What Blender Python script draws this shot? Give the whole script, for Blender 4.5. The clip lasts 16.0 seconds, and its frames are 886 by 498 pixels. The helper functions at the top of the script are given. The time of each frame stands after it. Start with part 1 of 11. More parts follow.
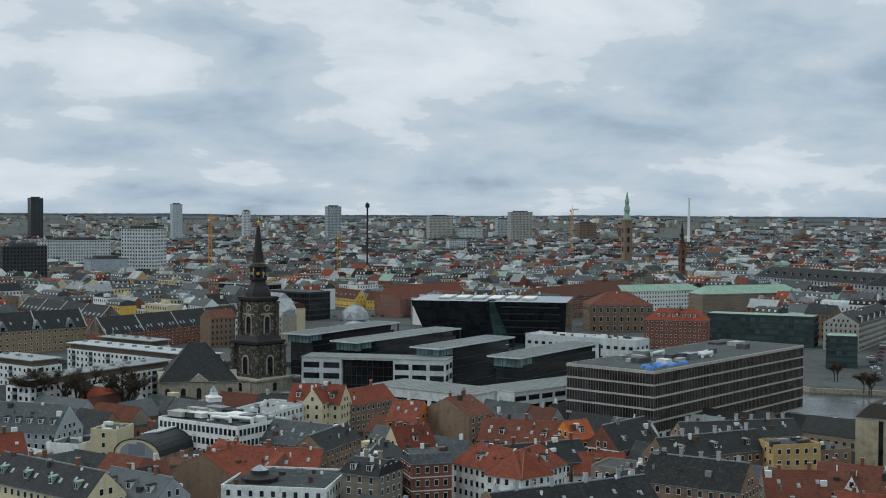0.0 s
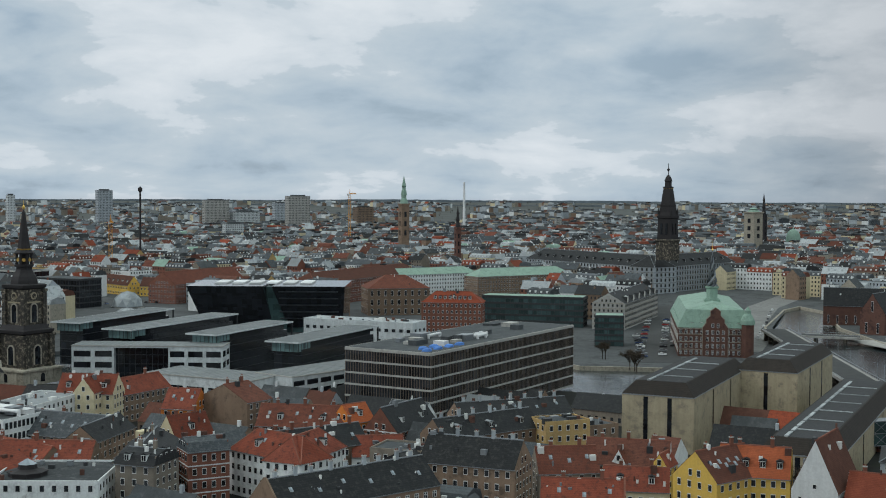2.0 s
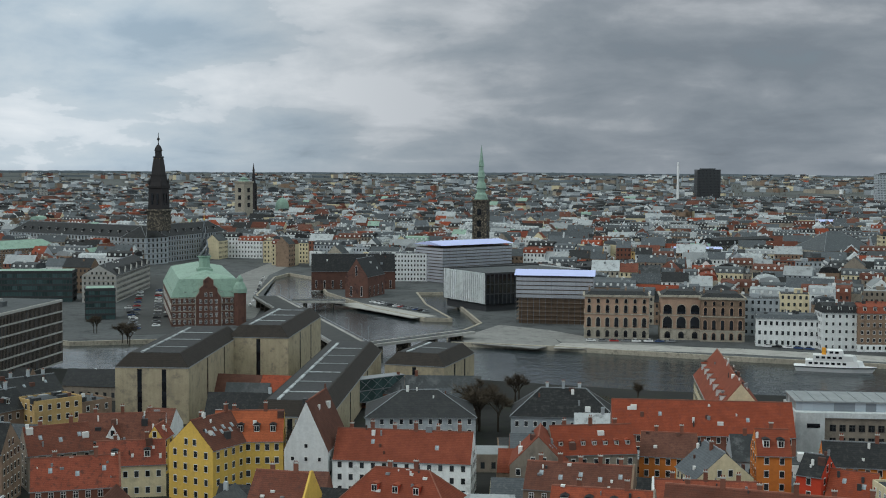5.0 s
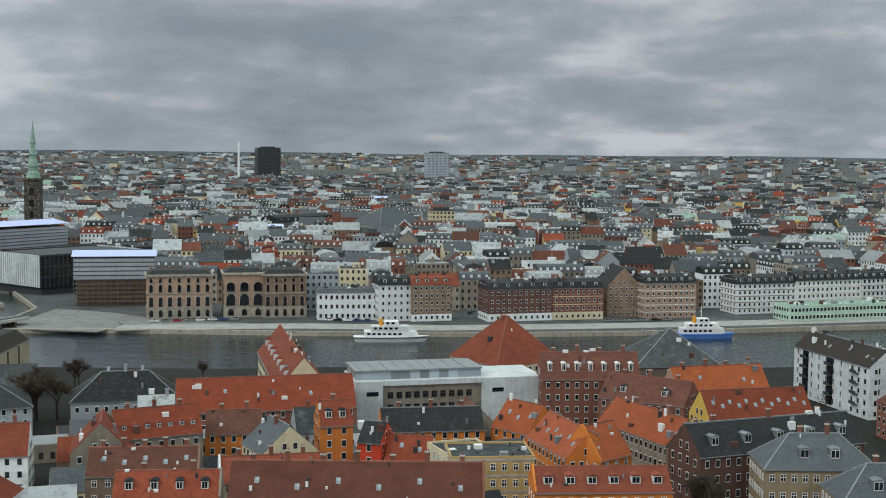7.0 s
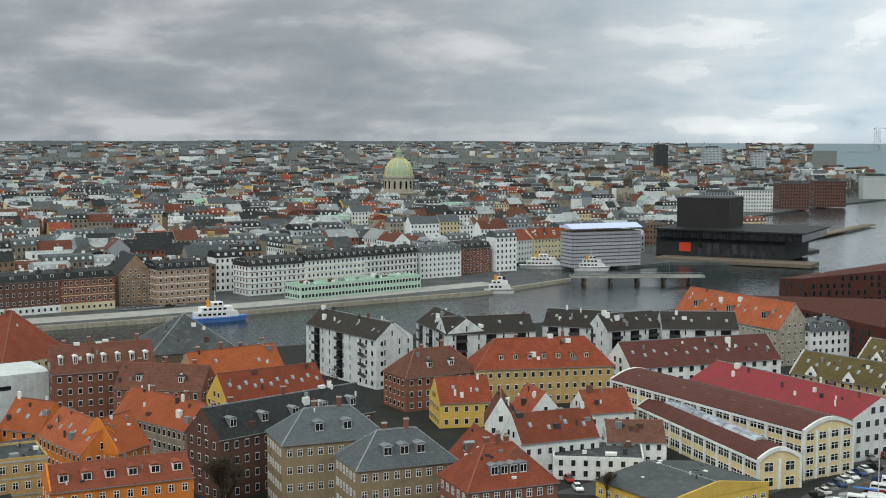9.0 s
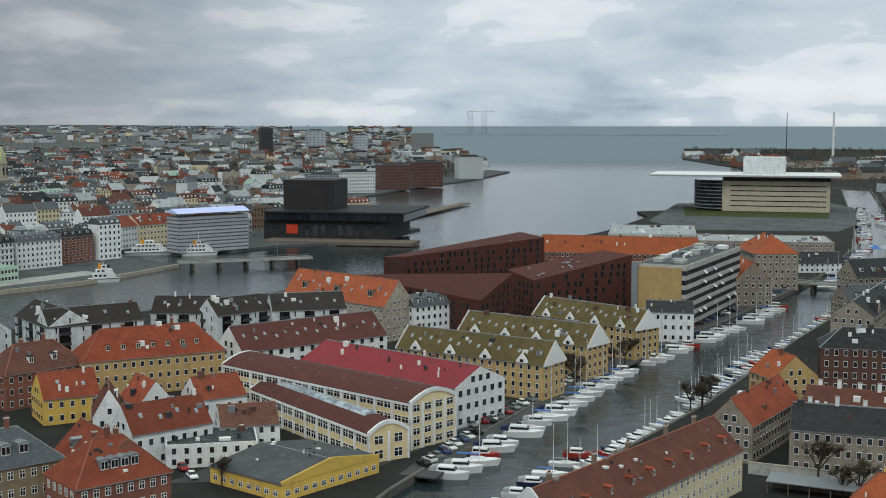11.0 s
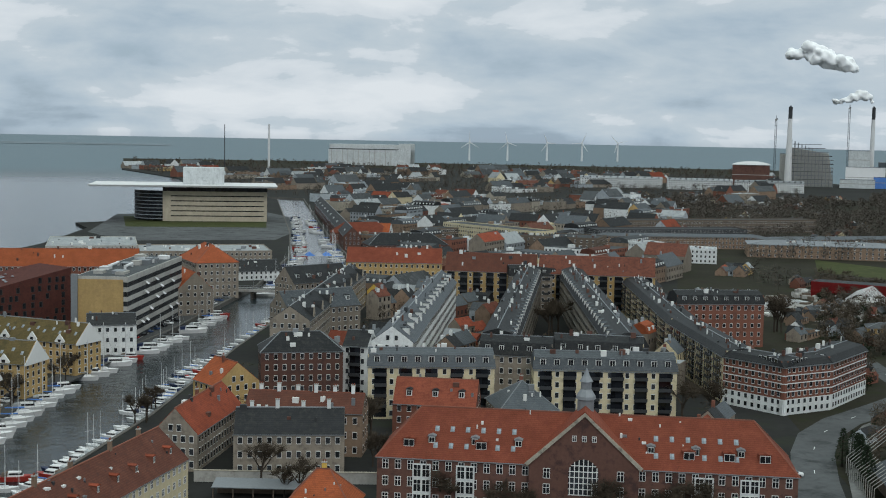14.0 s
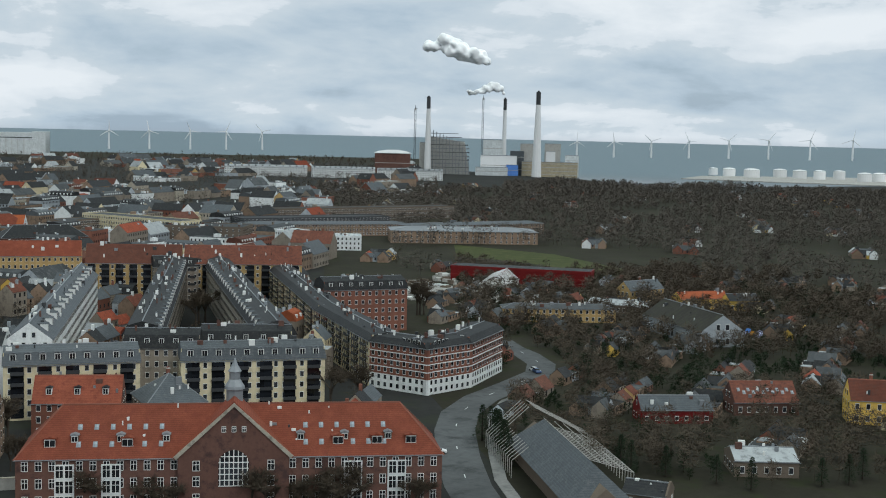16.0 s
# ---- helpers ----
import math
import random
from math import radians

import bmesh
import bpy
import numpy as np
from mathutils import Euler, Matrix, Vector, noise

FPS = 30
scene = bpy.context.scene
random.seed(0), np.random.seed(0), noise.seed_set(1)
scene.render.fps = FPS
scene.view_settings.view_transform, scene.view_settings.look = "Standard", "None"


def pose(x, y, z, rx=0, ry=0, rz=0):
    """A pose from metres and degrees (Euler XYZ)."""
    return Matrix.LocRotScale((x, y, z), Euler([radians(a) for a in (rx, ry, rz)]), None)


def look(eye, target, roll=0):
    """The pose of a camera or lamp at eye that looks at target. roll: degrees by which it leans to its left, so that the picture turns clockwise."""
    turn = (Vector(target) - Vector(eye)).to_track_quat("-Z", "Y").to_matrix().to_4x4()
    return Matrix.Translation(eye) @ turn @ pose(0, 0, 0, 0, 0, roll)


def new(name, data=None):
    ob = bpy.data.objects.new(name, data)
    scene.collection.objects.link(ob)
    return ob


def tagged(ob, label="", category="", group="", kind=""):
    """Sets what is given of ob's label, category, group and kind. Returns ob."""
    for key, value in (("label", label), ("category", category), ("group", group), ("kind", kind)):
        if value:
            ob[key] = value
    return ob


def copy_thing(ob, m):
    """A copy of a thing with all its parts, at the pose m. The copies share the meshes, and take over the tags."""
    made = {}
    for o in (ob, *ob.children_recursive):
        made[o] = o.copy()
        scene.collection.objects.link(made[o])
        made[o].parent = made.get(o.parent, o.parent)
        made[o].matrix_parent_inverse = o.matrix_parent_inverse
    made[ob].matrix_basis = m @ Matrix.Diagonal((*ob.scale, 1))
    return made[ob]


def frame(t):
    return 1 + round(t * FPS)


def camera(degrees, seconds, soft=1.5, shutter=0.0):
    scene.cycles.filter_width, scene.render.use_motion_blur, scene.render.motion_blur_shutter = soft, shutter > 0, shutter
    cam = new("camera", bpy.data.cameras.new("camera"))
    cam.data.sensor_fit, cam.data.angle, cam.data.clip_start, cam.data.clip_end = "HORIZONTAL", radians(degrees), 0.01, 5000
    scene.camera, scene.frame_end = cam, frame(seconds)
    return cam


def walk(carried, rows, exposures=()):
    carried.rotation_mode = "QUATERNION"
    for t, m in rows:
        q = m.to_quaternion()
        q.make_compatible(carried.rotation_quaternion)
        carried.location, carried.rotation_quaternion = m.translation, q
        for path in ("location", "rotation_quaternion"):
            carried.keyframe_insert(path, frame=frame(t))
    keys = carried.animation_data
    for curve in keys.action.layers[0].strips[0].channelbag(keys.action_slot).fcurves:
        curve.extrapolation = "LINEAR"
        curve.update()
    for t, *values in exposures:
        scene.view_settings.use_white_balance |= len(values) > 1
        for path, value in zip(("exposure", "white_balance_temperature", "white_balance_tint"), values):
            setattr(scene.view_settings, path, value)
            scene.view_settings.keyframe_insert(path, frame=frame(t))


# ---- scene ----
cam = camera(37.99, 16.0, 1.05)
EYE, ARM = 80.0, 0.4
# seconds, compass bearing, pitch, lean to the right
ROWS = [
    (0.0, 275.515, -1.726, -0.284),
    (0.5, 278.242, -1.704, -0.394),
    (1.0, 280.266, -1.822, -0.244),
    (1.5, 283.135, -2.062, -0.119),
    (2.0, 285.387, -2.385, -0.298),
    (2.5, 287.772, -2.513, -0.151),
    (3.0, 291.892, -2.764, -0.076),
    (3.5, 296.825, -2.670, -0.360),
    (3.7, 298.724, -2.678, -0.374),
    (5.8, 315.061, -4.089, -0.729),
    (6.0, 317.604, -4.095, -0.869),
    (6.5, 323.416, -4.188, -0.422),
    (7.0, 327.090, -4.444, -0.545),
    (7.5, 331.805, -4.299, -1.313),
    (8.0, 337.679, -4.899, -1.053),
    (8.5, 344.054, -5.085, -0.193),
    (9.0, 348.638, -5.010, -0.100),
    (9.2, 350.516, -5.077, -0.005),
    (11.3, 368.673, -5.809, -0.387),
    (11.5, 370.412, -5.779, -0.701),
    (12.0, 373.775, -5.720, -1.074),
    (12.5, 378.738, -5.581, -1.220),
    (13.0, 382.849, -5.031, -0.622),
    (13.5, 387.209, -4.906, -1.257),
    (14.0, 390.597, -5.046, -1.085),
    (14.5, 394.058, -5.315, -0.733),
    (15.0, 397.870, -5.663, -0.645),
    (15.5, 402.609, -5.594, -0.466),
    (16.0, 406.298, -5.223, -1.362),
]


def stand(bearing, pitch, lean):
    b, p = radians(bearing), radians(pitch)
    eye = Vector((ARM * math.sin(b), ARM * math.cos(b), EYE))
    return look(eye, eye + Vector((math.sin(b) * math.cos(p), math.cos(b) * math.cos(p), math.sin(p))), -lean)


walk(cam, [(t, stand(b, p, lean)) for t, b, p, lean in ROWS],
     [(0.0, 0.0, 5900, 10), (3.5, 0.0, 6050, 10), (5.8, 0.16, 6020, 10), (6.6, 0.28, 6040, 10), (7.6, 0.38, 6220, 10), (9.2, 0.4, 6300, 10), (11.3, 0.08, 6080, 10), (13.0, -0.03, 6030, 10), (14.5, 0.0, 6020, 10), (15.4, -0.04, 6010, 10), (16.0, 0.15, 6000, 10)])

# ---- world, sun ----
SUN_TURN, SUN_HEIGHT = 195.0, 38.0   # compass bearing and height in degrees
world = bpy.data.worlds.new("overcast_sky")
scene.world = world
world.use_nodes = True


def node(tree, kind, at=None, **sockets):
    made = tree.nodes.new(kind)
    for key, value in (at or {}).items():
        setattr(made, key, value)
    for key, value in sockets.items():
        k = int(key[1:]) if key[0] == "i" and key[1:].isdigit() else key
        if isinstance(value, bpy.types.NodeSocket):
            tree.links.new(value, made.inputs[k])
        else:
            made.inputs[k].default_value = value
    return made


def math_node(tree, operation, a, b=0.0, c=0.0):
    return node(tree, "ShaderNodeMath", {"operation": operation}, i0=a, i1=b, i2=c).outputs[0]


def ramp(tree, fac, stops):
    made = node(tree, "ShaderNodeValToRGB", None, i0=fac)
    ends = made.color_ramp.elements
    while len(ends) < len(stops):
        ends.new(0.5)
    for end, (place, colour) in zip(ends, stops):
        end.position, end.color = place, (*colour, 1)
    return made.outputs[0]


def mix(tree, fac, a, b, blend="MIX"):
    made = tree.nodes.new("ShaderNodeMix")
    made.data_type, made.blend_type = "RGBA", blend
    for key, value in ((0, fac), (6, a), (7, b)):
        if isinstance(value, bpy.types.NodeSocket):
            tree.links.new(value, made.inputs[key])
        elif key == 0:
            made.inputs[0].default_value = value
        else:
            made.inputs[key].default_value = (*value, 1)
    return made.outputs[2]


def build_sky(tree):
    tree.nodes.clear()
    sky = node(tree, "ShaderNodeTexSky", {"sky_type": "NISHITA", "sun_disc": False, "sun_elevation": radians(SUN_HEIGHT),
                                          "sun_rotation": radians(SUN_TURN), "dust_density": 2.0, "ozone_density": 1.5})
    clear = mix(tree, 1.0, sky.outputs[0], (0.09, 0.09, 0.09), "MULTIPLY")
    where = node(tree, "ShaderNodeTexCoord").outputs["Generated"]
    xyz = node(tree, "ShaderNodeSeparateXYZ", None, i0=where)
    x, y, z = xyz.outputs
    # a flat layer of cloud seen in perspective, with heaped edges
    far = math_node(tree, "ADD", math_node(tree, "MAXIMUM", z, 0.0), 0.2)
    layer = node(tree, "ShaderNodeCombineXYZ", None, i0=math_node(tree, "DIVIDE", x, far), i1=math_node(tree, "DIVIDE", y, far)).outputs[0]
    stretched = node(tree, "ShaderNodeMapping", None, i0=where, i3=(1.0, 1.0, 2.6)).outputs[0]
    broad = node(tree, "ShaderNodeTexNoise", None, Vector=layer, Scale=0.8, Detail=3.0, Roughness=0.5, Distortion=0.3).outputs[0]
    flake = node(tree, "ShaderNodeTexNoise", None, Vector=layer, Scale=2.6, Detail=8.0, Roughness=0.52, Distortion=0.3).outputs[0]
    puff = node(tree, "ShaderNodeTexNoise", None, Vector=stretched, Scale=8.0, Detail=11.0, Roughness=0.58, Distortion=0.25).outputs[0]
    # the thick rain cloud stands in the north-west
    rain = node(tree, "ShaderNodeVectorMath", {"operation": "DOT_PRODUCT"}, i0=where, i1=(-0.515, 0.857, 0.0)).outputs["Value"]
    rain = node(tree, "ShaderNodeMapRange", {"interpolation_type": "SMOOTHSTEP"}, i0=rain, i1=0.80, i2=0.985, i3=0.0, i4=1.0).outputs[0]
    relief = math_node(tree, "ADD", math_node(tree, "MULTIPLY", broad, 0.42), math_node(tree, "ADD", math_node(tree, "MULTIPLY", flake, 0.24), math_node(tree, "MULTIPLY", puff, 0.34)))
    bright = ramp(tree, relief, [(0.40, (0.38, 0.46, 0.515)), (0.455, (0.455, 0.525, 0.56)), (0.49, (0.51, 0.57, 0.59)), (0.52, (0.55, 0.60, 0.61)), (0.53, (0.635, 0.67, 0.67)), (0.60, (0.75, 0.765, 0.745))])
    dark = ramp(tree, relief, [(0.40, (0.165, 0.187, 0.205)), (0.47, (0.215, 0.238, 0.253)), (0.525, (0.262, 0.282, 0.294)), (0.56, (0.33, 0.345, 0.35)), (0.60, (0.42, 0.43, 0.43))])
    cloud = mix(tree, rain, bright, dark)
    cover = node(tree, "ShaderNodeMapRange", {"interpolation_type": "SMOOTHSTEP"}, i0=relief, i1=0.39, i2=0.45, i3=0.8, i4=1.0).outputs[0]
    both = mix(tree, cover, clear, cloud)
    # an overcast sky is brightest overhead
    high = node(tree, "ShaderNodeMapRange", {"interpolation_type": "SMOOTHSTEP"}, i0=z, i1=0.24, i2=0.85, i3=1.0, i4=1.75).outputs[0]
    blue = math_node(tree, "MULTIPLY_ADD", math_node(tree, "SUBTRACT", high, 1.0), 0.72, 1.0)
    both = mix(tree, 1.0, both, node(tree, "ShaderNodeCombineXYZ", None, i0=high, i1=high, i2=blue).outputs[0], "MULTIPLY")
    ground = node(tree, "ShaderNodeMapRange", None, i0=z, i1=-0.02, i2=0.0, i3=0.0, i4=1.0).outputs[0]
    both = mix(tree, ground, (0.30, 0.33, 0.36), both)
    back = node(tree, "ShaderNodeBackground", None, Color=both, Strength=SKY_STRENGTH)
    out = node(tree, "ShaderNodeOutputWorld")
    tree.links.new(back.outputs[0], out.inputs[0])


SKY_STRENGTH = 1.0
build_sky(world.node_tree)
sun = new("sun", bpy.data.lights.new("sun", "SUN"))
sun.data.energy, sun.data.angle, sun.data.color = 0.7, radians(14), (1.0, 0.95, 0.88)
sun.matrix_world = look((0, 0, 0), (-math.sin(radians(SUN_TURN)), -math.cos(radians(SUN_TURN)), -math.tan(radians(SUN_HEIGHT))))

# ---- materials ----
MATS = {}


def surface(name, colour, rough=0.85, stain=0.25, grain=0.2, size=0.12, vary=0.12, metal=0.0, bump=0.25, rows=0.0, streak=0.0, spec=0.12, tint=None, other=None):
    """A weathered surface: broad stains, fine grain, a shift from thing to thing, rows of tiles or streaks of rain."""
    m = bpy.data.materials.new(name)
    m.use_nodes = True
    t = m.node_tree
    shader = t.nodes["Principled BSDF"]
    where = node(t, "ShaderNodeTexCoord").outputs["Object"]
    broad = node(t, "ShaderNodeTexNoise", None, Vector=where, Scale=size, Detail=4.0, Roughness=0.6).outputs[0]
    fine = node(t, "ShaderNodeTexNoise", None, Vector=where, Scale=size * 14, Detail=5.0, Roughness=0.65).outputs[0]
    chance = node(t, "ShaderNodeObjectInfo").outputs["Random"]
    piece = node(t, "ShaderNodeNewGeometry").outputs["Random Per Island"]
    chance = math_node(t, "FRACT", math_node(t, "ADD", chance, piece))
    level = math_node(t, "MULTIPLY_ADD", math_node(t, "SUBTRACT", broad, 0.5), 2 * stain, 1.0)
    level = math_node(t, "MULTIPLY", level, math_node(t, "MULTIPLY_ADD", math_node(t, "SUBTRACT", fine, 0.5), 2 * grain, 1.0))
    level = math_node(t, "MULTIPLY", level, math_node(t, "MULTIPLY_ADD", math_node(t, "SUBTRACT", chance, 0.5), 2 * vary, 1.0))
    relief = fine
    if rows:
        z = node(t, "ShaderNodeSeparateXYZ", None, i0=where).outputs[2]
        line = math_node(t, "FRACT", math_node(t, "MULTIPLY", z, 1.0 / rows))
        level = math_node(t, "MULTIPLY", level, math_node(t, "MULTIPLY_ADD", line, 0.32, 0.84))
        relief = math_node(t, "ADD", fine, line)
    if streak:
        long = node(t, "ShaderNodeMapping", None, i0=where, i3=(0.9, 0.9, 0.07)).outputs[0]
        run = node(t, "ShaderNodeTexNoise", None, Vector=long, Scale=1.2, Detail=4.0).outputs[0]
        level = math_node(t, "MULTIPLY", level, math_node(t, "MULTIPLY_ADD", math_node(t, "SUBTRACT", run, 0.5), 2 * streak, 1.0))
    paint = mix(t, 1.0, colour, node(t, "ShaderNodeCombineXYZ", None, i0=level, i1=level, i2=level).outputs[0], "MULTIPLY")
    if other:
        turned = math_node(t, "FRACT", math_node(t, "MULTIPLY", chance, 7.31))
        paint = mix(t, turned, paint, mix(t, 1.0, other, node(t, "ShaderNodeCombineXYZ", None, i0=level, i1=level, i2=level).outputs[0], "MULTIPLY"))
    if tint:
        patch = node(t, "ShaderNodeTexNoise", None, Vector=where, Scale=size * 3.1, Detail=6.0, Roughness=0.7).outputs[0]
        patch = node(t, "ShaderNodeMapRange", {"interpolation_type": "SMOOTHSTEP"}, i0=patch, i1=0.48, i2=0.68).outputs[0]
        paint = mix(t, patch, paint, tint)
    t.links.new(paint, shader.inputs["Base Color"])
    shader.inputs["Roughness"].default_value = rough
    shader.inputs["Metallic"].default_value = metal
    shader.inputs["Specular IOR Level"].default_value = spec
    if bump:
        bumped = node(t, "ShaderNodeBump", None, Strength=bump, Distance=0.05, Height=relief)
        t.links.new(bumped.outputs[0], shader.inputs["Normal"])
    MATS[name] = m
    return m


surface("tile_red", (0.25, 0.060, 0.031), rows=0.34, stain=0.45, size=0.3, grain=0.5, vary=0.25, tint=(0.165, 0.047, 0.031), other=(0.185, 0.056, 0.034))
surface("tile_orange", (0.345, 0.095, 0.036), rows=0.34, stain=0.4, size=0.3, grain=0.5, vary=0.2, tint=(0.245, 0.07, 0.034), other=(0.28, 0.078, 0.036))
surface("tile_dull", (0.165, 0.049, 0.032), rows=0.34, stain=0.45, size=0.3, grain=0.5, vary=0.28, tint=(0.10, 0.041, 0.031), other=(0.20, 0.055, 0.033))
surface("tile_brown", (0.145, 0.052, 0.035), rows=0.34, size=0.3, stain=0.45, grain=0.45, vary=0.28, tint=(0.085, 0.042, 0.033), other=(0.12, 0.058, 0.043))
surface("roof_maroon", (0.105, 0.040, 0.034), rows=0.4, stain=0.35, size=0.3, grain=0.4, vary=0.06, tint=(0.075, 0.036, 0.032))
surface("sheet_red", (0.225, 0.030, 0.036), rough=0.6, stain=0.25, grain=0.3, vary=0.05, tint=(0.175, 0.034, 0.038))
surface("slate_dark", (0.024, 0.025, 0.027), rough=0.6, rows=0.4, stain=0.4, size=0.3, grain=0.4, vary=0.25, tint=(0.045, 0.046, 0.044))
surface("slate_blue", (0.075, 0.084, 0.093), rough=0.55, rows=0.4, stain=0.35, size=0.35, grain=0.35, vary=0.25, tint=(0.115, 0.123, 0.128))
surface("moss_tile", (0.108, 0.082, 0.036), rows=0.4, stain=0.35, grain=0.45, vary=0.08, tint=(0.075, 0.062, 0.03))
surface("felt", (0.066, 0.071, 0.075), rough=0.9, stain=0.5, grain=0.4, vary=0.3, tint=(0.105, 0.11, 0.113))
surface("felt_pale", (0.34, 0.36, 0.37), rough=0.75, stain=0.3, vary=0.3, tint=(0.22, 0.23, 0.235))
surface("copper_green", (0.26, 0.37, 0.30), rough=0.6, stain=0.25, vary=0.08, streak=0.15, tint=(0.18, 0.26, 0.215))
surface("copper_dark", (0.035, 0.032, 0.033), rough=0.6, stain=0.3, vary=0.1)
surface("copper_pale", (0.30, 0.36, 0.25), rough=0.6, stain=0.2, streak=0.2)
surface("gold", (0.75, 0.5, 0.14), rough=0.35, metal=1.0, stain=0.1)
surface("brick_red", (0.20, 0.086, 0.060), streak=0.15, vary=0.18, grain=0.3, tint=(0.145, 0.07, 0.053))
surface("brick_dark", (0.125, 0.066, 0.052), streak=0.1, vary=0.16, tint=(0.07, 0.042, 0.038))
surface("brick_brown", (0.235, 0.165, 0.118), streak=0.15, vary=0.2, tint=(0.135, 0.10, 0.075))
surface("brick_grey", (0.25, 0.215, 0.175), streak=0.2, vary=0.15, tint=(0.16, 0.14, 0.12))
surface("brick_tan", (0.27, 0.205, 0.13), streak=0.15, vary=0.12, tint=(0.20, 0.15, 0.10))
surface("brick_yellow", (0.45, 0.31, 0.135), streak=0.15, vary=0.08, grain=0.3, tint=(0.36, 0.245, 0.115))
surface("plaster_white", (0.71, 0.725, 0.72), streak=0.16, stain=0.18, vary=0.12, tint=(0.56, 0.57, 0.57))
surface("plaster_cream", (0.62, 0.54, 0.36), streak=0.12, stain=0.12, vary=0.1, tint=(0.5, 0.44, 0.3))
surface("plaster_yellow", (0.66, 0.44, 0.10), streak=0.12, stain=0.12, vary=0.08, tint=(0.54, 0.36, 0.1))
surface("plaster_straw", (0.70, 0.57, 0.33), streak=0.12, stain=0.12, vary=0.06, tint=(0.60, 0.48, 0.27))
surface("plaster_orange", (0.56, 0.185, 0.042), streak=0.14, stain=0.14, vary=0.1, tint=(0.44, 0.145, 0.036))
surface("plaster_red", (0.50, 0.06, 0.03), streak=0.1, vary=0.05)
surface("plaster_rose", (0.38, 0.255, 0.185), streak=0.12, vary=0.08, tint=(0.30, 0.21, 0.16))
surface("plaster_grey", (0.37, 0.40, 0.425), streak=0.15, vary=0.25, tint=(0.27, 0.295, 0.315))
surface("plaster_mint", (0.40, 0.55, 0.44), streak=0.1, vary=0.05)
surface("stone", (0.36, 0.325, 0.265), streak=0.25, vary=0.1, grain=0.35, size=0.2, tint=(0.2, 0.185, 0.155))
surface("granite", (0.125, 0.118, 0.108), streak=0.25, vary=0.08, tint=(0.085, 0.08, 0.074))
surface("roof_umber", (0.036, 0.030, 0.026), rough=0.7, rows=0.5, stain=0.35, size=0.3, grain=0.4, tint=(0.026, 0.024, 0.022))
surface("stone_soot", (0.05, 0.046, 0.041), streak=0.35, size=0.22, grain=0.4, vary=0.1, tint=(0.30, 0.255, 0.19))
surface("sandstone", (0.50, 0.44, 0.34), streak=0.12, vary=0.05, tint=(0.42, 0.37, 0.29))
surface("concrete", (0.40, 0.39, 0.365), streak=0.18, vary=0.08, tint=(0.3, 0.29, 0.27))
surface("concrete_tan", (0.38, 0.325, 0.225), streak=0.22, vary=0.05, tint=(0.24, 0.21, 0.16))
surface("concrete_pale", (0.57, 0.595, 0.60), streak=0.22, stain=0.3, vary=0.08, tint=(0.42, 0.44, 0.445))
surface("corten", (0.085, 0.032, 0.026), streak=0.2, grain=0.4, size=0.4, vary=0.1, tint=(0.055, 0.026, 0.024))
surface("red_panel", (0.14, 0.012, 0.012), rough=0.55, streak=0.08)
surface("asphalt", (0.068, 0.069, 0.07), rough=0.9, stain=0.3, size=0.05, tint=(0.075, 0.075, 0.073))
surface("paving", (0.34, 0.33, 0.31), rough=0.9, stain=0.3, size=0.06, tint=(0.24, 0.23, 0.22))
surface("paving_grey", (0.21, 0.207, 0.2), rough=0.9, stain=0.4, size=0.05, grain=0.35, tint=(0.14, 0.14, 0.137))
surface("grass", (0.056, 0.066, 0.024), rough=1.0, stain=0.35, size=0.05, tint=(0.075, 0.08, 0.033))
surface("earth", (0.028, 0.026, 0.018), rough=1.0, stain=0.6, size=0.03, grain=0.4, tint=(0.027, 0.031, 0.014))
surface("town_ground", (0.028, 0.028, 0.027), rough=1.0, stain=0.5, size=0.02, grain=0.4, tint=(0.03, 0.033, 0.024))
# far land below the horizon, lightened: the haze is in its colour
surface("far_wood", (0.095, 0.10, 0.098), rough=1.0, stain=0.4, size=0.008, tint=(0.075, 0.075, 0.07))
# horizon hills and far spit: blue-grey haze is put into the base colour
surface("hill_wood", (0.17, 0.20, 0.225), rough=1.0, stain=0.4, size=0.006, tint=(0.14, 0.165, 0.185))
surface("sash_white", (0.72, 0.72, 0.70), rough=0.6, stain=0.05, grain=0.05, vary=0.05, bump=0)
surface("sash_dark", (0.06, 0.06, 0.06), rough=0.5, stain=0.05, grain=0.05, bump=0)
surface("zinc", (0.24, 0.255, 0.27), rough=0.45, metal=0.3, stain=0.2, vary=0.15)
surface("steel_white", (0.7, 0.7, 0.7), rough=0.5, stain=0.08, grain=0.06, bump=0)
surface("steel_dark", (0.05, 0.052, 0.055), rough=0.5, stain=0.1, grain=0.06, bump=0)
surface("crane_yellow", (0.62, 0.28, 0.03), rough=0.5, stain=0.1, bump=0)
surface("tarp_blue", (0.10, 0.22, 0.55), rough=0.6, stain=0.2)
surface("tarp_white", (0.33, 0.34, 0.37), rough=0.6, stain=0.15, streak=0.15)
surface("tent_lilac", (0.55, 0.60, 0.92), rough=0.6, stain=0.06, grain=0.05)
surface("bark", (0.055, 0.045, 0.036), rough=1.0, vary=0.25, bump=0)
surface("twig_brown", (0.078, 0.062, 0.046), rough=1.0, vary=0.3, bump=0)
surface("street", (0.092, 0.096, 0.099), rough=0.95, stain=0.45, size=0.03, grain=0.35, tint=(0.047, 0.05, 0.051))
# twigs of the far woods: paler and greyer, with haze put into the colour
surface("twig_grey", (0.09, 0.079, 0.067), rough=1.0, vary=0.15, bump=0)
surface("twig", (0.082, 0.066, 0.05), rough=1.0, vary=0.12, bump=0)
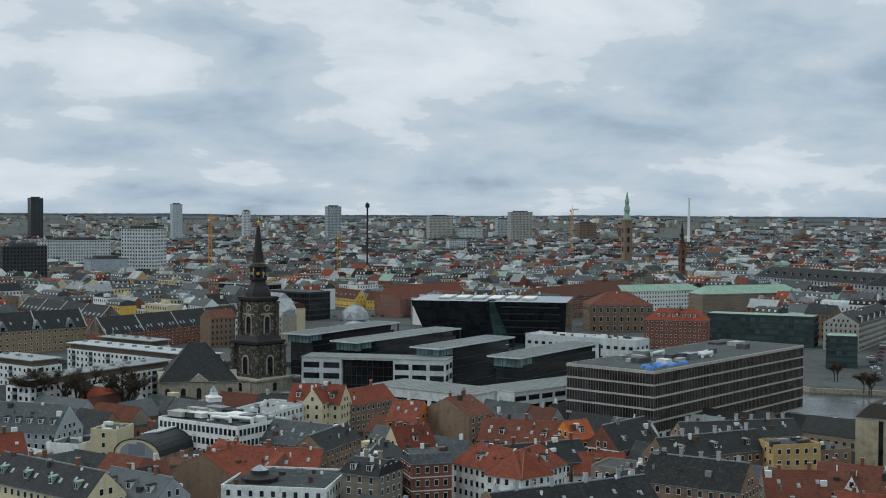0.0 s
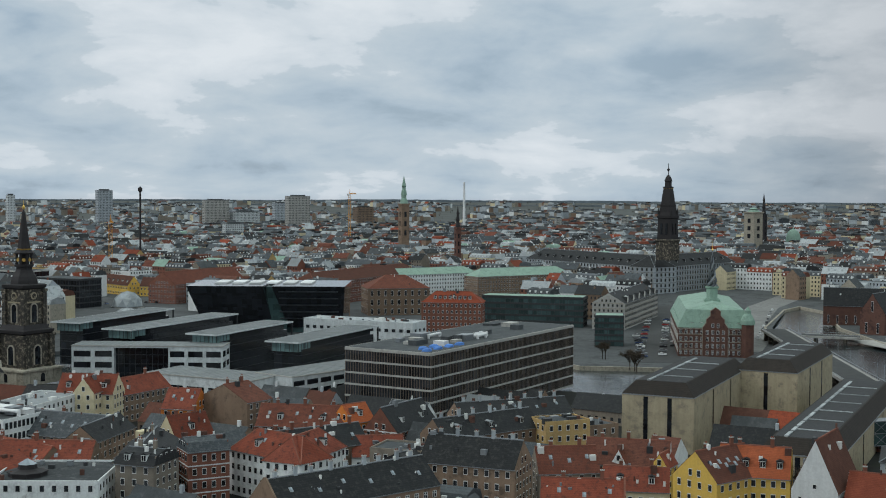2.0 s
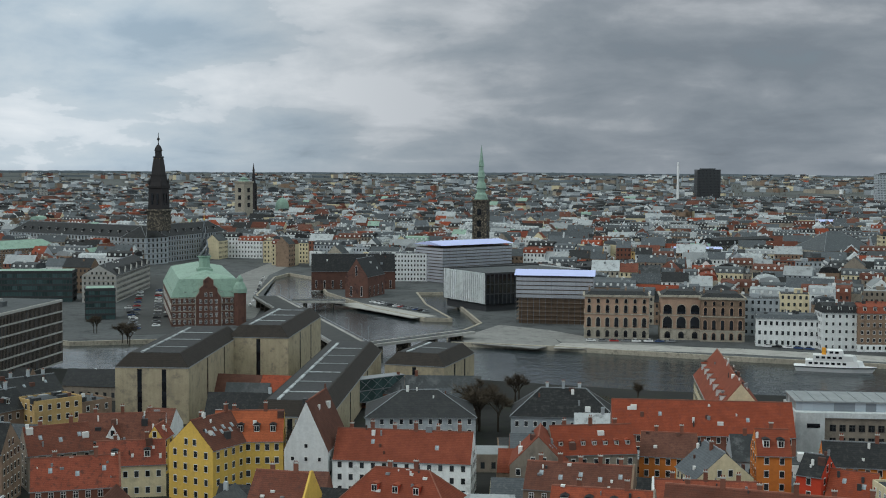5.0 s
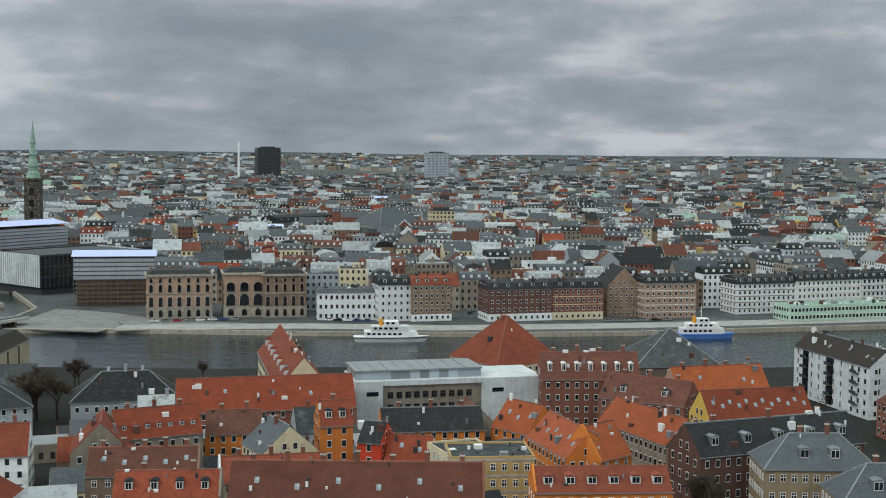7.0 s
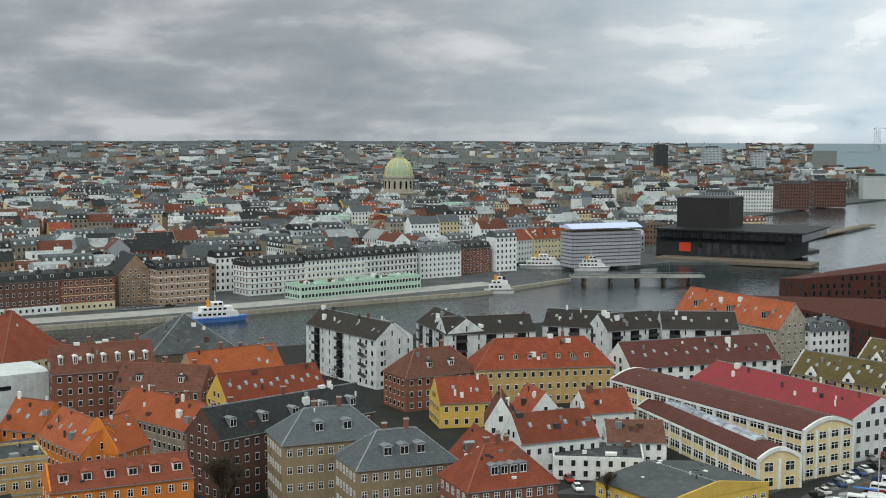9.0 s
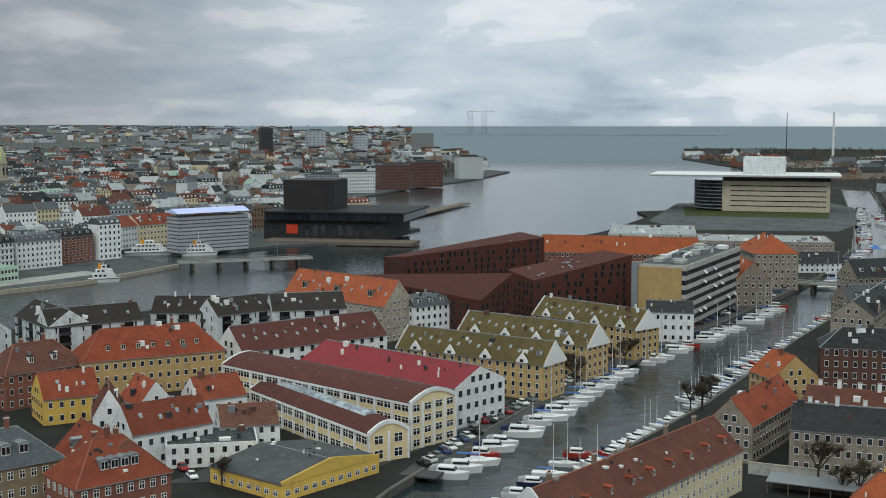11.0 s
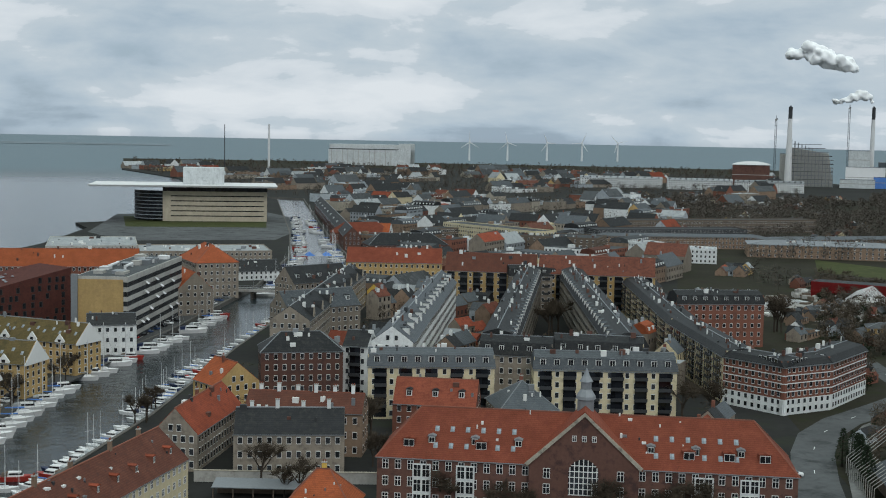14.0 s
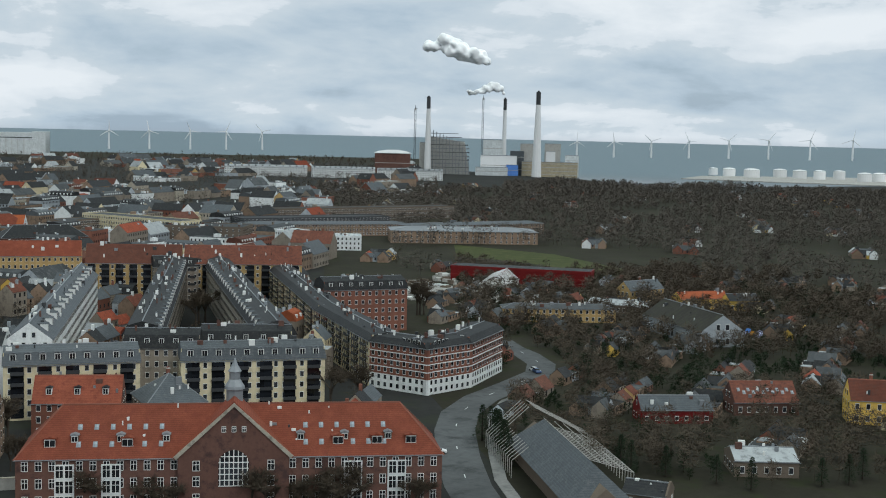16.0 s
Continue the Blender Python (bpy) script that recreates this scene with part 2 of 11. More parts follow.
surface("evergreen", (0.018, 0.029, 0.015), rough=1.0, vary=0.15, bump=0)
surface("timber", (0.15, 0.12, 0.095), rough=0.9, vary=0.15)
surface("ridge_red", (0.24, 0.10, 0.07), rough=0.9, stain=0.3, size=0.5, vary=0.2)
surface("roof_sheet", (0.205, 0.217, 0.217), rough=0.6, stain=0.35, size=0.12, grain=0.35, vary=0.15, streak=0.2, tint=(0.17, 0.18, 0.18))
surface("rubber", (0.02, 0.02, 0.02), rough=0.8, bump=0)


def glass(name, colour, rough, vary=0.3):
    m = bpy.data.materials.new(name)
    m.use_nodes = True
    t = m.node_tree
    shader = t.nodes["Principled BSDF"]
    where = node(t, "ShaderNodeTexCoord").outputs["Object"]
    cell = node(t, "ShaderNodeTexWhiteNoise", {"noise_dimensions": "3D"}, Vector=node(t, "ShaderNodeVectorMath", {"operation": "FLOOR"}, i0=node(t, "ShaderNodeVectorMath", {"operation": "MULTIPLY"}, i0=where, i1=(0.35, 0.35, 0.3)).outputs[0]).outputs[0]).outputs[0]
    level = math_node(t, "MULTIPLY_ADD", cell, 2 * vary, 1.0 - vary)
    t.links.new(mix(t, 1.0, colour, node(t, "ShaderNodeCombineXYZ", None, i0=level, i1=level, i2=level).outputs[0], "MULTIPLY"), shader.inputs["Base Color"])
    shader.inputs["Roughness"].default_value = rough
    MATS[name] = m


surface("steam", (0.93, 0.94, 0.95), rough=1.0, stain=0.02, grain=0.02, vary=0.05, bump=0, spec=0.0)
glass("pane", (0.028, 0.031, 0.036), 0.12, 0.6)
glass("pane_dark", (0.012, 0.014, 0.018), 0.10, 0.5)
glass("pane_green", (0.05, 0.085, 0.085), 0.12, 0.4)
glass("pane_teal", (0.17, 0.26, 0.26), 0.15, 0.35)
glass("pane_pale", (0.30, 0.34, 0.38), 0.15, 0.4)


def water_surface():
    m = bpy.data.materials.new("harbour_water")
    m.use_nodes = True
    t = m.node_tree
    shader = t.nodes["Principled BSDF"]
    where = node(t, "ShaderNodeTexCoord").outputs["Object"]
    swell = node(t, "ShaderNodeTexNoise", None, Vector=where, Scale=0.16, Detail=6.0, Roughness=0.6, Distortion=0.6).outputs[0]
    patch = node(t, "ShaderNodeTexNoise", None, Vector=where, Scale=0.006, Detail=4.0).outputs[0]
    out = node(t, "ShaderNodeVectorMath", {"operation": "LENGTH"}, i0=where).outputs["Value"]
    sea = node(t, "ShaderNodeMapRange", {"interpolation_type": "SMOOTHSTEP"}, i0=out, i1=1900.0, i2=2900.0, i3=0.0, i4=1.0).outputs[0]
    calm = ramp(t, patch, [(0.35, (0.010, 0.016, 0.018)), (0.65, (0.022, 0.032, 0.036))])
    # far water's pale blue puts the brightness towards the horizon into its colour
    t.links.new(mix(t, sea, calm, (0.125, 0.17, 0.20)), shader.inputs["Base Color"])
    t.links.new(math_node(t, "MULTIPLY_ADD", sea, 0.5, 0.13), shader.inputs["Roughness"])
    shader.inputs["Specular IOR Level"].default_value = 0.25
    bumped = node(t, "ShaderNodeBump", None, Strength=math_node(t, "MULTIPLY_ADD", sea, 0.6, 0.34), Distance=1.0, Height=swell)
    t.links.new(bumped.outputs[0], shader.inputs["Normal"])
    MATS["harbour_water"] = m


water_surface()


# ---- building kit ----
class Shape:
    """Gathers faces, each with the index of its material."""

    def __init__(self):
        self.v, self.f, self.m = [], [], []

    def add(self, points, faces, mi=0, place=None):
        n = len(self.v)
        if place:
            px, py, pz, turn = place
            c, s = math.cos(turn), math.sin(turn)
            points = [(px + c * x - s * y, py + s * x + c * y, pz + z) for x, y, z in points]
        self.v.extend(points)
        self.f.extend([tuple(n + i for i in face) for face in faces])
        self.m.extend([mi] * len(faces))

    def box(self, x0, x1, y0, y1, z0, z1, mi=0, place=None):
        self.add([(x0, y0, z0), (x1, y0, z0), (x1, y1, z0), (x0, y1, z0), (x0, y0, z1), (x1, y0, z1), (x1, y1, z1), (x0, y1, z1)],
                 [(0, 3, 2, 1), (4, 5, 6, 7), (0, 1, 5, 4), (1, 2, 6, 5), (2, 3, 7, 6), (3, 0, 4, 7)], mi, place)

    def loft(self, rings, mi=0, caps=True, place=None):
        n = len(rings[0])
        faces = []
        for k in range(len(rings) - 1):
            for i in range(n):
                j = (i + 1) % n
                faces.append((k * n + i, k * n + j, (k + 1) * n + j, (k + 1) * n + i))
        if caps:
            faces.append(tuple(reversed(range(n))))
            faces.append(tuple((len(rings) - 1) * n + i for i in range(n)))
        self.add([p for r in rings for p in r], faces, mi, place)

    def prism(self, outline, z0, z1, mi=0, place=None):
        self.loft([[(x, y, z0) for x, y in outline], [(x, y, z1) for x, y in outline]], mi, True, place)

    def round(self, levels, mi=0, sides=12, at=(0, 0, 0), flat=0.0):
        """A turned body from (radius, height) levels."""
        rings = [[(at[0] + r * math.cos(2 * math.pi * (i + flat) / sides), at[1] + r * math.sin(2 * math.pi * (i + flat) / sides), at[2] + z) for i in range(sides)] for r, z in levels]
        self.loft(rings, mi)

    def square(self, levels, mi=0, at=(0, 0, 0), place=None):
        rings = [[(at[0] - a, at[1] - a, at[2] + z), (at[0] + a, at[1] - a, at[2] + z), (at[0] + a, at[1] + a, at[2] + z), (at[0] - a, at[1] + a, at[2] + z)] for a, z in levels]
        self.loft(rings, mi, True, place)

    def bar(self, a, b, r, mi=0, r2=None, sides=4):
        a, b = Vector(a), Vector(b)
        way = (b - a)
        side = way.orthogonal().normalized()
        other = way.cross(side).normalized()
        r2 = r if r2 is None else r2
        self.loft([[tuple(p + q * (side * math.cos(2 * math.pi * i / sides) + other * math.sin(2 * math.pi * i / sides))) for i in range(sides)] for p, q in ((a, r), (b, r2))], mi)

    def mesh(self, name, mats):
        made = bpy.data.meshes.new(name)
        made.from_pydata(self.v, [], self.f)
        for m in mats:
            made.materials.append(MATS[m])
        if len(mats) > 1:
            made.polygons.foreach_set("material_index", self.m)
        made.update()
        return made


def part(name, shape, mats, parent=None, label="", kind=""):
    """One mesh object under a thing or under a part."""
    data = shape if isinstance(shape, bpy.types.Mesh) else shape.mesh(name, [mats] if isinstance(mats, str) else mats)
    ob = new(name, data)
    ob.parent = parent
    return tagged(ob, label, "", "", kind)


def put(data, name, parent, x, y, z, turn=0.0):
    ob = new(name, data)
    ob.parent = parent
    ob.location, ob.rotation_euler = (x, y, z), (0, 0, turn)
    return ob


def thing(name, x, y, z, turn, label, category, group="", kind=""):
    ob = new(name)
    ob.empty_display_size = 1.0
    ob.location, ob.rotation_euler = (x, y, z), (0, 0, radians(turn))
    return tagged(ob, label, category, group, kind)


SHARED = {}
TAKEN = []


def take(x, y, turn, L, D):
    """Notes the ground a building stands on."""
    TAKEN.append((x, y, math.cos(radians(turn)), math.sin(radians(turn)), L / 2, D / 2))


def free(x, y, margin=5.0):
    """Whether no placed building stands at (x, y)."""
    for px, py, c, q, a, b in TAKEN:
        dx, dy = x - px, y - py
        if abs(c * dx + q * dy) < a + margin and abs(c * dy - q * dx) < b + margin:
            return False
    return True


def window_mesh(w, h, sash="sash_white", sill=False, bars=True):
    """One window: a sash grid with its panes set back, in one piece."""
    key = ("window", round(w, 2), round(h, 2), sash, bars)
    if key not in SHARED:
        s = Shape()
        k = 0.1
        xs = [-w / 2, -w / 2 + k, -k / 2, k / 2, w / 2 - k, w / 2] if bars else [-w / 2, -w / 2 + k, w / 2 - k, w / 2]
        zs = [0, k, h * 0.6, h * 0.6 + k, h - k, h] if bars else [0, k, h - k, h]
        n = len(xs)
        pts = [(x, -0.07, z) for z in zs for x in xs]
        sashes, panes = [], []
        for j in range(len(zs) - 1):
            for i in range(n - 1):
                q = (j * n + i, j * n + i + 1, (j + 1) * n + i + 1, (j + 1) * n + i)
                if i % 2 and j % 2:
                    m = len(pts)
                    pts += [(pts[c][0], -0.01, pts[c][2]) for c in q]
                    panes.append((m, m + 1, m + 2, m + 3))
                    sashes += [(q[c], q[(c + 1) % 4], m + (c + 1) % 4, m + c) for c in range(4)]
                else:
                    sashes.append(q)
        m = len(pts)
        pts += [(xs[0], 0.03, 0), (xs[-1], 0.03, 0), (xs[-1], 0.03, h), (xs[0], 0.03, h)]
        last = (len(zs) - 1) * n
        sashes += [tuple(range(n - 1, -1, -1)) + (m, m + 1), tuple(range(last, last + n)) + (m + 2, m + 3), tuple(j * n for j in range(len(zs))) + (m + 3, m), tuple(j * n + n - 1 for j in range(len(zs) - 1, -1, -1)) + (m + 1, m + 2)]
        s.add(pts, sashes, 0)
        s.f += panes
        s.m += [1] * len(panes)
        SHARED[key] = s.mesh("window", [sash, "pane"])
    return SHARED[key]


def add_window(s, w, h, place, sash=0, pane=1):
    """The same window inside a larger mesh: four bars and a pane."""
    k = 0.085
    s.add([(-w / 2, -0.05, -k), (w / 2, -0.05, -k), (w / 2, -0.05, h + k), (-w / 2, -0.05, h + k), (-w / 2, 0.02, -k), (w / 2, 0.02, -k), (w / 2, 0.02, h + k), (-w / 2, 0.02, h + k)],
          [(0, 1, 2, 3), (3, 2, 6, 7), (4, 5, 1, 0)], sash, place)
    s.add([(-w / 2 + k, -0.07, k), (w / 2 - k, -0.07, k), (w / 2 - k, -0.07, h - k), (-w / 2 + k, -0.07, h - k)], [(0, 1, 2, 3)], pane, place)


def dormer_mesh(w, h, deep, roof, cheek):
    key = ("dormer", w, h, deep, roof, cheek)
    if key not in SHARED:
        s = Shape()
        if w > 2.7:
            s.loft([[(-w / 2, v, -0.8), (w / 2, v, -0.8), (w / 2, v, 0.3), (0, v, h), (-w / 2, v, 0.3)] for v in (-0.3, 0.2)], 2)
            s.loft([[(-w / 2 - 0.2, 0.2, 0.1), (w / 2 + 0.2, 0.2, 0.1), (0, 0.2, h - 0.1)], [(-0.1, deep + 1.6, h - 0.3), (0.1, deep + 1.6, h - 0.3), (0, deep + 1.6, h - 0.15)]], 3)
            add_window(s, w * 0.36, h * 0.42, (0, -0.32, -0.2, 0.0))
        else:
            s.box(-w / 2, w / 2, 0, deep, -0.6, h, 2)
            s.loft([[(-w / 2 - 0.15, -0.2, h), (w / 2 + 0.15, -0.2, h), (w / 2 + 0.15, -0.2, h + 0.12), (0, -0.2, h + 0.42), (-w / 2 - 0.15, -0.2, h + 0.12)],
                    [(-w / 2 - 0.15, deep + 0.8, h), (w / 2 + 0.15, deep + 0.8, h), (w / 2 + 0.15, deep + 0.8, h + 0.12), (0, deep + 0.8, h + 0.42), (-w / 2 - 0.15, deep + 0.8, h + 0.12)]], 3)
            add_window(s, w - 0.25, h - 0.25, (0, -0.01, 0.12, 0.0))
            s.box(-0.04, 0.04, -0.12, 0, 0.12, h - 0.12, 0)
        SHARED[key] = s.mesh("dormer", ["sash_white", "pane", cheek, roof])
    return SHARED[key]


def balcony_mesh():
    """Slab and iron rail bent from one profile."""
    if "balcony" not in SHARED:
        s = Shape()
        s.loft([[(u, 0, 0), (u, -1.15, 0), (u, -1.15, 1.0), (u, -1.08, 1.0), (u, -1.08, 0.16), (u, 0, 0.16)] for u in (-1.8, 1.8)])
        SHARED["balcony"] = s.mesh("balcony", ["steel_dark"])
    return SHARED["balcony"]


def skylight_mesh():
    if "skylight" not in SHARED:
        s = Shape()
        s.box(-0.45, 0.45, -0.65, 0.65, -0.05, 0.1, 0)
        s.add([(-0.36, -0.55, 0.115), (0.36, -0.55, 0.115), (0.36, 0.55, 0.115), (-0.36, 0.55, 0.115)], [(0, 1, 2, 3)], 1)
        SHARED["skylight"] = s.mesh("skylight", ["zinc", "pane_pale"])
    return SHARED["skylight"]


def chimney_mesh(brick, h=2.4, w=0.9):
    key = ("chimney", brick, h, w)
    if key not in SHARED:
        s = Shape()
        s.box(-w / 2, w / 2, -0.32, 0.32, -1.2, h - 0.35, 0)
        s.box(-w / 2 - 0.09, w / 2 + 0.09, -0.41, 0.41, h - 0.35, h - 0.12, 1)
        for x in (-w / 4, w / 4):
            s.round([(0.13, h - 0.12), (0.10, h + 0.3)], 2, 6, (x, 0, 0))
        SHARED[key] = s.mesh("chimney", [brick, "concrete", "tile_red"])
    return SHARED[key]


def roof_faces(L, D, e, rise, form, over=0.35):
    """Rings of the roof's underside outline and its top, in the house's own axes."""
    a, b = L / 2 + over, D / 2 + over
    drop = over * rise / (D / 2)
    z = e - drop * 0.5
    if form == "hip":
        k = max(0.05, a - b * 0.95)
        return [[(-a, -b, z), (a, -b, z), (a, b, z), (-a, b, z)], [(-k, -0.05, e + rise), (k, -0.05, e + rise), (k, 0.05, e + rise), (-k, 0.05, e + rise)]]
    if form == "mansard":
        i = min(1.5, D * 0.14)
        m = rise * 0.72
        return [[(-a, -b, e), (a, -b, e), (a, b, e), (-a, b, e)], [(-L / 2, -D / 2 + i, e + m), (L / 2, -D / 2 + i, e + m), (L / 2, D / 2 - i, e + m), (-L / 2, D / 2 - i, e + m)],
                [(-L / 2 + 0.1, -0.05, e + rise), (L / 2 - 0.1, -0.05, e + rise), (L / 2 - 0.1, 0.05, e + rise), (-L / 2 + 0.1, 0.05, e + rise)]]
    a = L / 2 - 0.04
    return [[(-a, -b, z), (a, -b, z), (a, b, z), (-a, b, z)], [(-a, -0.05, e + rise), (a, -0.05, e + rise), (a, 0.05, e + rise), (-a, 0.05, e + rise)]]


def roof_height(y, D, e, rise, form):
    y = abs(y)
    if form == "mansard":
        i, m = min(1.5, D * 0.14), rise * 0.72
        inset = D / 2 - y
        return e + m * inset / i if inset < i else e + m + (rise - m) * (inset - i) / (D / 2 - i)
    return e + rise * (1 - y / (D / 2))


NEAR = 298.0


def house(x, y, turn, L, D, eave, rise, wall, roof, label, form="gable", storeys=0, bay=2.6, win=(1.15, 1.6), dormers=0, dormer=(1.5, 1.7, "slate_dark", "plaster_white"), chimneys=0, brick="brick_red",
          skylights=0, fine=True, name="house", category="house", group="", band=None, base=None, sash="sash_white", gable_windows=True, ground=0.0, gable_face=None, balconies=0, base_storeys=0.95, skip_clutter=False):
    """A house with its ridge along its own x axis: walls, roof, windows, dormers, chimneys and skylights."""
    top = thing(name, x, y, ground, turn, label, category, group)
    take(x, y, turn, L, D)
    eave_z = eave
    s = Shape()
    a, b = L / 2, D / 2
    if form == "gable":
        s.loft([[(-a, -b, -0.5), (-a, b, -0.5), (-a, b, eave_z), (-a, 0, eave_z + rise - 0.12), (-a, -b, eave_z)], [(a, -b, -0.5), (a, b, -0.5), (a, b, eave_z), (a, 0, eave_z + rise - 0.12), (a, -b, eave_z)]], 0)
    elif form == "flat":
        s.loft([[(-p, -r, z), (p, -r, z), (p, r, z), (-p, r, z)] for p, r, z in ((a, b, -0.5), (a, b, eave_z + 0.6), (a - 0.3, b - 0.3, eave_z + 0.6), (a - 0.3, b - 0.3, eave_z - 0.05))], 0)
    else:
        s.box(-a, a, -b, b, -0.5, eave_z, 0)
    part("wall", s, wall, top)
    if form == "mansard":
        for side in (-1, 1):
            s = Shape()
            s.box(side * a - 0.22 if side > 0 else -a, a if side > 0 else -a + 0.22, -b + 1.0, b - 1.0, eave_z, eave_z + rise * 0.72, 0)
            part("gable_end", s, wall, top)
    cover = Shape()
    if form == "flat":
        cover.box(-a + 0.31, a - 0.31, -b + 0.31, b - 0.31, eave_z, eave_z + 0.15, 0)
    else:
        rings = roof_faces(L, D, eave_z, rise, form)
        cover.loft(rings, 0)
        ends = rings[-1]
        crest = Shape() if math.hypot(x, y) < NEAR else cover
        crest.bar((ends[0][0], 0, eave_z + rise), (ends[1][0], 0, eave_z + rise), 0.22, 1)
        if form == "hip":
            for c0, c1 in zip(rings[0], ends):
                crest.bar(c0, c1, 0.17, 1)
    away = math.hypot(x, y)
    if NEAR <= away < 950 and not skip_clutter:
        # pipes, hatches, stacks and sheet-metal edges seen from afar
        rng = random.Random(int(x * 5 + y * 9))
        for k in range(int(3 + L * 0.3)):
            u = rng.uniform(-a * 0.92, a * 0.92) * (0.55 if form == "hip" else 1)
            v = rng.uniform(-b * 0.8, b * 0.8) if form != "mansard" else rng.uniform(-b * 0.6, b * 0.6)
            z = roof_height(v, D, eave, rise, form) if form != "flat" else eave + 0.1
            if form == "hip":
                z = min(z, eave + rise * (a - abs(u)) / b)
            w = rng.choice((0.2, 0.3, 0.45, 0.8)) * (1.7 if form == "flat" else 1)
            t = rng.uniform(0.5, 1.7)
            cover.box(u - w, u + w, v - w * 0.6, v + w * 0.6, z - 0.3, z + t, rng.choice((2, 2, 3, 4, 5)))
    tiled = part("roof", cover, [roof, "ridge_red" if roof.startswith("tile") else "zinc", "sash_white", "zinc", "brick_dark", "steel_dark"], top)
    if form != "flat" and away < NEAR:
        part("ridge_tiles", crest, [roof, "ridge_red" if roof.startswith("tile") else "zinc"], tiled, "", "stuff")
    if form != "flat":
        front = -1 if math.cos(radians(turn)) * y - math.sin(radians(turn)) * x > 0 else 1
        trim = Shape()
        trim.box(-a - 0.3, a + 0.3, front * (b + 0.32) - 0.09, front * (b + 0.32) + 0.09, eave_z - 0.32, eave_z - 0.14, 0)
        part("gutter", trim, "zinc", tiled)
    if math.hypot(x, y) < NEAR and form in ("gable", "mansard") and not gable_face:
        # fire walls standing a little over the roof
        end = -1 if math.cos(radians(turn)) * x + math.sin(radians(turn)) * y > 0 else 1
        s = Shape()
        mid = [(b + 0.05, 0.25)] + ([(b - min(1.5, D * 0.14), rise * 0.72 + 0.3)] if form == "mansard" else []) + [(0.45, rise + 0.4), (-0.45, rise + 0.4)] + ([(-b + min(1.5, D * 0.14), rise * 0.72 + 0.3)] if form == "mansard" else []) + [(-b - 0.05, 0.25)]
        s.loft([[(q, b + 0.05, eave - 0.5)] + [(q, v, eave + z) for v, z in mid] + [(q, -b - 0.05, eave - 0.5)] for q in (end * (a + 0.12), end * (a - 0.32))])
        part("gable_coping", s, "plaster_white" if wall in ("plaster_white", "plaster_cream") else wall, top)
    if math.hypot(x, y) < NEAR:
        # vents, pipes, hatches and aerials
        rng = random.Random(int(x * 7 + y * 3))
        s = Shape()
        for k in range(int(4 + L * 0.45)):
            u = rng.uniform(-a * 0.9, a * 0.9) * (0.6 if form == "hip" else 1)
            v = rng.uniform(-b * 0.8, b * 0.8) if form != "mansard" else rng.uniform(-b * 0.5, b * 0.5)
            z = roof_height(v, D, eave, rise, form) if form != "flat" else eave + 0.1
            if form == "hip":
                z = min(z, eave + rise * (a - abs(u)) / b)
            w = rng.choice((0.12, 0.16, 0.25, 0.45)) * (2.0 if form == "flat" else 1)
            t = rng.choice((0.3, 0.5, 0.8)) if w < 0.4 else rng.uniform(0.4, 1.2) if form == "flat" else 0.25
            s.box(u - w, u + w, v - w, v + w, z - 0.2, z + t, rng.choice((0, 0, 1, 2)))
        part("roof_clutter", s, ["sash_white", "zinc", "steel_dark"], tiled, "", "stuff")
    if gable_face:
        for side in (-1, 1):
            s = Shape()
            s.loft([[(q, -b - 0.2, eave - 0.6), (q, b + 0.2, eave - 0.6), (q, b + 0.2, eave), (q, 0, eave + rise + 0.3), (q, -b - 0.2, eave)] for q in (side * (a + 0.4), side * (a + 0.6))])
            part("gable_boarding", s, gable_face, top)
    storeys = storeys or max(1, round(eave / 3.2))
    tall = eave / storeys
    if band or base:
        trim = Shape()
        if base:
            trim.box(-a - 0.06, a + 0.06, -b - 0.06, b + 0.06, -0.5, tall * base_storeys, 0)
        if band:
            for k in range(1, storeys + 1):
                trim.box(-a - 0.1, a + 0.1, -b - 0.1, b + 0.1, k * tall - 0.35, k * tall - 0.05, 1 if base else 0)
        part("moulding", trim, [base, band] if base and band else [base or band], top)
    # columns of balconies; a flat dark panel stands in for each shaded recess
    front = -1 if math.cos(radians(turn)) * y - math.sin(radians(turn)) * x > 0 else 1
    for i in range(balconies):
        u = (i + 0.5) * L / balconies - a
        s = Shape()
        s.box(u - 1.7, u + 1.7, front * (b + 0.06) - 0.05, front * (b + 0.06) + 0.05, 0.6, eave - 0.5, 0)
        part("balcony_recess", s, "pane_dark", top)
        for k in range(1, storeys):
            put(balcony_mesh(), "balcony", top, u, front * (b + 0.1), k * tall + 0.4, 0.0 if front < 0 else math.pi)
    # windows
    c, q = math.cos(radians(turn)), math.sin(radians(turn))
    joined = Shape()
    far = math.hypot(x, y)
    w, h = win
    push = 0.1 if band or base else 0.02
    for sx, sy, n_len, ang in ((0, -1, L, 0.0), (0, 1, L, math.pi), (-1, 0, D, -math.pi / 2), (1, 0, D, math.pi / 2)):
        nx, ny = c * sx - q * sy, q * sx + c * sy
        mx, my = x + nx * (a if sx else b), y + ny * (a if sx else b)
        seen = nx * mx + ny * my < -0.08 * math.hypot(mx, my)
        if sx and not gable_windows:
            continue
        count = int((n_len - 0.9) / bay)
        levels = [(k * tall + min(0.95, tall * 0.3), count) for k in range(storeys)]
        if sx and form == "gable" and rise > 3:
            levels += [(eave + 0.5, max(1, int((n_len * 0.6 - 0.8) / bay)))]
        if sx and form == "mansard":
            levels += [(eave + 0.6, max(1, count - 1))]
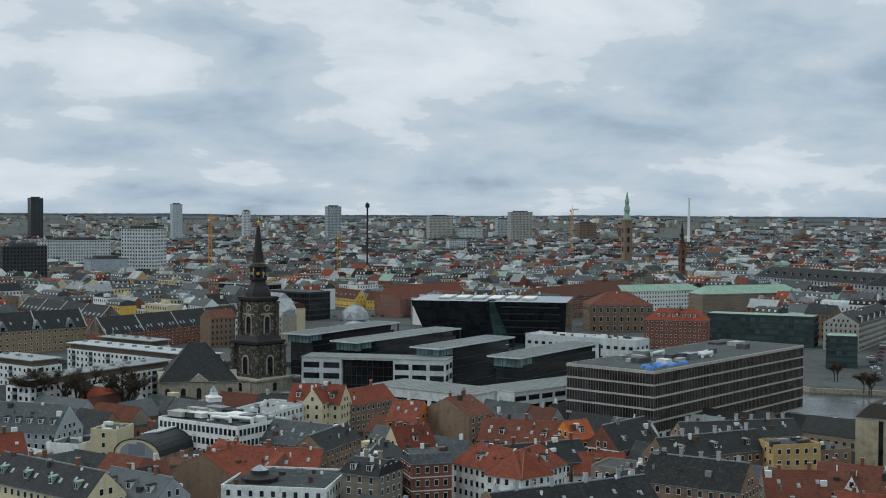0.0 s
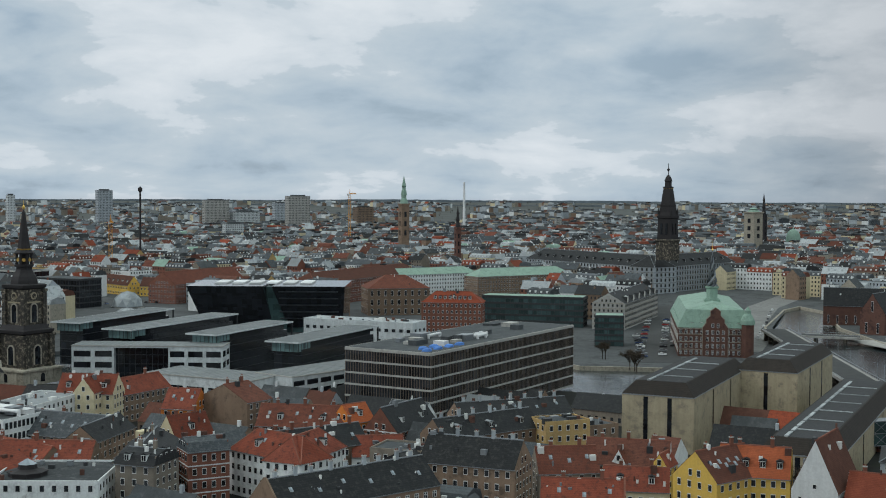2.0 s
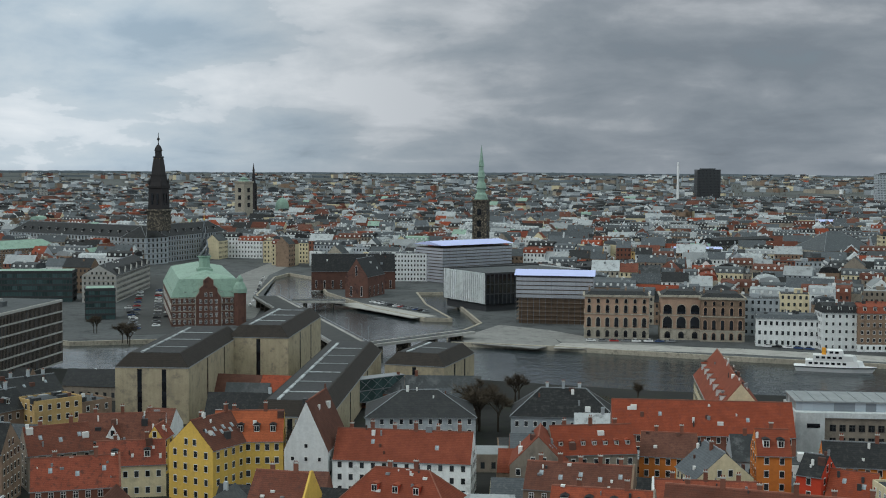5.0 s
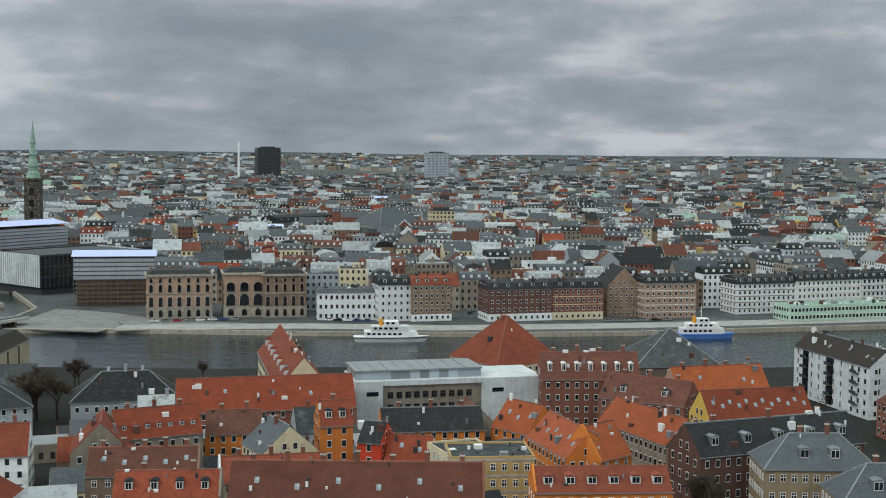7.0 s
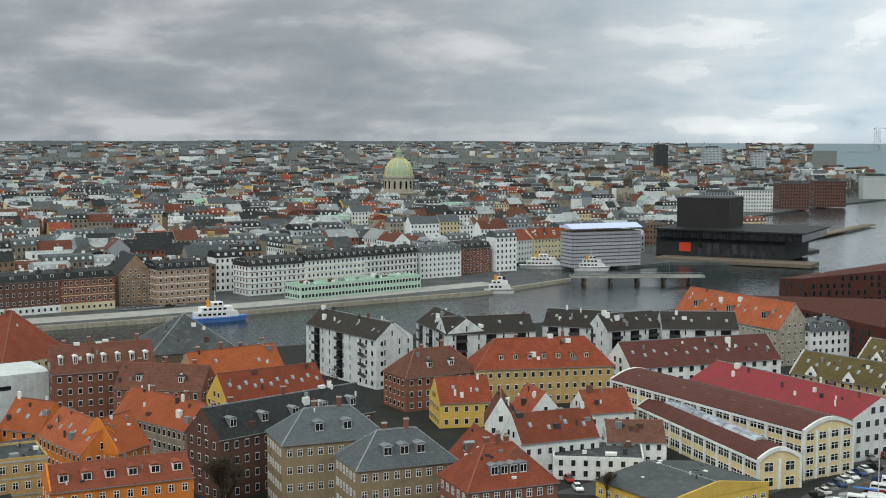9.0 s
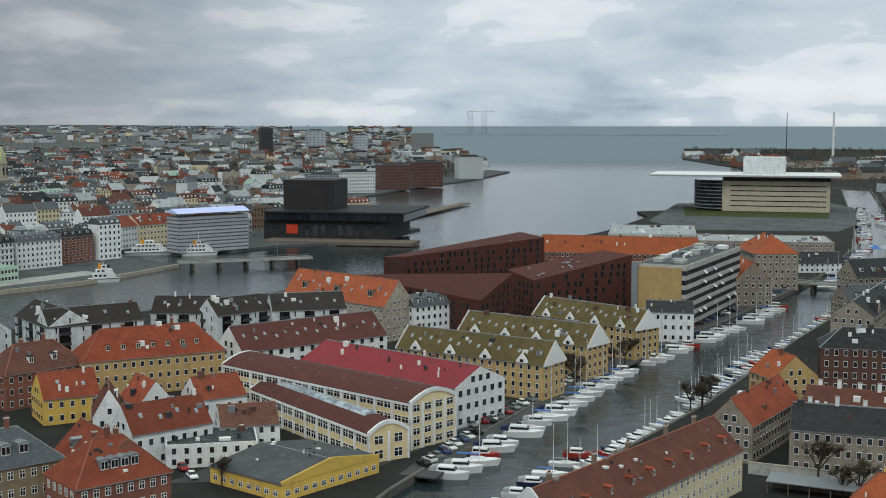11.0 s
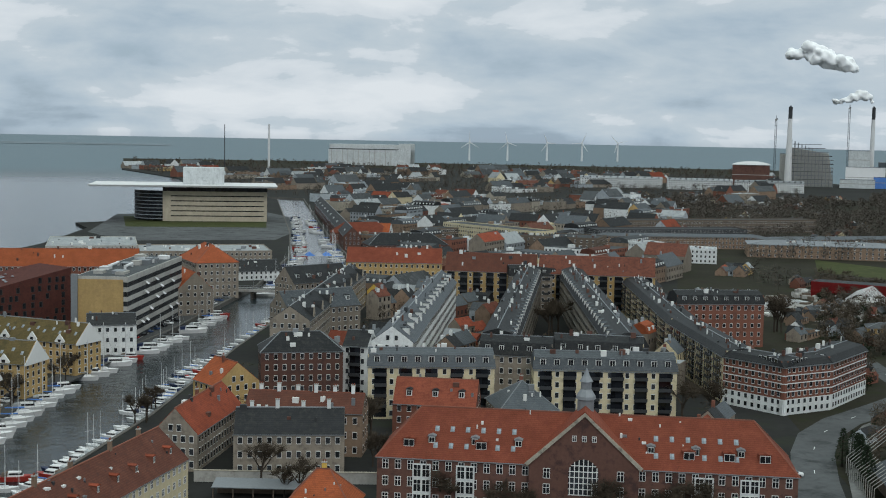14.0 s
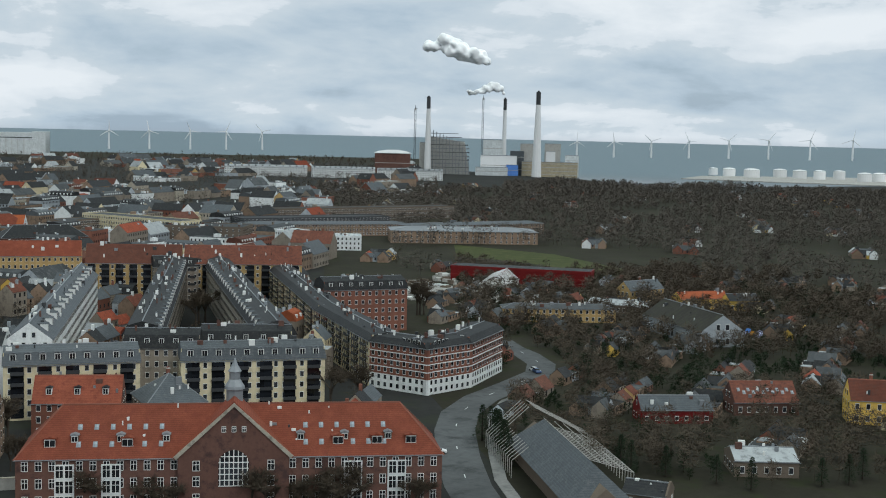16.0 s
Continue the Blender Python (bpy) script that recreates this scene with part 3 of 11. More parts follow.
        for z, n in levels:
            for i in range(n):
                u = (i + 0.5 - n / 2) * (n_len - 0.9) / max(n, 1) if n == count else (i + 0.5 - n / 2) * bay
                px, py = (u, sy * (b + push)) if sy else (sx * (a + push), u)
                hh = min(h, tall * 0.62)
                if fine and seen and far < NEAR:
                    put(window_mesh(w, hh, sash), "window", top, px, py, z, ang)
                elif seen:
                    add_window(joined, w, hh, (px, py, z, ang))
                else:
                    joined.add([(-w / 2, -0.03, 0), (w / 2, -0.03, 0), (w / 2, -0.03, hh), (-w / 2, -0.03, hh)], [(0, 1, 2, 3)], 1, (px, py, z, ang))
    if joined.v:
        part("glazing", joined, [sash, "pane"], top, "", "stuff")
    # roof things
    slope = math.atan2(rise, b) if form != "mansard" else math.atan2(rise * 0.28, b - min(1.5, D * 0.14))
    if dormers:
        dw, dh, droof, cheek = dormer
        inset = 0.45 if form == "mansard" else 0.15 if dw > 2.7 else b * 0.28
        for side, ang in ((-1, 0.0), (1, math.pi)):
            if far > 345 and side * (c * y - q * x) > 0:
                continue
            for i in range(dormers):
                u = (i + 0.5 - dormers / 2) * (L - 1.2 - (D * 0.7 if form == "hip" else 0)) / dormers
                yy = side * (b - inset)
                put(dormer_mesh(dw, dh, 2.2 if form != "mansard" else 1.4, droof, cheek), "dormer", tiled, u, yy, roof_height(yy, D, eave, rise, form) + 0.1, ang)
    if chimneys:
        for i in range(chimneys):
            u = (i + 0.5 - chimneys / 2) * (L - 1.5 - (D * 0.8 if form == "hip" else 0)) / chimneys
            v = 0.0 if i % 2 else b * 0.12
            put(chimney_mesh(brick), "chimney", tiled, u, v, roof_height(v, D, eave, rise, form) - 0.2 if form != "flat" else eave, 0.0)
    if skylights:
        for i in range(skylights):
            u = (i + 0.5 - skylights / 2) * (L - 2.0 - (D if form == "hip" else 0)) / skylights + 0.4
            yy = -(b * (0.55 if i % 2 else 0.42)) if form != "mansard" else -b * 0.5
            ob = put(skylight_mesh(), "skylight", tiled, u, yy, roof_height(yy, D, eave, rise, form) + 0.06)
            ob.rotation_euler = (slope, 0, 0)
    return top


def works_hall(x, y, turn, L, D, h, storeys, label, glass_strip=False):
    """A factory hall: shallow arched roof, straw walls, white piers, cornice and window bands."""
    top = thing("factory_hall", x, y, 0, turn, label, "factory")
    take(x, y, turn, L, D)
    a, b = L / 2, D / 2
    arc = [(-b + D * i / 12, h + 2.4 * math.sin(math.pi * i / 12)) for i in range(13)]
    s = Shape()
    s.loft([[(q, v, z) for v, z in arc] + [(q, b, -0.5), (q, -b, -0.5)] for q in (-a, a)])
    part("wall", s, "plaster_straw", top)
    s = Shape()
    wide = [(v * 1.05, z + 0.12) for v, z in arc]
    s.loft([[(q, v, z) for v, z in wide] + [(q, v, z + 0.22) for v, z in wide[::-1]] for q in (-a + 0.3, a - 0.3)])
    part("roof", s, "roof_maroon", top)
    for q in (-a, a):
        s = Shape()
        s.loft([[(q + d, v, z - 0.4) for v, z in arc] + [(q + d, v * 1.04, z + 0.5) for v, z in arc[::-1]] for d in (-0.35, 0.35)])
        part("gable_cornice", s, "plaster_white", top)
    tall = h / storeys
    front = -1 if math.cos(radians(turn)) * y - math.sin(radians(turn)) * x > 0 else 1
    end = -1 if math.cos(radians(turn)) * x + math.sin(radians(turn)) * y > 0 else 1
    s = Shape()
    s.box(-a - 0.1, a + 0.1, front * (b + 0.25) - 0.25, front * (b + 0.25) + 0.25, h - 0.5, h + 0.1)
    part("cornice", s, "plaster_white", top)
    n = int(L / 6.0)
    for i in range(n + 1):
        u = -a + i * L / n
        s = Shape()
        s.box(u - 0.35, u + 0.35, front * (b + 0.14) - 0.16, front * (b + 0.14) + 0.16, -0.5, h - 0.5)
        part("pier", s, "plaster_white", top)
    for i in range(n):
        for j in (-1, 1):
            for k in range(storeys):
                put(window_mesh(2.3, tall * 0.58), "window", top, -a + (i + 0.5) * L / n + j * 1.28, front * (b + 0.03), k * tall + tall * 0.25, 0.0 if front < 0 else math.pi)
    m = max(2, int(D / 4.0))
    for i in range(m + 1):
        v = -b + i * D / m
        s = Shape()
        s.box(end * (a + 0.14) - 0.16, end * (a + 0.14) + 0.16, v - 0.3, v + 0.3, -0.5, h + 0.1)
        part("pier", s, "plaster_white", top)
    for i in range(m):
        for k in range(storeys):
            put(window_mesh(2.4, tall * 0.62), "window", top, end * (a + 0.04), -b + (i + 0.5) * D / m, k * tall + tall * 0.22, math.pi / 2 * end)
    if glass_strip:
        for i in range(6):
            u0 = -a * 0.75 + i * L * 0.125
            s = Shape()
            s.loft([[(q, -2.2, h + 1.9), (q, 2.2, h + 1.9), (q, 0.9, h + 3.3), (q, -0.9, h + 3.3)] for q in (u0, u0 + L * 0.118)])
            part("roof_light", s, "pane_pale", top, "long pale glass roof light")
    else:
        for i in range(7):
            ob = put(skylight_mesh(), "skylight", top, -a * 0.8 + i * L * 0.13, front * b * 0.45, h + 1.95)
            ob.rotation_euler = (-front * -0.28, 0, 0)


# ---- land and water ----
def lift(r):
    """The far country rises gently to the horizon."""
    return 0.0 if r < 3000 else 57.0 * ((r - 3000) / 1950.0) ** 1.25


def polar(bearing, r):
    return r * math.sin(radians(bearing)), r * math.cos(radians(bearing))


def ring_sheet(b0, b1, radii, step, drop, name, mat, label):
    s = Shape()
    n = max(2, int((b1 - b0) / step) + 1)
    pts = []
    for r in radii:
        for i in range(n):
            x, y = polar(b0 + (b1 - b0) * i / (n - 1), r)
            pts.append((x, y, lift(r) + drop))
    faces = [(k * n + i, (k + 1) * n + i, (k + 1) * n + i + 1, k * n + i + 1) for k in range(len(radii) - 1) for i in range(n - 1)]
    s.add(pts, faces)
    return tagged(part(name, s, mat), label, "ground" if "land" in name else "water", "", "structure")


FAR = [3000 + 1950 * (i / 16.0) for i in range(17)]
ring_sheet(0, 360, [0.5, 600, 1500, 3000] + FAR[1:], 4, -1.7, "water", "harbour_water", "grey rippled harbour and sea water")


def arc(b0, b1, r=3000, n=24):
    return [polar(b0 + (b1 - b0) * i / n, r) for i in range(n + 1)]


SOUTH_QUAY = [(-900, -2700), (-760, -600), (-690, -100), (-668, 60), (-640, 150), (-600, 212), (-563, 222), (-550, 253), (-526, 306), (-590, 345), (-654, 376), (-704, 398), (-812, 474),
              (-835, 500), (-795, 496), (-693, 443), (-600, 416), (-545, 410), (-535, 420), (-600, 452), (-660, 490), (-650, 506), (-570, 456), (-510, 420), (-479, 374)]
NORTH_QUAY = [(-462, 363), (-422, 393), (-348, 437), (-285, 480), (-240, 518), (-203, 557), (-153, 610), (-111, 650), (-72, 722), (-110, 770), (-260, 850), (-255, 868), (-100, 806), (-45, 800), (-18, 832), (21, 838),
              (83, 949), (60, 1000), (36, 1100), (32, 1284), (112, 1496), (235, 1754), (313, 1978), (290, 2060), (270, 2200), (345, 2560)]
MAINLAND = SOUTH_QUAY + NORTH_QUAY + arc(6.5, -160, n=60)
ISLAND_WEST = [(-700, -900), (-560, 0), (-520, 120), (-495, 185), (-440, 255), (-385, 300), (-318, 343), (-285, 372), (-190, 434), (-150, 470), (-80, 535), (-10, 606), (50, 680), (120, 770), (165, 840), (214, 910), (281, 1042),
               (288, 1105), (350, 1120), (420, 1250), (540, 1400), (570, 1450), (616, 1436), (417, 946), (340, 771), (258, 627), (168, 498), (99, 413), (46, 325), (17, 273), (-20, 190), (-60, 60), (-120, -100), (-300, -600), (-500, -900)]
ISLAND_EAST = [(57, 276), (112, 349), (176, 447), (267, 578), (327, 658), (379, 767), (448, 944), (650, 1435), (622, 1480), (640, 1800), (720, 2100), (765, 2574), (850, 2870)] + arc(16.6, 46, n=20) + \
              [(2010, 1950), (1900, 1700), (1830, 1400), (1640, 1140), (1816, 1120), (2226, 1037), (2400, 900), (2300, 0), (1500, -1500), (-60, -900), (-30, -100), (5, 120), (30, 230)]
TANK_PIER = [(2130, 1400), (2330, 1480), (2640, 1330), (2700, 1050), (2300, 1000), (2190, 1200)]


def land(name, outline, mat, label):
    s = Shape()
    s.prism(outline[::-1] if sum((b[0] - a[0]) * (b[1] + a[1]) for a, b in zip(outline, outline[1:] + outline[:1])) > 0 else outline, -4.0, 0.0)
    return tagged(part(name, s, mat), label, "ground", "", "structure")


land("ground", MAINLAND, "street", "paved town ground along the harbour quay")
land("ground", ISLAND_WEST, "town_ground", "paved town ground between harbour and canal")
land("ground", ISLAND_EAST, "town_ground", "town ground, gardens and shore east of the canal")
land("ground", TANK_PIER, "paving", "filled pier with oil tanks")
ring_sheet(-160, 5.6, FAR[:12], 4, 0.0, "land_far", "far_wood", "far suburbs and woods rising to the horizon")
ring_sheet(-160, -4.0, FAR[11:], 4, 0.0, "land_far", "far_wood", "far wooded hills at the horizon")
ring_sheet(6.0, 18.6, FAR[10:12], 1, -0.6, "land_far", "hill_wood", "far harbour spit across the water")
sheet_points = [polar(41, 560), polar(45, 420), polar(52, 250), polar(75, 250), polar(80, 900), polar(66, 1900), polar(55, 1880), polar(44, 1900), polar(40, 1500), polar(41, 900)]
gardens = Shape()
gardens.prism(sheet_points[::-1], -0.3, 0.03)
tagged(part("garden_ground", gardens, "earth"), "dark earth and dead grass of the garden quarter", "ground", "", "structure")
ring_sheet(16.6, 46, FAR[:4], 2, 0.0, "land_far", "earth", "far shore with scrub")


def hills(b0, b1, r, low, high, seed, name, label):
    """A wooded ridge against the sky."""
    rng = random.Random(seed)
    s = Shape()
    n = int((b1 - b0) * 5)
    h = [low + (high - low) * (0.5 + 0.3 * math.sin(i * 0.045 + seed) + 0.2 * math.sin(i * 0.13)) + rng.uniform(0, 1.8) for i in range(n + 1)]
    pts, faces = [], []
    for i in range(n + 1):
        x, y = polar(b0 + (b1 - b0) * i / n, r)
        u, v = polar(b0 + (b1 - b0) * i / n, r + 40)
        pts += [(x, y, lift(r) - 6), (x, y, lift(r) + h[i]), (u, v, lift(r) + h[i] * 0.6)]
    for i in range(n):
        faces += [(3 * i, 3 * i + 3, 3 * i + 4, 3 * i + 1), (3 * i + 1, 3 * i + 4, 3 * i + 5, 3 * i + 2)]
    s.add(pts, faces)
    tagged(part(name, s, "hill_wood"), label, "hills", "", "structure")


hills(-128, -4, 4880, 3, 9, 2, "hills_far", "wooded hills along the horizon, blue-grey with painted haze")
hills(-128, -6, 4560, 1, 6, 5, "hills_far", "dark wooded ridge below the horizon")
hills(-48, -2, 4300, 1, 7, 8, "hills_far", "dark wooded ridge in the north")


def quay_edge(points, name, wide, high, mat, label):
    """A stone coping along the quay."""
    s = Shape()
    for (x0, y0), (x1, y1) in zip(points, points[1:]):
        d = math.hypot(x1 - x0, y1 - y0)
        s.box(-0.2, d + 0.2, -wide, wide, -2.2, high, 0, (x0, y0, 0.0, math.atan2(y1 - y0, x1 - x0)))
    return tagged(part(name, s, mat), label, "quay", "", "structure")


quay_edge(NORTH_QUAY[:9], "quay_wall", 0.7, 0.35, "stone", "grey granite quay wall with timber fenders")
quay_edge(SOUTH_QUAY[4:25], "quay_wall", 0.6, 0.35, "stone", "grey granite quay wall")
quay_edge(ISLAND_WEST[22:32][::-1], "quay_wall", 0.5, 0.25, "granite", "granite wall of the boat canal")
quay_edge(ISLAND_EAST[:9], "quay_wall", 0.5, 0.25, "granite", "granite wall of the boat canal")


def sheet(name, outline, mat, label, z=0.03, category="ground"):
    s = Shape()
    s.prism(outline, -0.3, z)
    return tagged(part(name, s, mat), label, category, "", "structure")


def strip(points, wide):
    """The outline of a road along points."""
    left, right = [], []
    for i, (x, y) in enumerate(points):
        x0, y0 = points[max(0, i - 1)]
        x1, y1 = points[min(len(points) - 1, i + 1)]
        d = math.hypot(x1 - x0, y1 - y0)
        nx, ny = -(y1 - y0) / d * wide / 2, (x1 - x0) / d * wide / 2
        left.append((x + nx, y + ny))
        right.append((x - nx, y - ny))
    return right + left[::-1]


# ---- town beyond the hand-set houses ----
def inside(poly, x, y):
    hit = False
    for (x0, y0), (x1, y1) in zip(poly, poly[1:] + poly[:1]):
        if (y0 > y) != (y1 > y) and x < x0 + (y - y0) * (x1 - x0) / (y1 - y0):
            hit = not hit
    return hit


WALLS = ["plaster_white", "plaster_cream", "brick_red", "brick_brown", "brick_grey", "plaster_grey", "stone", "plaster_yellow", "brick_yellow"]
ROOFS = ["slate_dark", "slate_blue", "tile_red", "tile_brown", "felt", "felt_pale", "copper_green", "tile_orange"]


def town_house(s, rng, x, y, turn, L, D, e, roof_kind, roof_mi, wall_mi, windows, zg=0.0):
    place = (x, y, zg, turn)
    a, b = L / 2, D / 2
    if roof_kind == "flat":
        s.box(-a, a, -b, b, -0.5, e, wall_mi, place)
        s.box(-a + 0.3, a - 0.3, -b + 0.3, b - 0.3, e - 0.1, e + 0.12, roof_mi, place)
        if L > 10:
            u = rng.uniform(-a * 0.5, a * 0.5)
            s.box(u - 2, u + 2, -1.5, 1.5, e, e + 2.2, wall_mi, place)
    elif roof_kind == "mansard":
        s.box(-a, a, -b, b, -0.5, e, wall_mi, place)
        s.loft([[(-a, -b - 0.2, e), (a, -b - 0.2, e), (a, b + 0.2, e), (-a, b + 0.2, e)], [(-a, -b + 1.3, e + 2.9), (a, -b + 1.3, e + 2.9), (a, b - 1.3, e + 2.9), (-a, b - 1.3, e + 2.9)],
                [(-a, -0.1, e + 3.9), (a, -0.1, e + 3.9), (a, 0.1, e + 3.9), (-a, 0.1, e + 3.9)]], roof_mi, True, place)
        for side in (-1, 1):
            if math.hypot(x, y) > 1500 or side * (math.cos(turn) * y - math.sin(turn) * x) > 0:
                continue
            for i in range(int(L / 3.6)):
                u = (i + 0.5) * L / int(L / 3.6) - a
                s.box(u - 0.65, u + 0.65, min(side * (b - 0.3), side * (b - 1.4)), max(side * (b - 0.3), side * (b - 1.4)), e + 0.6, e + 2.3, 0, place)
    else:
        r = D * rng.uniform(0.42, 0.52)
        s.loft([[(-a, -b, -0.5), (-a, b, -0.5), (-a, b, e), (-a, 0, e + r - 0.2), (-a, -b, e)], [(a, -b, -0.5), (a, b, -0.5), (a, b, e), (a, 0, e + r - 0.2), (a, -b, e)]], wall_mi, True, place)
        a -= 0.05
        s.loft([[(-a, -b - 0.3, e - 0.2), (a, -b - 0.3, e - 0.2), (a, b + 0.3, e - 0.2), (-a, b + 0.3, e - 0.2)], [(-a, -0.05, e + r), (a, -0.05, e + r), (a, 0.05, e + r), (-a, 0.05, e + r)]], roof_mi, True, place)
        if rng.random() < 0.6 and e > 4.5:
            u = rng.uniform(-a * 0.7, a * 0.7)
            s.box(u - 0.5, u + 0.5, -0.4, 0.4, e + r - 0.8, e + r + 1.6, rng.choice((2, 5, 0)), place)
    if e > 7.5 and math.hypot(x, y) < 2000:
        for k in range(2):
            u, v = rng.uniform(-a * 0.8, a * 0.8), rng.uniform(-b * 0.5, b * 0.5)
            w, t = rng.uniform(0.3, 0.9), rng.uniform(0.8, 2.2)
            z = e + 3.2 if roof_kind == "mansard" else e if roof_kind == "flat" else e + D * 0.25
            s.box(u - w, u + w, v - 0.5, v + 0.5, z, z + t, rng.choice((0, 0, 5, 3, 14)), place)
    if windows:
        levels = max(1, int(e / 3.3))
        for side, ang in ((-1, 0.0), (1, math.pi)):
            if side * (math.cos(turn) * y - math.sin(turn) * x) > 0:
                continue
            n = max(1, int(L / 2.7))
            for k in range(levels):
                z = k * e / levels + 1.0
                for i in range(n):
                    u = (i + 0.5) * L / n - a
                    c, q = math.cos(turn), math.sin(turn)
                    yy = side * (b + 0.03)
                    s.add([(-0.55, 0, 0), (0.55, 0, 0), (0.55, 0, 1.7), (-0.55, 0, 1.7)], [(0, 1, 2, 3)], 17, (x + c * u - q * yy, y + q * u + c * yy, zg + z, turn + ang))


def town(seed, test, bounds, turn, block, street, height, roofs, walls, label, fine_to=1250.0, thin=1.0, kinds=(0.35, 0.4, 0.25), name="town_blocks", size=(11, 26), deep=(10, 12.5)):
    """Perimeter blocks of houses on a skewed grid, where test(x, y) allows them."""
    rng = random.Random(seed)
    s = Shape()
    c, q = math.cos(radians(turn)), math.sin(radians(turn))
    x0, x1, y0, y1 = bounds
    reach = max(abs(v) for v in bounds) * 1.5
    bw, bd = block
    for i in range(int(-reach / (bw + street)), int(reach / (bw + street)) + 1):
        for j in range(int(-reach / (bd + street)), int(reach / (bd + street)) + 1):
            u, v = i * (bw + street) + rng.uniform(-6, 6) + (j % 3) * 13, j * (bd + street) + rng.uniform(-4, 4)
            x, y = c * u - q * v, q * u + c * v
            if not (x0 < x < x1 and y0 < y < y1) or rng.random() > thin:
                continue
            tilt = radians(turn + rng.uniform(-7, 7))
            lean = rng.uniform(-3, 3)
            for sx, sy, long, spin in ((0, -1, bw, 0.0), (0, 1, bw, math.pi), (-1, 0, bd - 2 * deep[0], -math.pi / 2), (1, 0, bd - 2 * deep[0], math.pi / 2)):
                done = -long / 2
                while done < long / 2 - size[0] * 0.55:
                    L = min(rng.uniform(*size), long / 2 - done)
                    if L < size[0] * 0.55:
                        break
                    m = done + L / 2
                    done += L
                    lx, ly = (m, sy * (bd / 2 - 5.5)) if sy else (sx * (bw / 2 - 5.5), m)
                    ct, st = math.cos(tilt), math.sin(tilt)
                    hx, hy = x + ct * lx - st * ly, y + st * lx + ct * ly
                    if not test(hx, hy):
                        continue
                    far = math.hypot(hx, hy)
                    e = max(5.0, height + lean + rng.uniform(-3.0, 3.0)) if height > 4.5 else height + rng.uniform(-0.6, 0.9)
                    kind = rng.choices(("gable", "mansard", "flat"), kinds)[0]
                    roof = rng.choices(range(8), roofs)[0]
                    if kind == "flat":
                        roof = rng.choice((4, 4, 5, 5, 0))
                    town_house(s, rng, hx, hy, tilt + (0 if sy else math.pi / 2), L, rng.uniform(*deep), e, kind, 9 + roof, rng.choices(range(9), walls)[0], far < fine_to, lift(far))
    return tagged(part(name, s, WALLS + ROOFS + ["pane"]), label, "town", "", "stuff")


# ---- houses ----
# roofs in the west, below the church with the dark spire
house(-336.1, 48.3, 33.5, 28.0, 11.0, 12.0, 5.5, "plaster_white", "tile_dull", "white corner house with red tiled hip roof", form="hip", dormers=2, skylights=2, bay=2.2)
house(-334.4, 54.7, 141.5, 25.0, 11.0, 12.0, 5.5, "plaster_white", "tile_dull", "white corner house with red tiled hip roof and skylights", form="hip", dormers=2, skylights=4, bay=2.2)
house(-338.5, 28.5, 102.0, 11.0, 10.0, 14.0, 3.0, "brick_red", "slate_blue", "red brick house with white bands and slate roof", form="mansard", band="plaster_white", bay=2.2)
house(-380.8, 27.1, 117.3, 13.1, 10.0, 10.0, 6.0, "plaster_cream", "tile_dull", "cream house under a steep red roof", dormers=1, chimneys=2)
house(-320.6, 13.5, 56.9, 10.5, 12.0, 15.0, 3.0, "brick_grey", "slate_dark", "grey brick tenement with dark mansard roof", form="mansard", dormers=2, chimneys=2, brick="brick_grey")
house(-339.5, -25.5, 143.2, 14.0, 20.7, 12.0, 5.0, "brick_brown", "tile_dull", "bare brown brick gable house with red roof", gable_windows=False, chimneys=2)
house(-348.5, -13.3, 72.9, 31.0, 13.0, 10.0, 6.0, "brick_brown", "tile_dull", "long low house with patched red tile roof", skylights=5, chimneys=3)
house(-317.2, -63.8, 47.5, 39.9, 12.0, 13.0, 6.0, "plaster_cream", "slate_dark", "cream house with dark slate roof and copper dormers", skylights=8, dormers=4, chimneys=2, dormer=(1.5, 1.7, "copper_green", "copper_green"))
house(-312.7, -42.2, 48.8, 22.0, 11.0, 12.0, 5.0, "plaster_grey", "slate_blue", "grey house with slate roof and box dormers", dormers=3, chimneys=2)
house(-379.0, -94.6, 116.1, 20.1, 12.0, 10.0, 5.0, "brick_brown", "tile_dull", "house with plain red tile roof", chimneys=2)
house(-427.5, -95.7, 68.6, 34.8, 16.0, 9.0, 8.0, "plaster_grey", "slate_blue", "long grey house with slate roof and row of dormers", dormers=8, gable_windows=True)
glazed_office = house(-408.9, -30.2, 50.6, 33.7, 22.0, 14.0, 0.6, "plaster_white", "felt", "white office building with rows of windows and flat roof", storeys=4, bay=1.75, win=(1.35, 2.1), form="flat")
house(-436.3, -21.0, 150.4, 46.6, 16.0, 12.0, 0.6, "plaster_white", "felt_pale", "white flat-roofed rear wing", fine=False, form="flat")
house(-398.0, -7.9, 53.2, 33.1, 13.0, 9.0, 6.0, "brick_grey", "slate_blue", "house with smooth slate roof and skylights", skylights=8, chimneys=1)
house(-376.2, 2.9, 152.9, 24.1, 10.0, 12.0, 4.0, "brick_brown", "slate_dark", "brown brick house with bare fire wall", gable_windows=False)
house(-458.1, 0.3, 69.2, 20.1, 12.0, 12.0, 6.0, "plaster_cream", "tile_dull", "pale yellow house with red roof and dormers", dormers=3)
house(-451.2, -0.1, 154.2, 9.0, 7.5, 13.0, 5.0, "plaster_cream", "tile_dull", "pale yellow gabled bay with red roof")
house(-470.9, 14.7, 135.8, 28.0, 12.0, 10.0, 5.0, "brick_brown", "tile_dull", "low brick house with red roof", chimneys=2)
house(-430.7, 30.4, 61.2, 11.7, 12.0, 10.0, 6.0, "plaster_orange", "tile_dull", "orange house with red tile roof", skylights=3)
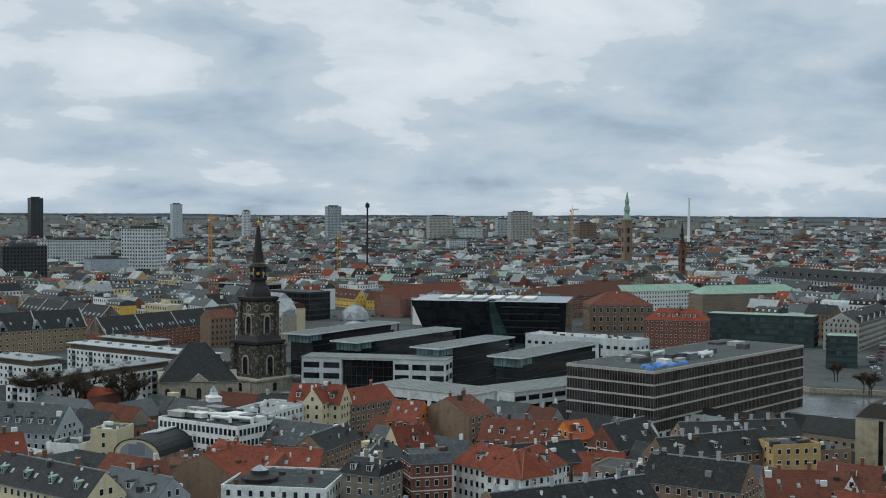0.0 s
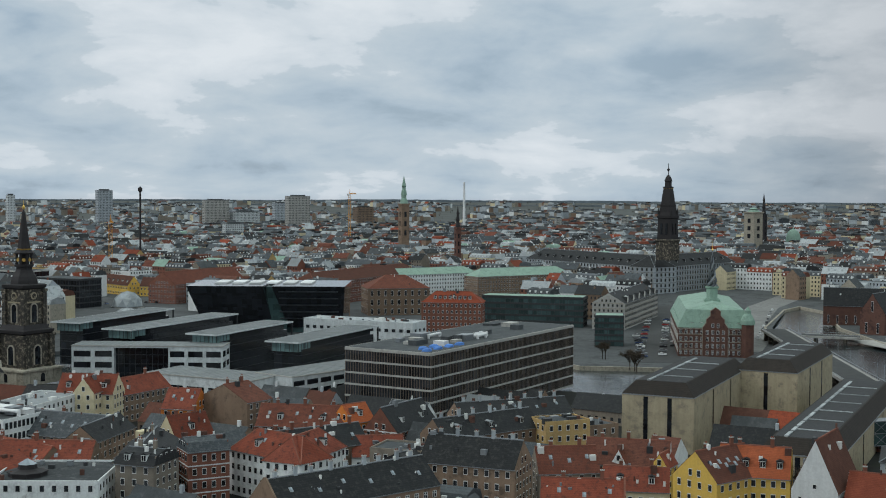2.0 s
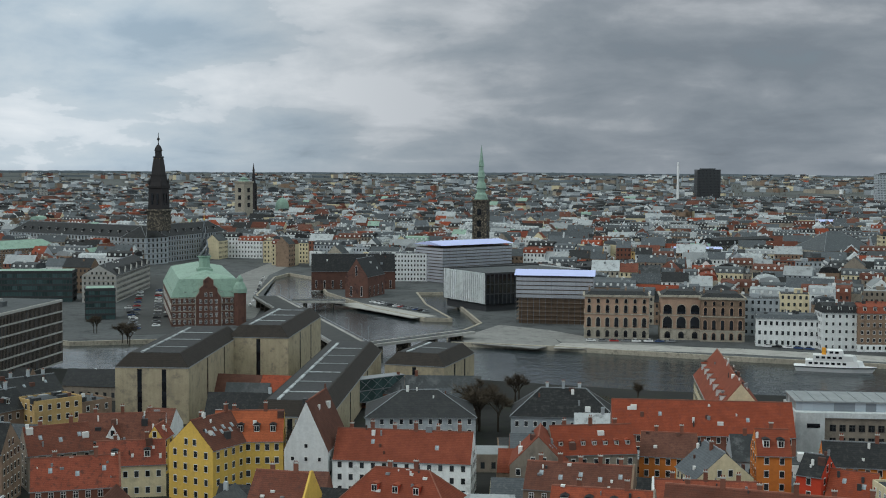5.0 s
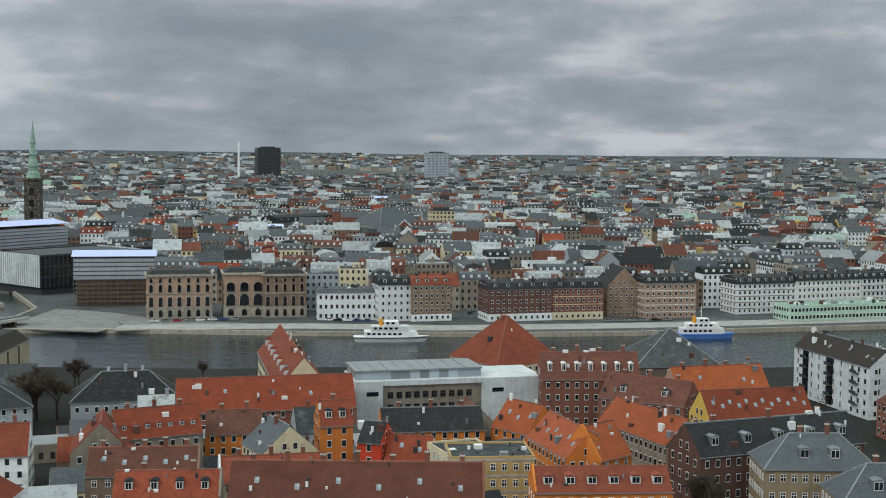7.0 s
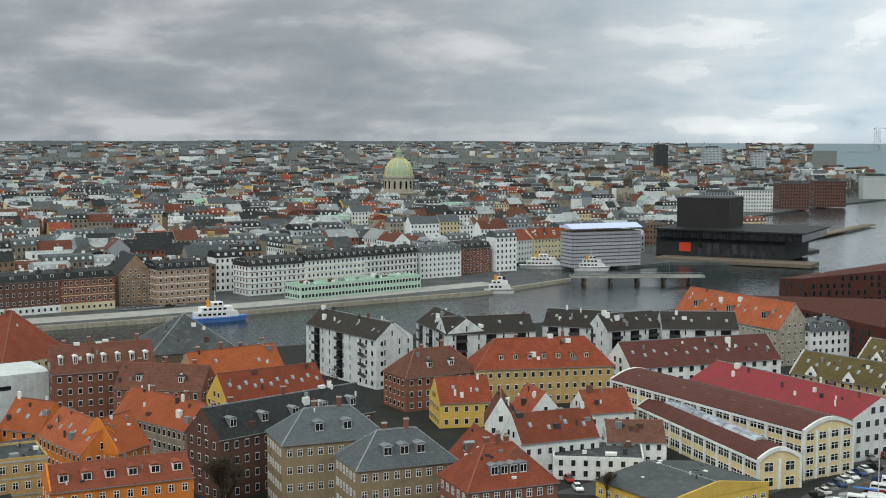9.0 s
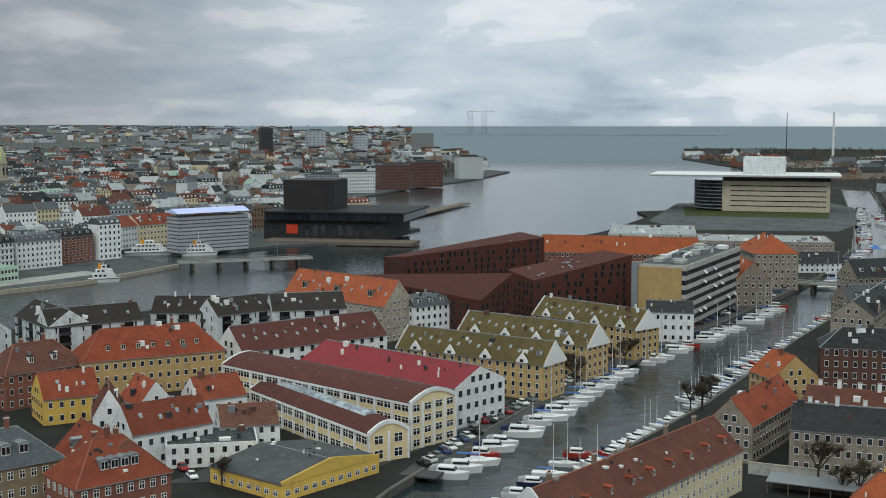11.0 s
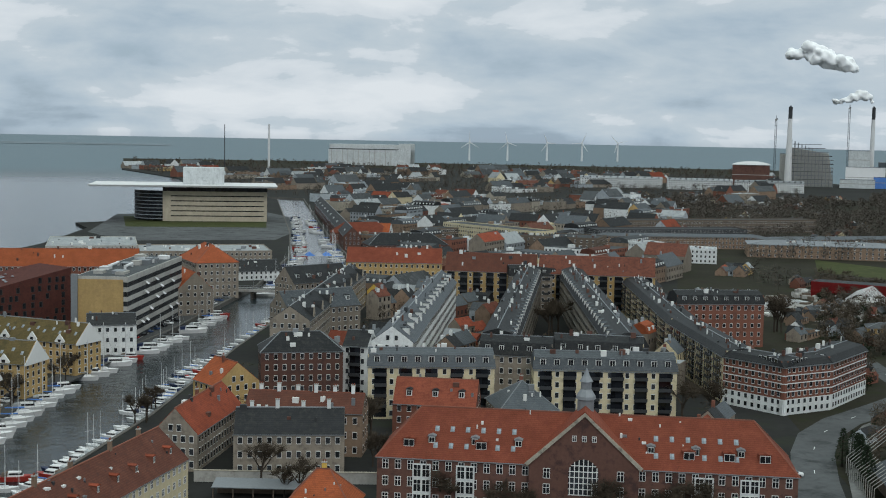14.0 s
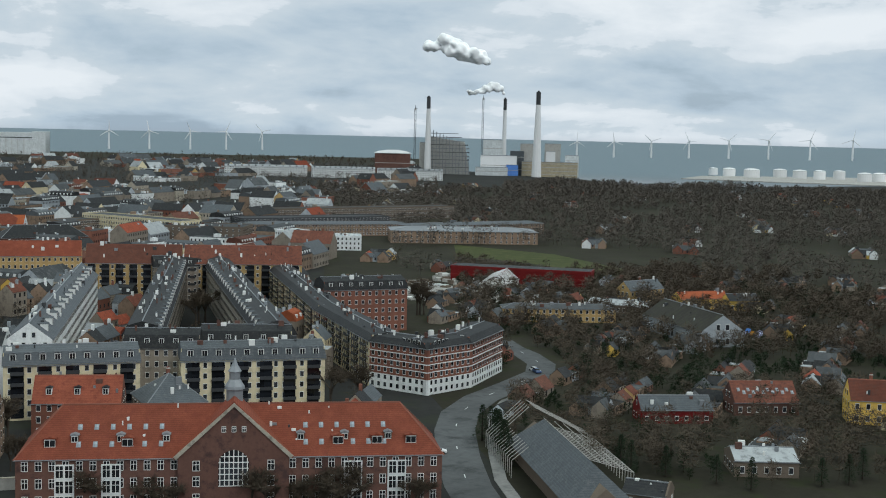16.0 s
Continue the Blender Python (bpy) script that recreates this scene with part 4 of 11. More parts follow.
house(-426.1, 46.6, 129.1, 12.0, 21.8, 13.0, 5.0, "brick_brown", "tile_brown", "brown brick house with ivy on the fire wall", gable_windows=False, chimneys=2)
house(-394.1, 64.4, 64.1, 28.5, 12.0, 9.0, 6.0, "brick_dark", "tile_brown", "dark brick house with brown tile roof", dormers=2, skylights=6, chimneys=3)
house(-387.2, 78.3, 116.2, 9.1, 10.0, 11.0, 5.0, "plaster_orange", "tile_orange", "small orange house with orange tile roof", dormers=1)
house(-385.1, 92.9, 133.7, 23.5, 12.0, 9.0, 7.0, "brick_red", "slate_dark", "red brick house with white bands and dark gable roof", dormers=2, band="plaster_white")
house(-349.8, 77.4, 83.7, 14.8, 10.0, 8.0, 5.0, "plaster_white", "tile_dull", "small white house with red roof", dormers=1, chimneys=1)
house(-291.1, 57.4, 113.9, 44.3, 14.0, 11.2, 6.0, "brick_brown", "slate_dark", "long brown tenement with dark roof and many chimneys", chimneys=9, brick="plaster_grey", skylights=6)
house(-310.3, 94.2, 52.9, 25.7, 14.0, 13.0, 6.0, "brick_brown", "slate_dark", "brown brick tenement with moss-dark roof", chimneys=5, brick="plaster_grey", storeys=4)
house(-350.2, 59.6, 109.4, 28.8, 12.0, 11.0, 5.0, "brick_brown", "slate_dark", "brown tenement with dark roof and chimneys", chimneys=6, skylights=4)
house(-326.0, 79.3, 55.2, 14.3, 12.0, 14.0, 0.6, "brick_grey", "felt", "grey brick stair house with flat roof", form="flat")
house(-312.8, 119.4, 82.4, 16.4, 11.0, 9.0, 6.0, "brick_grey", "tile_brown", "grey house with brown tile roof", skylights=3, chimneys=2)
house(-317.6, 139.3, 61.8, 22.5, 11.0, 9.0, 6.0, "plaster_white", "tile_brown", "old house with brown tiles and two gabled dormers", chimneys=3)
house(-316.9, 137.4, 140.1, 8.0, 3.8, 9.5, 3.5, "plaster_white", "tile_brown", "white gabled dormer house")
house(-308.7, 145.6, 135.9, 8.0, 4.7, 9.5, 3.5, "plaster_yellow", "tile_dull", "yellow gabled dormer house")
house(-293.3, 130.8, 64.4, 16.6, 10.0, 8.0, 5.0, "plaster_cream", "tile_dull", "cream house with red roof and small dormers", dormers=2, chimneys=2)
house(-275.9, 109.7, 68.1, 19.3, 11.0, 9.0, 6.0, "brick_red", "tile_dull", "house with red tile roof", skylights=3, chimneys=2)
house(-280.5, 156.6, 56.4, 17.1, 12.0, 13.0, 6.5, "plaster_yellow", "tile_orange", "yellow house with orange tiles and dark dormers", dormers=4, dormer=(1.5, 1.7, "slate_dark", "slate_dark"), chimneys=2, storeys=4, bay=2.2)
house(-280.8, 147.1, 112.1, 18.0, 13.7, 13.0, 6.5, "plaster_yellow", "tile_brown", "yellow house with brown tile gable roof and skylights", skylights=10, chimneys=2, storeys=4)
house(-273.0, 171.4, 133.0, 20.0, 11.0, 11.0, 12.0, "plaster_white", "tile_brown", "white warehouse with a steep pointed gable", win=(0.9, 1.1), bay=3)
house(-253.9, 185.1, 44.2, 34.0, 12.0, 9.0, 6.5, "plaster_white", "tile_red", "row house with red tile roof and tall chimneys", chimneys=6, skylights=2)
house(-216.0, 156.8, 32.9, 23.4, 12.0, 11.0, 6.0, "plaster_white", "tile_red", "white corner house with red roof and red dormers", form="hip", dormers=3, dormer=(1.5, 1.6, "tile_red", "plaster_red"), chimneys=2)
house(-232.6, 137.9, 37.9, 12.5, 12.0, 10.0, 6.0, "plaster_yellow", "tile_brown", "house with dark red roof", chimneys=2)
house(-318.1, 79.7, 128.9, 14.0, 10.4, 9.0, 6.0, "plaster_white", "slate_dark", "white gable house with black mansard roof", form="mansard", dormers=3, dormer=(1.2, 1.5, "zinc", "zinc"), gable_windows=False)
house(-350.1, -31.4, 96.6, 16.7, 5.0, 12.0, 1.2, "brick_brown", "tile_brown", "bare brown brick fire wall of a cut-off house", gable_windows=False, chimneys=3, brick="brick_brown", win=(0.6, 0.8), bay=9)
house(-355.8, -18.6, 37.9, 31.1, 12.0, 10.0, 5.0, "brick_brown", "tile_dull", "house with patched red roof and bare brick gable", gable_windows=False, skylights=6, chimneys=2)
house(-346.0, 14.7, 168.1, 31.3, 14.0, 12.0, 4.0, "brick_grey", "slate_dark", "grey tenement wing with high brick fire wall", gable_windows=False, chimneys=2, brick="brick_grey")
house(-409.4, -76.7, 66.4, 11.4, 10.0, 7.0, 0.6, "plaster_white", "felt", "low black-roofed workshop with a white glazed strip", bay=1.2, win=(1.0, 1.6), storeys=1, form="flat")
house(-406.0, -63.6, 72.6, 8.6, 12.0, 12.0, 0.6, "plaster_cream", "felt", "cream plastered stair house with plant on its roof", gable_windows=False, bay=5, form="flat")
# courts and shipyard roofs by the harbour
house(-300.2, 224.2, 54.3, 31.4, 22.0, 9.0, 6.0, "plaster_grey", "slate_dark", "grey hall with black hip roof", form="hip")
house(-277.9, 260.6, 46.9, 30.3, 18.0, 8.0, 7.0, "plaster_grey", "slate_dark", "stone house with dark hip roof and three chimneys", form="hip", chimneys=3, brick="plaster_grey")
house(-232.2, 269.1, 46.7, 48.6, 15.0, 9.0, 8.0, "brick_red", "tile_red", "long storehouse with unbroken red tile roof", skylights=2)
house(-226.2, 221.3, 60.4, 20.7, 12.0, 11.0, 6.0, "brick_grey", "tile_red", "brick house with red tiles and small dormers", dormers=7, dormer=(1.1, 1.1, "tile_red", "plaster_grey"), chimneys=3)
house(-228.9, 207.0, 136.2, 16.0, 13.5, 10.0, 7.0, "brick_grey", "tile_red", "grey brick gable house with red roof", skylights=4)
house(-218.3, 241.1, 41.1, 14.1, 11.0, 9.0, 5.0, "plaster_orange", "tile_brown", "orange house with brown tile roof", chimneys=2)
house(-194.5, 230.4, 150.3, 14.0, 13.6, 10.0, 6.0, "plaster_cream", "slate_blue", "cream gable house with slate roof", skylights=3, chimneys=1)
house(-186.9, 241.2, 46.4, 7.8, 11.0, 15.0, 5.0, "plaster_orange", "tile_red", "tall orange house with red roof", dormers=2, chimneys=1)
house(-175.5, 242.9, 16.9, 5.8, 10.0, 12.0, 4.0, "plaster_red", "slate_dark", "bright red house with dark roof")
house(-179.8, 272.7, 42.1, 26.2, 11.0, 9.0, 5.0, "plaster_orange", "slate_dark", "long orange house with black slate roof", dormers=0, chimneys=3)
house(-159.2, 285.9, -14.6, 13.1, 12.0, 9.0, 6.5, "plaster_orange", "tile_orange", "orange house with orange tile roof", skylights=3)
house(-138.5, 270.0, -39.4, 24.8, 12.0, 10.0, 6.0, "plaster_orange", "tile_orange", "long orange house with tile roof", skylights=6, bay=2.2)
house(-129.7, 267.1, 75.2, 11.0, 11.7, 10.0, 7.0, "plaster_orange", "tile_orange", "orange gabled house with tile roof")
house(-142.4, 239.3, 38.4, 18.1, 14.0, 14.0, 0.6, "brick_yellow", "felt", "yellow brick tenement with flat roof and plant on it", band="plaster_grey", bay=2.4, form="flat")
house(-167.9, 246.5, 22.2, 10.8, 10.0, 8.0, 5.0, "plaster_cream", "tile_red", "low cream house with red roof", skylights=2)
house(-150.3, 241.5, -35.3, 14.3, 12.0, 13.0, 0.6, "plaster_cream", "felt", "cream rear building with blank walls", gable_windows=False, form="flat")
house(-144.8, 194.5, 32.9, 48.1, 14.0, 13.0, 7.5, "brick_red", "tile_brown", "long house with weathered brown tile roof", chimneys=7, skylights=6)
house(-114.9, 238.0, 36.7, 28.2, 11.0, 11.0, 4.0, "plaster_orange", "tile_red", "orange house with red roof and white dormers", dormers=6, dormer=(1.9, 1.6, "tile_red", "plaster_white"))
house(-203.7, 196.4, 38.9, 23.7, 11.0, 10.0, 5.0, "brick_brown", "tile_brown", "brown tiled house with chimneys", chimneys=5, skylights=5)
house(-189.1, 188.9, 38.5, 21.6, 10.0, 9.0, 4.5, "brick_grey", "tile_red", "house with red roof and dormers", dormers=4, chimneys=2)
house(-180.7, 211.3, 45.2, 22.4, 10.0, 9.0, 4.5, "plaster_cream", "tile_red", "cream house with red roof", dormers=2, chimneys=3)
house(-167.7, 338.3, 35.6, 28.8, 13.0, 14.0, 7.0, "brick_red", "tile_brown", "tall red brick house with white roof windows", dormers=7, dormer=(1.2, 2.2, "sash_white", "sash_white"), storeys=4, chimneys=4)
house(-177.0, 420.6, 36.0, 29.8, 32.0, 7.0, 11.0, "timber", "felt", "weathered shed with broad grey hip roof", form="hip", fine=False, bay=6)
house(-147.1, 336.3, 2.3, 25.8, 14.0, 10.0, 6.0, "brick_red", "tile_brown", "brick house with stepped gables and brown tiles", dormers=2, chimneys=3)
house(-128.9, 295.7, -31.8, 31.7, 11.0, 10.0, 6.0, "brick_grey", "tile_orange", "grey brick row with orange roof", bay=2.0, chimneys=2)
house(-134.8, 355.0, 48.9, 29.2, 13.0, 11.0, 7.0, "plaster_rose", "tile_orange", "rose plastered house with orange tile roof", chimneys=4, skylights=2)
house(-117.1, 336.1, 46.9, 30.8, 13.0, 9.0, 7.0, "plaster_yellow", "tile_red", "yellow house with red roof and skylights", skylights=12)
house(-94.7, 282.8, 54.6, 43.9, 13.0, 14.0, 6.0, "brick_dark", "slate_dark", "dark brick tenement with black slate roof", dormers=5, dormer=(1.9, 1.9, "zinc", "zinc"), chimneys=3, storeys=4)
house(-108.1, 276.7, -24.5, 11.7, 11.0, 12.0, 5.0, "brick_brown", "slate_dark", "brown brick tenement with black roof", dormers=3, dormer=(1.9, 1.9, "zinc", "zinc"), chimneys=2)
house(-79.7, 267.8, 32.4, 23.6, 14.0, 15.0, 6.0, "brick_tan", "slate_blue", "tan brick block with slate hip roof", form="hip", dormers=2, dormer=(2, 1.9, "zinc", "zinc"), storeys=4, chimneys=2, bay=2.1)
house(-60.9, 254.1, 33.7, 21.7, 14.0, 14.0, 6.0, "brick_tan", "slate_blue", "tan brick block with slate hip roof and grey dormers", form="hip", dormers=3, dormer=(2, 1.9, "zinc", "zinc"), storeys=4, chimneys=2, bay=2.1)
house(-38.4, 246.2, 34.2, 19.2, 14.0, 13.0, 7.0, "brick_red", "tile_red", "red brick house with red hip roof and grey dormers", form="hip", dormers=4, dormer=(1.7, 1.8, "zinc", "zinc"), chimneys=3, storeys=4, bay=2.2)
house(-40.8, 256.1, -59.6, 24.0, 12.0, 13.0, 6.0, "brick_red", "tile_red", "red brick wing with red tile roof", dormers=2, dormer=(1.7, 1.8, "zinc", "zinc"))
house(-65.3, 350.6, 23.9, 15.2, 14.0, 7.0, 6.0, "plaster_yellow", "tile_red", "yellow gabled house with red roof", skylights=2)
house(-50.3, 326.7, 99.5, 14.0, 8.2, 7.0, 7.0, "plaster_white", "tile_brown", "half-timbered white gable house")
house(-42.6, 339.0, 120.4, 13.0, 9.8, 7.0, 6.0, "plaster_white", "tile_red", "half-timbered house with red roof")
house(-34.9, 305.9, 34.0, 20.9, 11.0, 8.0, 6.0, "plaster_white", "tile_red", "white house with red roof and large skylights", skylights=4)
house(-25.1, 340.1, 27.7, 13.4, 12.0, 8.0, 5.0, "plaster_white", "tile_red", "white house with hipped red roof")
house(-15.5, 317.7, 9.5, 14.5, 13.0, 6.0, 4.0, "plaster_white", "tile_brown", "white workshop with red-brown roof")
house(-23.3, 304.7, 5.2, 21.1, 17.0, 5.0, 0.6, "plaster_white", "felt", "low white workshop with flat felt roof", form="flat")
house(-47.7, 386.9, 22.4, 42.6, 15.0, 11.0, 8.0, "brick_yellow", "tile_red", "large yellow brick building with red hip roof", form="hip", dormers=7, dormer=(1.4, 1.6, "tile_red", "brick_yellow"), chimneys=2)
house(-78.2, 373.4, 41.4, 25.6, 14.0, 10.0, 7.0, "brick_red", "tile_brown", "red brick house with brown hip roof", form="hip", dormers=2, chimneys=2)
house(-257.3, 310.4, 135.7, 71.0, 15.0, 11.0, 9.0, "plaster_cream", "tile_red", "long cream storehouse with red roof and white wall dormers", dormers=7, dormer=(2.2, 2.2, "tile_red", "plaster_white"), fine=False, storeys=3)
house(-213.2, 368.2, 156.2, 27.0, 26.4, 11.0, 14.0, "plaster_cream", "tile_red", "old harbour storehouse with tall red hip roof", form="hip", skylights=6, chimneys=1, fine=False)
house(-361.1, 111.6, 111.6, 36.4, 12.0, 11.0, 5.0, "brick_brown", "slate_dark", "brown brick tenement with black roof and small dormers", chimneys=6, brick="plaster_grey", dormers=3, dormer=(1.5, 1.5, "zinc", "sash_dark"))
house(-398.4, 132.8, 97.3, 40.0, 12.0, 9.0, 4.5, "brick_brown", "slate_dark", "long tenement with black roof and white vents", chimneys=7, brick="plaster_grey", skylights=5)
house(-360.6, 136.0, 96.7, 14.7, 10.0, 13.0, 0.6, "brick_yellow", "felt", "yellow brick stair house with a flat roof", form="flat")
house(-368.6, 149.6, 104.4, 10.8, 12.0, 10.0, 0.6, "brick_brown", "felt", "brown brick back building with flat roof", form="flat")
# white canal-side apartment houses
house(-111.9, 409.2, -42.2, 43.5, 12.0, 16.0, 5.0, "concrete_pale", "roof_umber", "white apartment house with dark ridged roof", fine=False, storeys=5, bay=4.2, win=(0.7, 2.2), balconies=3, skylights=4, group="white harbour houses")
house(-82.2, 422.2, -59.5, 31.4, 14.0, 16.0, 5.0, "concrete_pale", "roof_umber", "white apartment house with dark ridged roof", fine=False, storeys=5, bay=4.2, win=(0.7, 2.2), balconies=3, skylights=4, group="white harbour houses")
house(-69.5, 417.7, 27.9, 30.9, 12.0, 16.0, 5.0, "concrete_pale", "roof_umber", "white apartment house with dark ridged roof", fine=False, storeys=5, bay=4.2, win=(0.7, 2.2), balconies=3, skylights=4, group="white harbour houses")
house(-40.4, 438.2, -7.4, 22.3, 14.0, 16.0, 5.0, "concrete_pale", "roof_umber", "white apartment house with dark ridged roof", fine=False, storeys=5, bay=4.2, win=(0.7, 2.2), balconies=3, skylights=4, group="white harbour houses")
house(-24.7, 434.9, 37.3, 21.9, 12.0, 16.0, 5.0, "concrete_pale", "roof_umber", "white apartment house with dark ridged roof", fine=False, storeys=5, bay=4.2, win=(0.7, 2.2), balconies=3, skylights=4, group="white harbour houses")
house(-0.8, 441.9, 9.5, 25.5, 14.0, 16.0, 5.0, "concrete_pale", "roof_umber", "white apartment house with dark ridged roof", fine=False, storeys=5, bay=4.2, win=(0.7, 2.2), balconies=3, skylights=4, group="white harbour houses")
house(-99.3, 399.2, 139.3, 11.0, 14.4, 16.0, 5.0, "concrete_pale", "roof_umber", "white apartment house gable with dark roof", fine=False, storeys=5, bay=3.2, group="white harbour houses")
house(14.6, 485.0, -49.8, 56.7, 15.0, 13.0, 9.0, "stone", "tile_orange", "grey stone storehouse with orange tile roof", dormers=3, dormer=(2.4, 2.6, "tile_orange", "brick_grey"), skylights=12, fine=False, storeys=4, win=(0.9, 1.1))
house(48.1, 479.5, 34.0, 33.3, 14.0, 12.0, 3.5, "plaster_white", "slate_blue", "white house with slate mansard roof", form="mansard", dormers=6, fine=False)
house(-1.7, 415.8, 31.6, 54.3, 17.0, 9.0, 7.0, "plaster_white", "roof_maroon", "white factory hall with dark wine-red roof", skylights=14, win=(1.6, 2.2), bay=3.6)
# yellow works by the canal
works_hall(6.2, 339.0, -49.0, 73.7, 16.0, 11.5, 4, "pale yellow factory hall with arched red-brown roof")
house(25.0, 354.5, -48.6, 60.2, 20.0, 11.0, 4.5, "plaster_white", "sheet_red", "white factory hall with red sheet roof", win=(1.6, 1.8), bay=3.0, name="factory_hall", category="factory")
works_hall(3.7, 323.8, -61.1, 60.9, 11.0, 7.0, 2, "low pale yellow factory aisle with long glass roof lights", True)
house(-3.2, 285.1, -46.2, 23.1, 30.0, 4.0, 2.2, "plaster_yellow", "felt", "yellow workshop with low grey gable roof", win=(1.4, 1.2), storeys=1, name="workshop", category="workshop")
# housing with mossy roofs
house(50.7, 378.1, -40.1, 51.3, 13.0, 10.5, 6.0, "brick_yellow", "moss_tile", "yellow brick housing row with mossy roof and white gables", gable_face="sash_white", dormers=4, dormer=(3.8, 2.6, "moss_tile", "sash_white"), skylights=14, storeys=4, group="mossy housing rows")
house(71.7, 406.8, -43.7, 49.4, 13.0, 10.5, 6.0, "brick_yellow", "moss_tile", "yellow brick housing row with mossy roof and white gables", gable_face="sash_white", dormers=4, dormer=(3.8, 2.6, "moss_tile", "sash_white"), skylights=14, storeys=4, group="mossy housing rows")
house(99.3, 437.5, -53.3, 46.3, 13.0, 10.5, 6.0, "brick_yellow", "moss_tile", "yellow brick housing row with mossy roof and white gables", gable_face="sash_white", dormers=4, dormer=(3.8, 2.6, "moss_tile", "sash_white"), skylights=14, storeys=4, group="mossy housing rows")
house(157.7, 640.6, -21.0, 79.6, 17.0, 13.0, 8.0, "brick_red", "tile_orange", "long storehouse with orange tile roof", fine=False)
house(131.7, 456.8, -15.3, 17.3, 16.0, 11.0, 3.0, "plaster_white", "slate_dark", "white office house with dark roof", storeys=3, bay=2.4)
house(191.5, 545.3, 84.4, 26.0, 16.4, 11.0, 8.0, "brick_grey", "tile_orange", "grey storehouse with orange gable roof", fine=False)
house(222.0, 602.7, 85.0, 34.0, 20.9, 17.0, 8.0, "brick_grey", "tile_orange", "tall storehouse with orange hip roof", form="hip", fine=False)
house(269.7, 658.4, -5.2, 25.1, 22.0, 5.0, 5.0, "plaster_white", "slate_dark", "white boathouse with dark gable roof", fine=False)
house(221.7, 810.0, -15.8, 54.0, 70.0, 9.0, 0.6, "concrete", "felt_pale", "broad shed with pale ribbed roof", fine=False, form="flat")
house(267.2, 733.0, -16.1, 76.2, 45.0, 10.0, 0.6, "brick_grey", "felt_pale", "long dock shed with grey roof", fine=False, dormers=0, form="flat")
house(476.0, 989.0, 67.8, 429.3, 12.0, 10.0, 6.0, "brick_dark", "slate_dark", "long dark row house with black roof", fine=False, dormers=10)
house(430.4, 848.0, -1.0, 42.5, 16.0, 8.0, 7.0, "brick_red", "tile_red", "naval hall with red hip roof", form="hip", fine=False)
house(412.0, 746.5, -14.6, 53.5, 20.0, 8.0, 7.0, "brick_dark", "slate_dark", "dark naval hall with black roof", form="hip", fine=False)
house(506.3, 843.4, 15.1, 72.4, 18.0, 10.0, 0.6, "timber", "felt", "dark timber-clad housing bar with flat roof", form="flat", fine=False, bay=2.2, win=(1.5, 1.6))
# east of the canal
house(63.0, 243.5, 46.0, 72.0, 14.0, 9.0, 6.5, "plaster_cream", "tile_brown", "cream canal house with red-brown roof and brick chimneys", chimneys=5, dormers=9, dormer=(1.2, 1.4, "tile_red", "brick_red"), brick="brick_brown")
house(109.1, 301.9, 51.1, 34.8, 11.0, 9.0, 6.0, "brick_grey", "tile_red", "grey brick barrack with red roof", chimneys=1, bay=2.0)
house(122.9, 277.6, -26.5, 25.8, 12.0, 10.0, 5.0, "brick_grey", "slate_dark", "grey brick house with weathered slate roof", chimneys=4, brick="plaster_white", bay=2.1, storeys=3)
house(134.3, 293.2, -35.3, 29.8, 11.0, 11.0, 4.0, "brick_brown", "tile_brown", "brown brick house with red tiles and white chimneys", chimneys=6, brick="plaster_white")
house(132.8, 345.5, 98.9, 13.0, 14.1, 9.0, 6.0, "brick_yellow", "tile_orange", "small gabled house with orange roof", chimneys=1)
house(157.6, 349.1, -19.2, 24.1, 13.0, 16.0, 5.0, "brick_dark", "slate_dark", "dark brick apartment house with white windows", storeys=5, bay=2.4, form="hip")
house(178.1, 350.1, -42.0, 8.0, 12.0, 16.0, 4.0, "plaster_white", "slate_dark", "white apartment house with dark balconies", storeys=5, bay=2.2, balconies=1)
house(183.0, 315.2, -27.8, 35.7, 12.0, 15.0, 4.5, "plaster_cream", "slate_blue", "cream apartment row with slate mansard and balconies", form="mansard", dormers=9, dormer=(1.7, 1.9, "slate_blue", "sash_white"), storeys=5, bay=2.4, balconies=5)
house(225.1, 289.5, -31.4, 40.2, 12.0, 15.0, 4.5, "plaster_cream", "slate_blue", "cream apartment row with slate mansard and wall dormers", form="mansard", dormers=10, dormer=(1.7, 1.9, "slate_blue", "sash_white"), storeys=5, bay=2.4, balconies=6)
house(173.2, 294.4, -38.2, 22.3, 12.0, 9.0, 6.0, "brick_red", "tile_red", "red-roofed brick house with stepped gables", dormers=3)
house(196.8, 288.9, -20.0, 16.1, 17.0, 7.0, 6.5, "brick_grey", "slate_blue", "small villa with slate hip roof", form="hip", chimneys=1)
house(160.5, 211.9, -37.7, 84.7, 17.0, 14.0, 9.0, "brick_dark", "tile_red", "long dark red brick school with red hip roof", form="hip", storeys=4, bay=2.6, win=(1.3, 2.0), name="school", category="school", dormers=8, dormer=(1.5, 1.4, "zinc", "timber"))
house(233.5, 410.0, 54.4, 167.5, 13.0, 17.0, 5.0, "plaster_white", "slate_blue", "apartment wing with long slate roof and white wall", storeys=5, fine=False, dormers=14, dormer=(2.2, 2.2, "slate_blue", "sash_white"))
house(213.1, 315.7, -39.9, 21.7, 12.0, 16.0, 5.0, "brick_grey", "slate_dark", "apartment row with gabled dormers and slate roof", form="mansard", dormers=5, storeys=5)
house(236.4, 306.6, -39.8, 26.9, 12.0, 16.0, 5.0, "plaster_cream", "slate_dark", "apartment row with slate mansard roof", form="mansard", dormers=5, storeys=5)
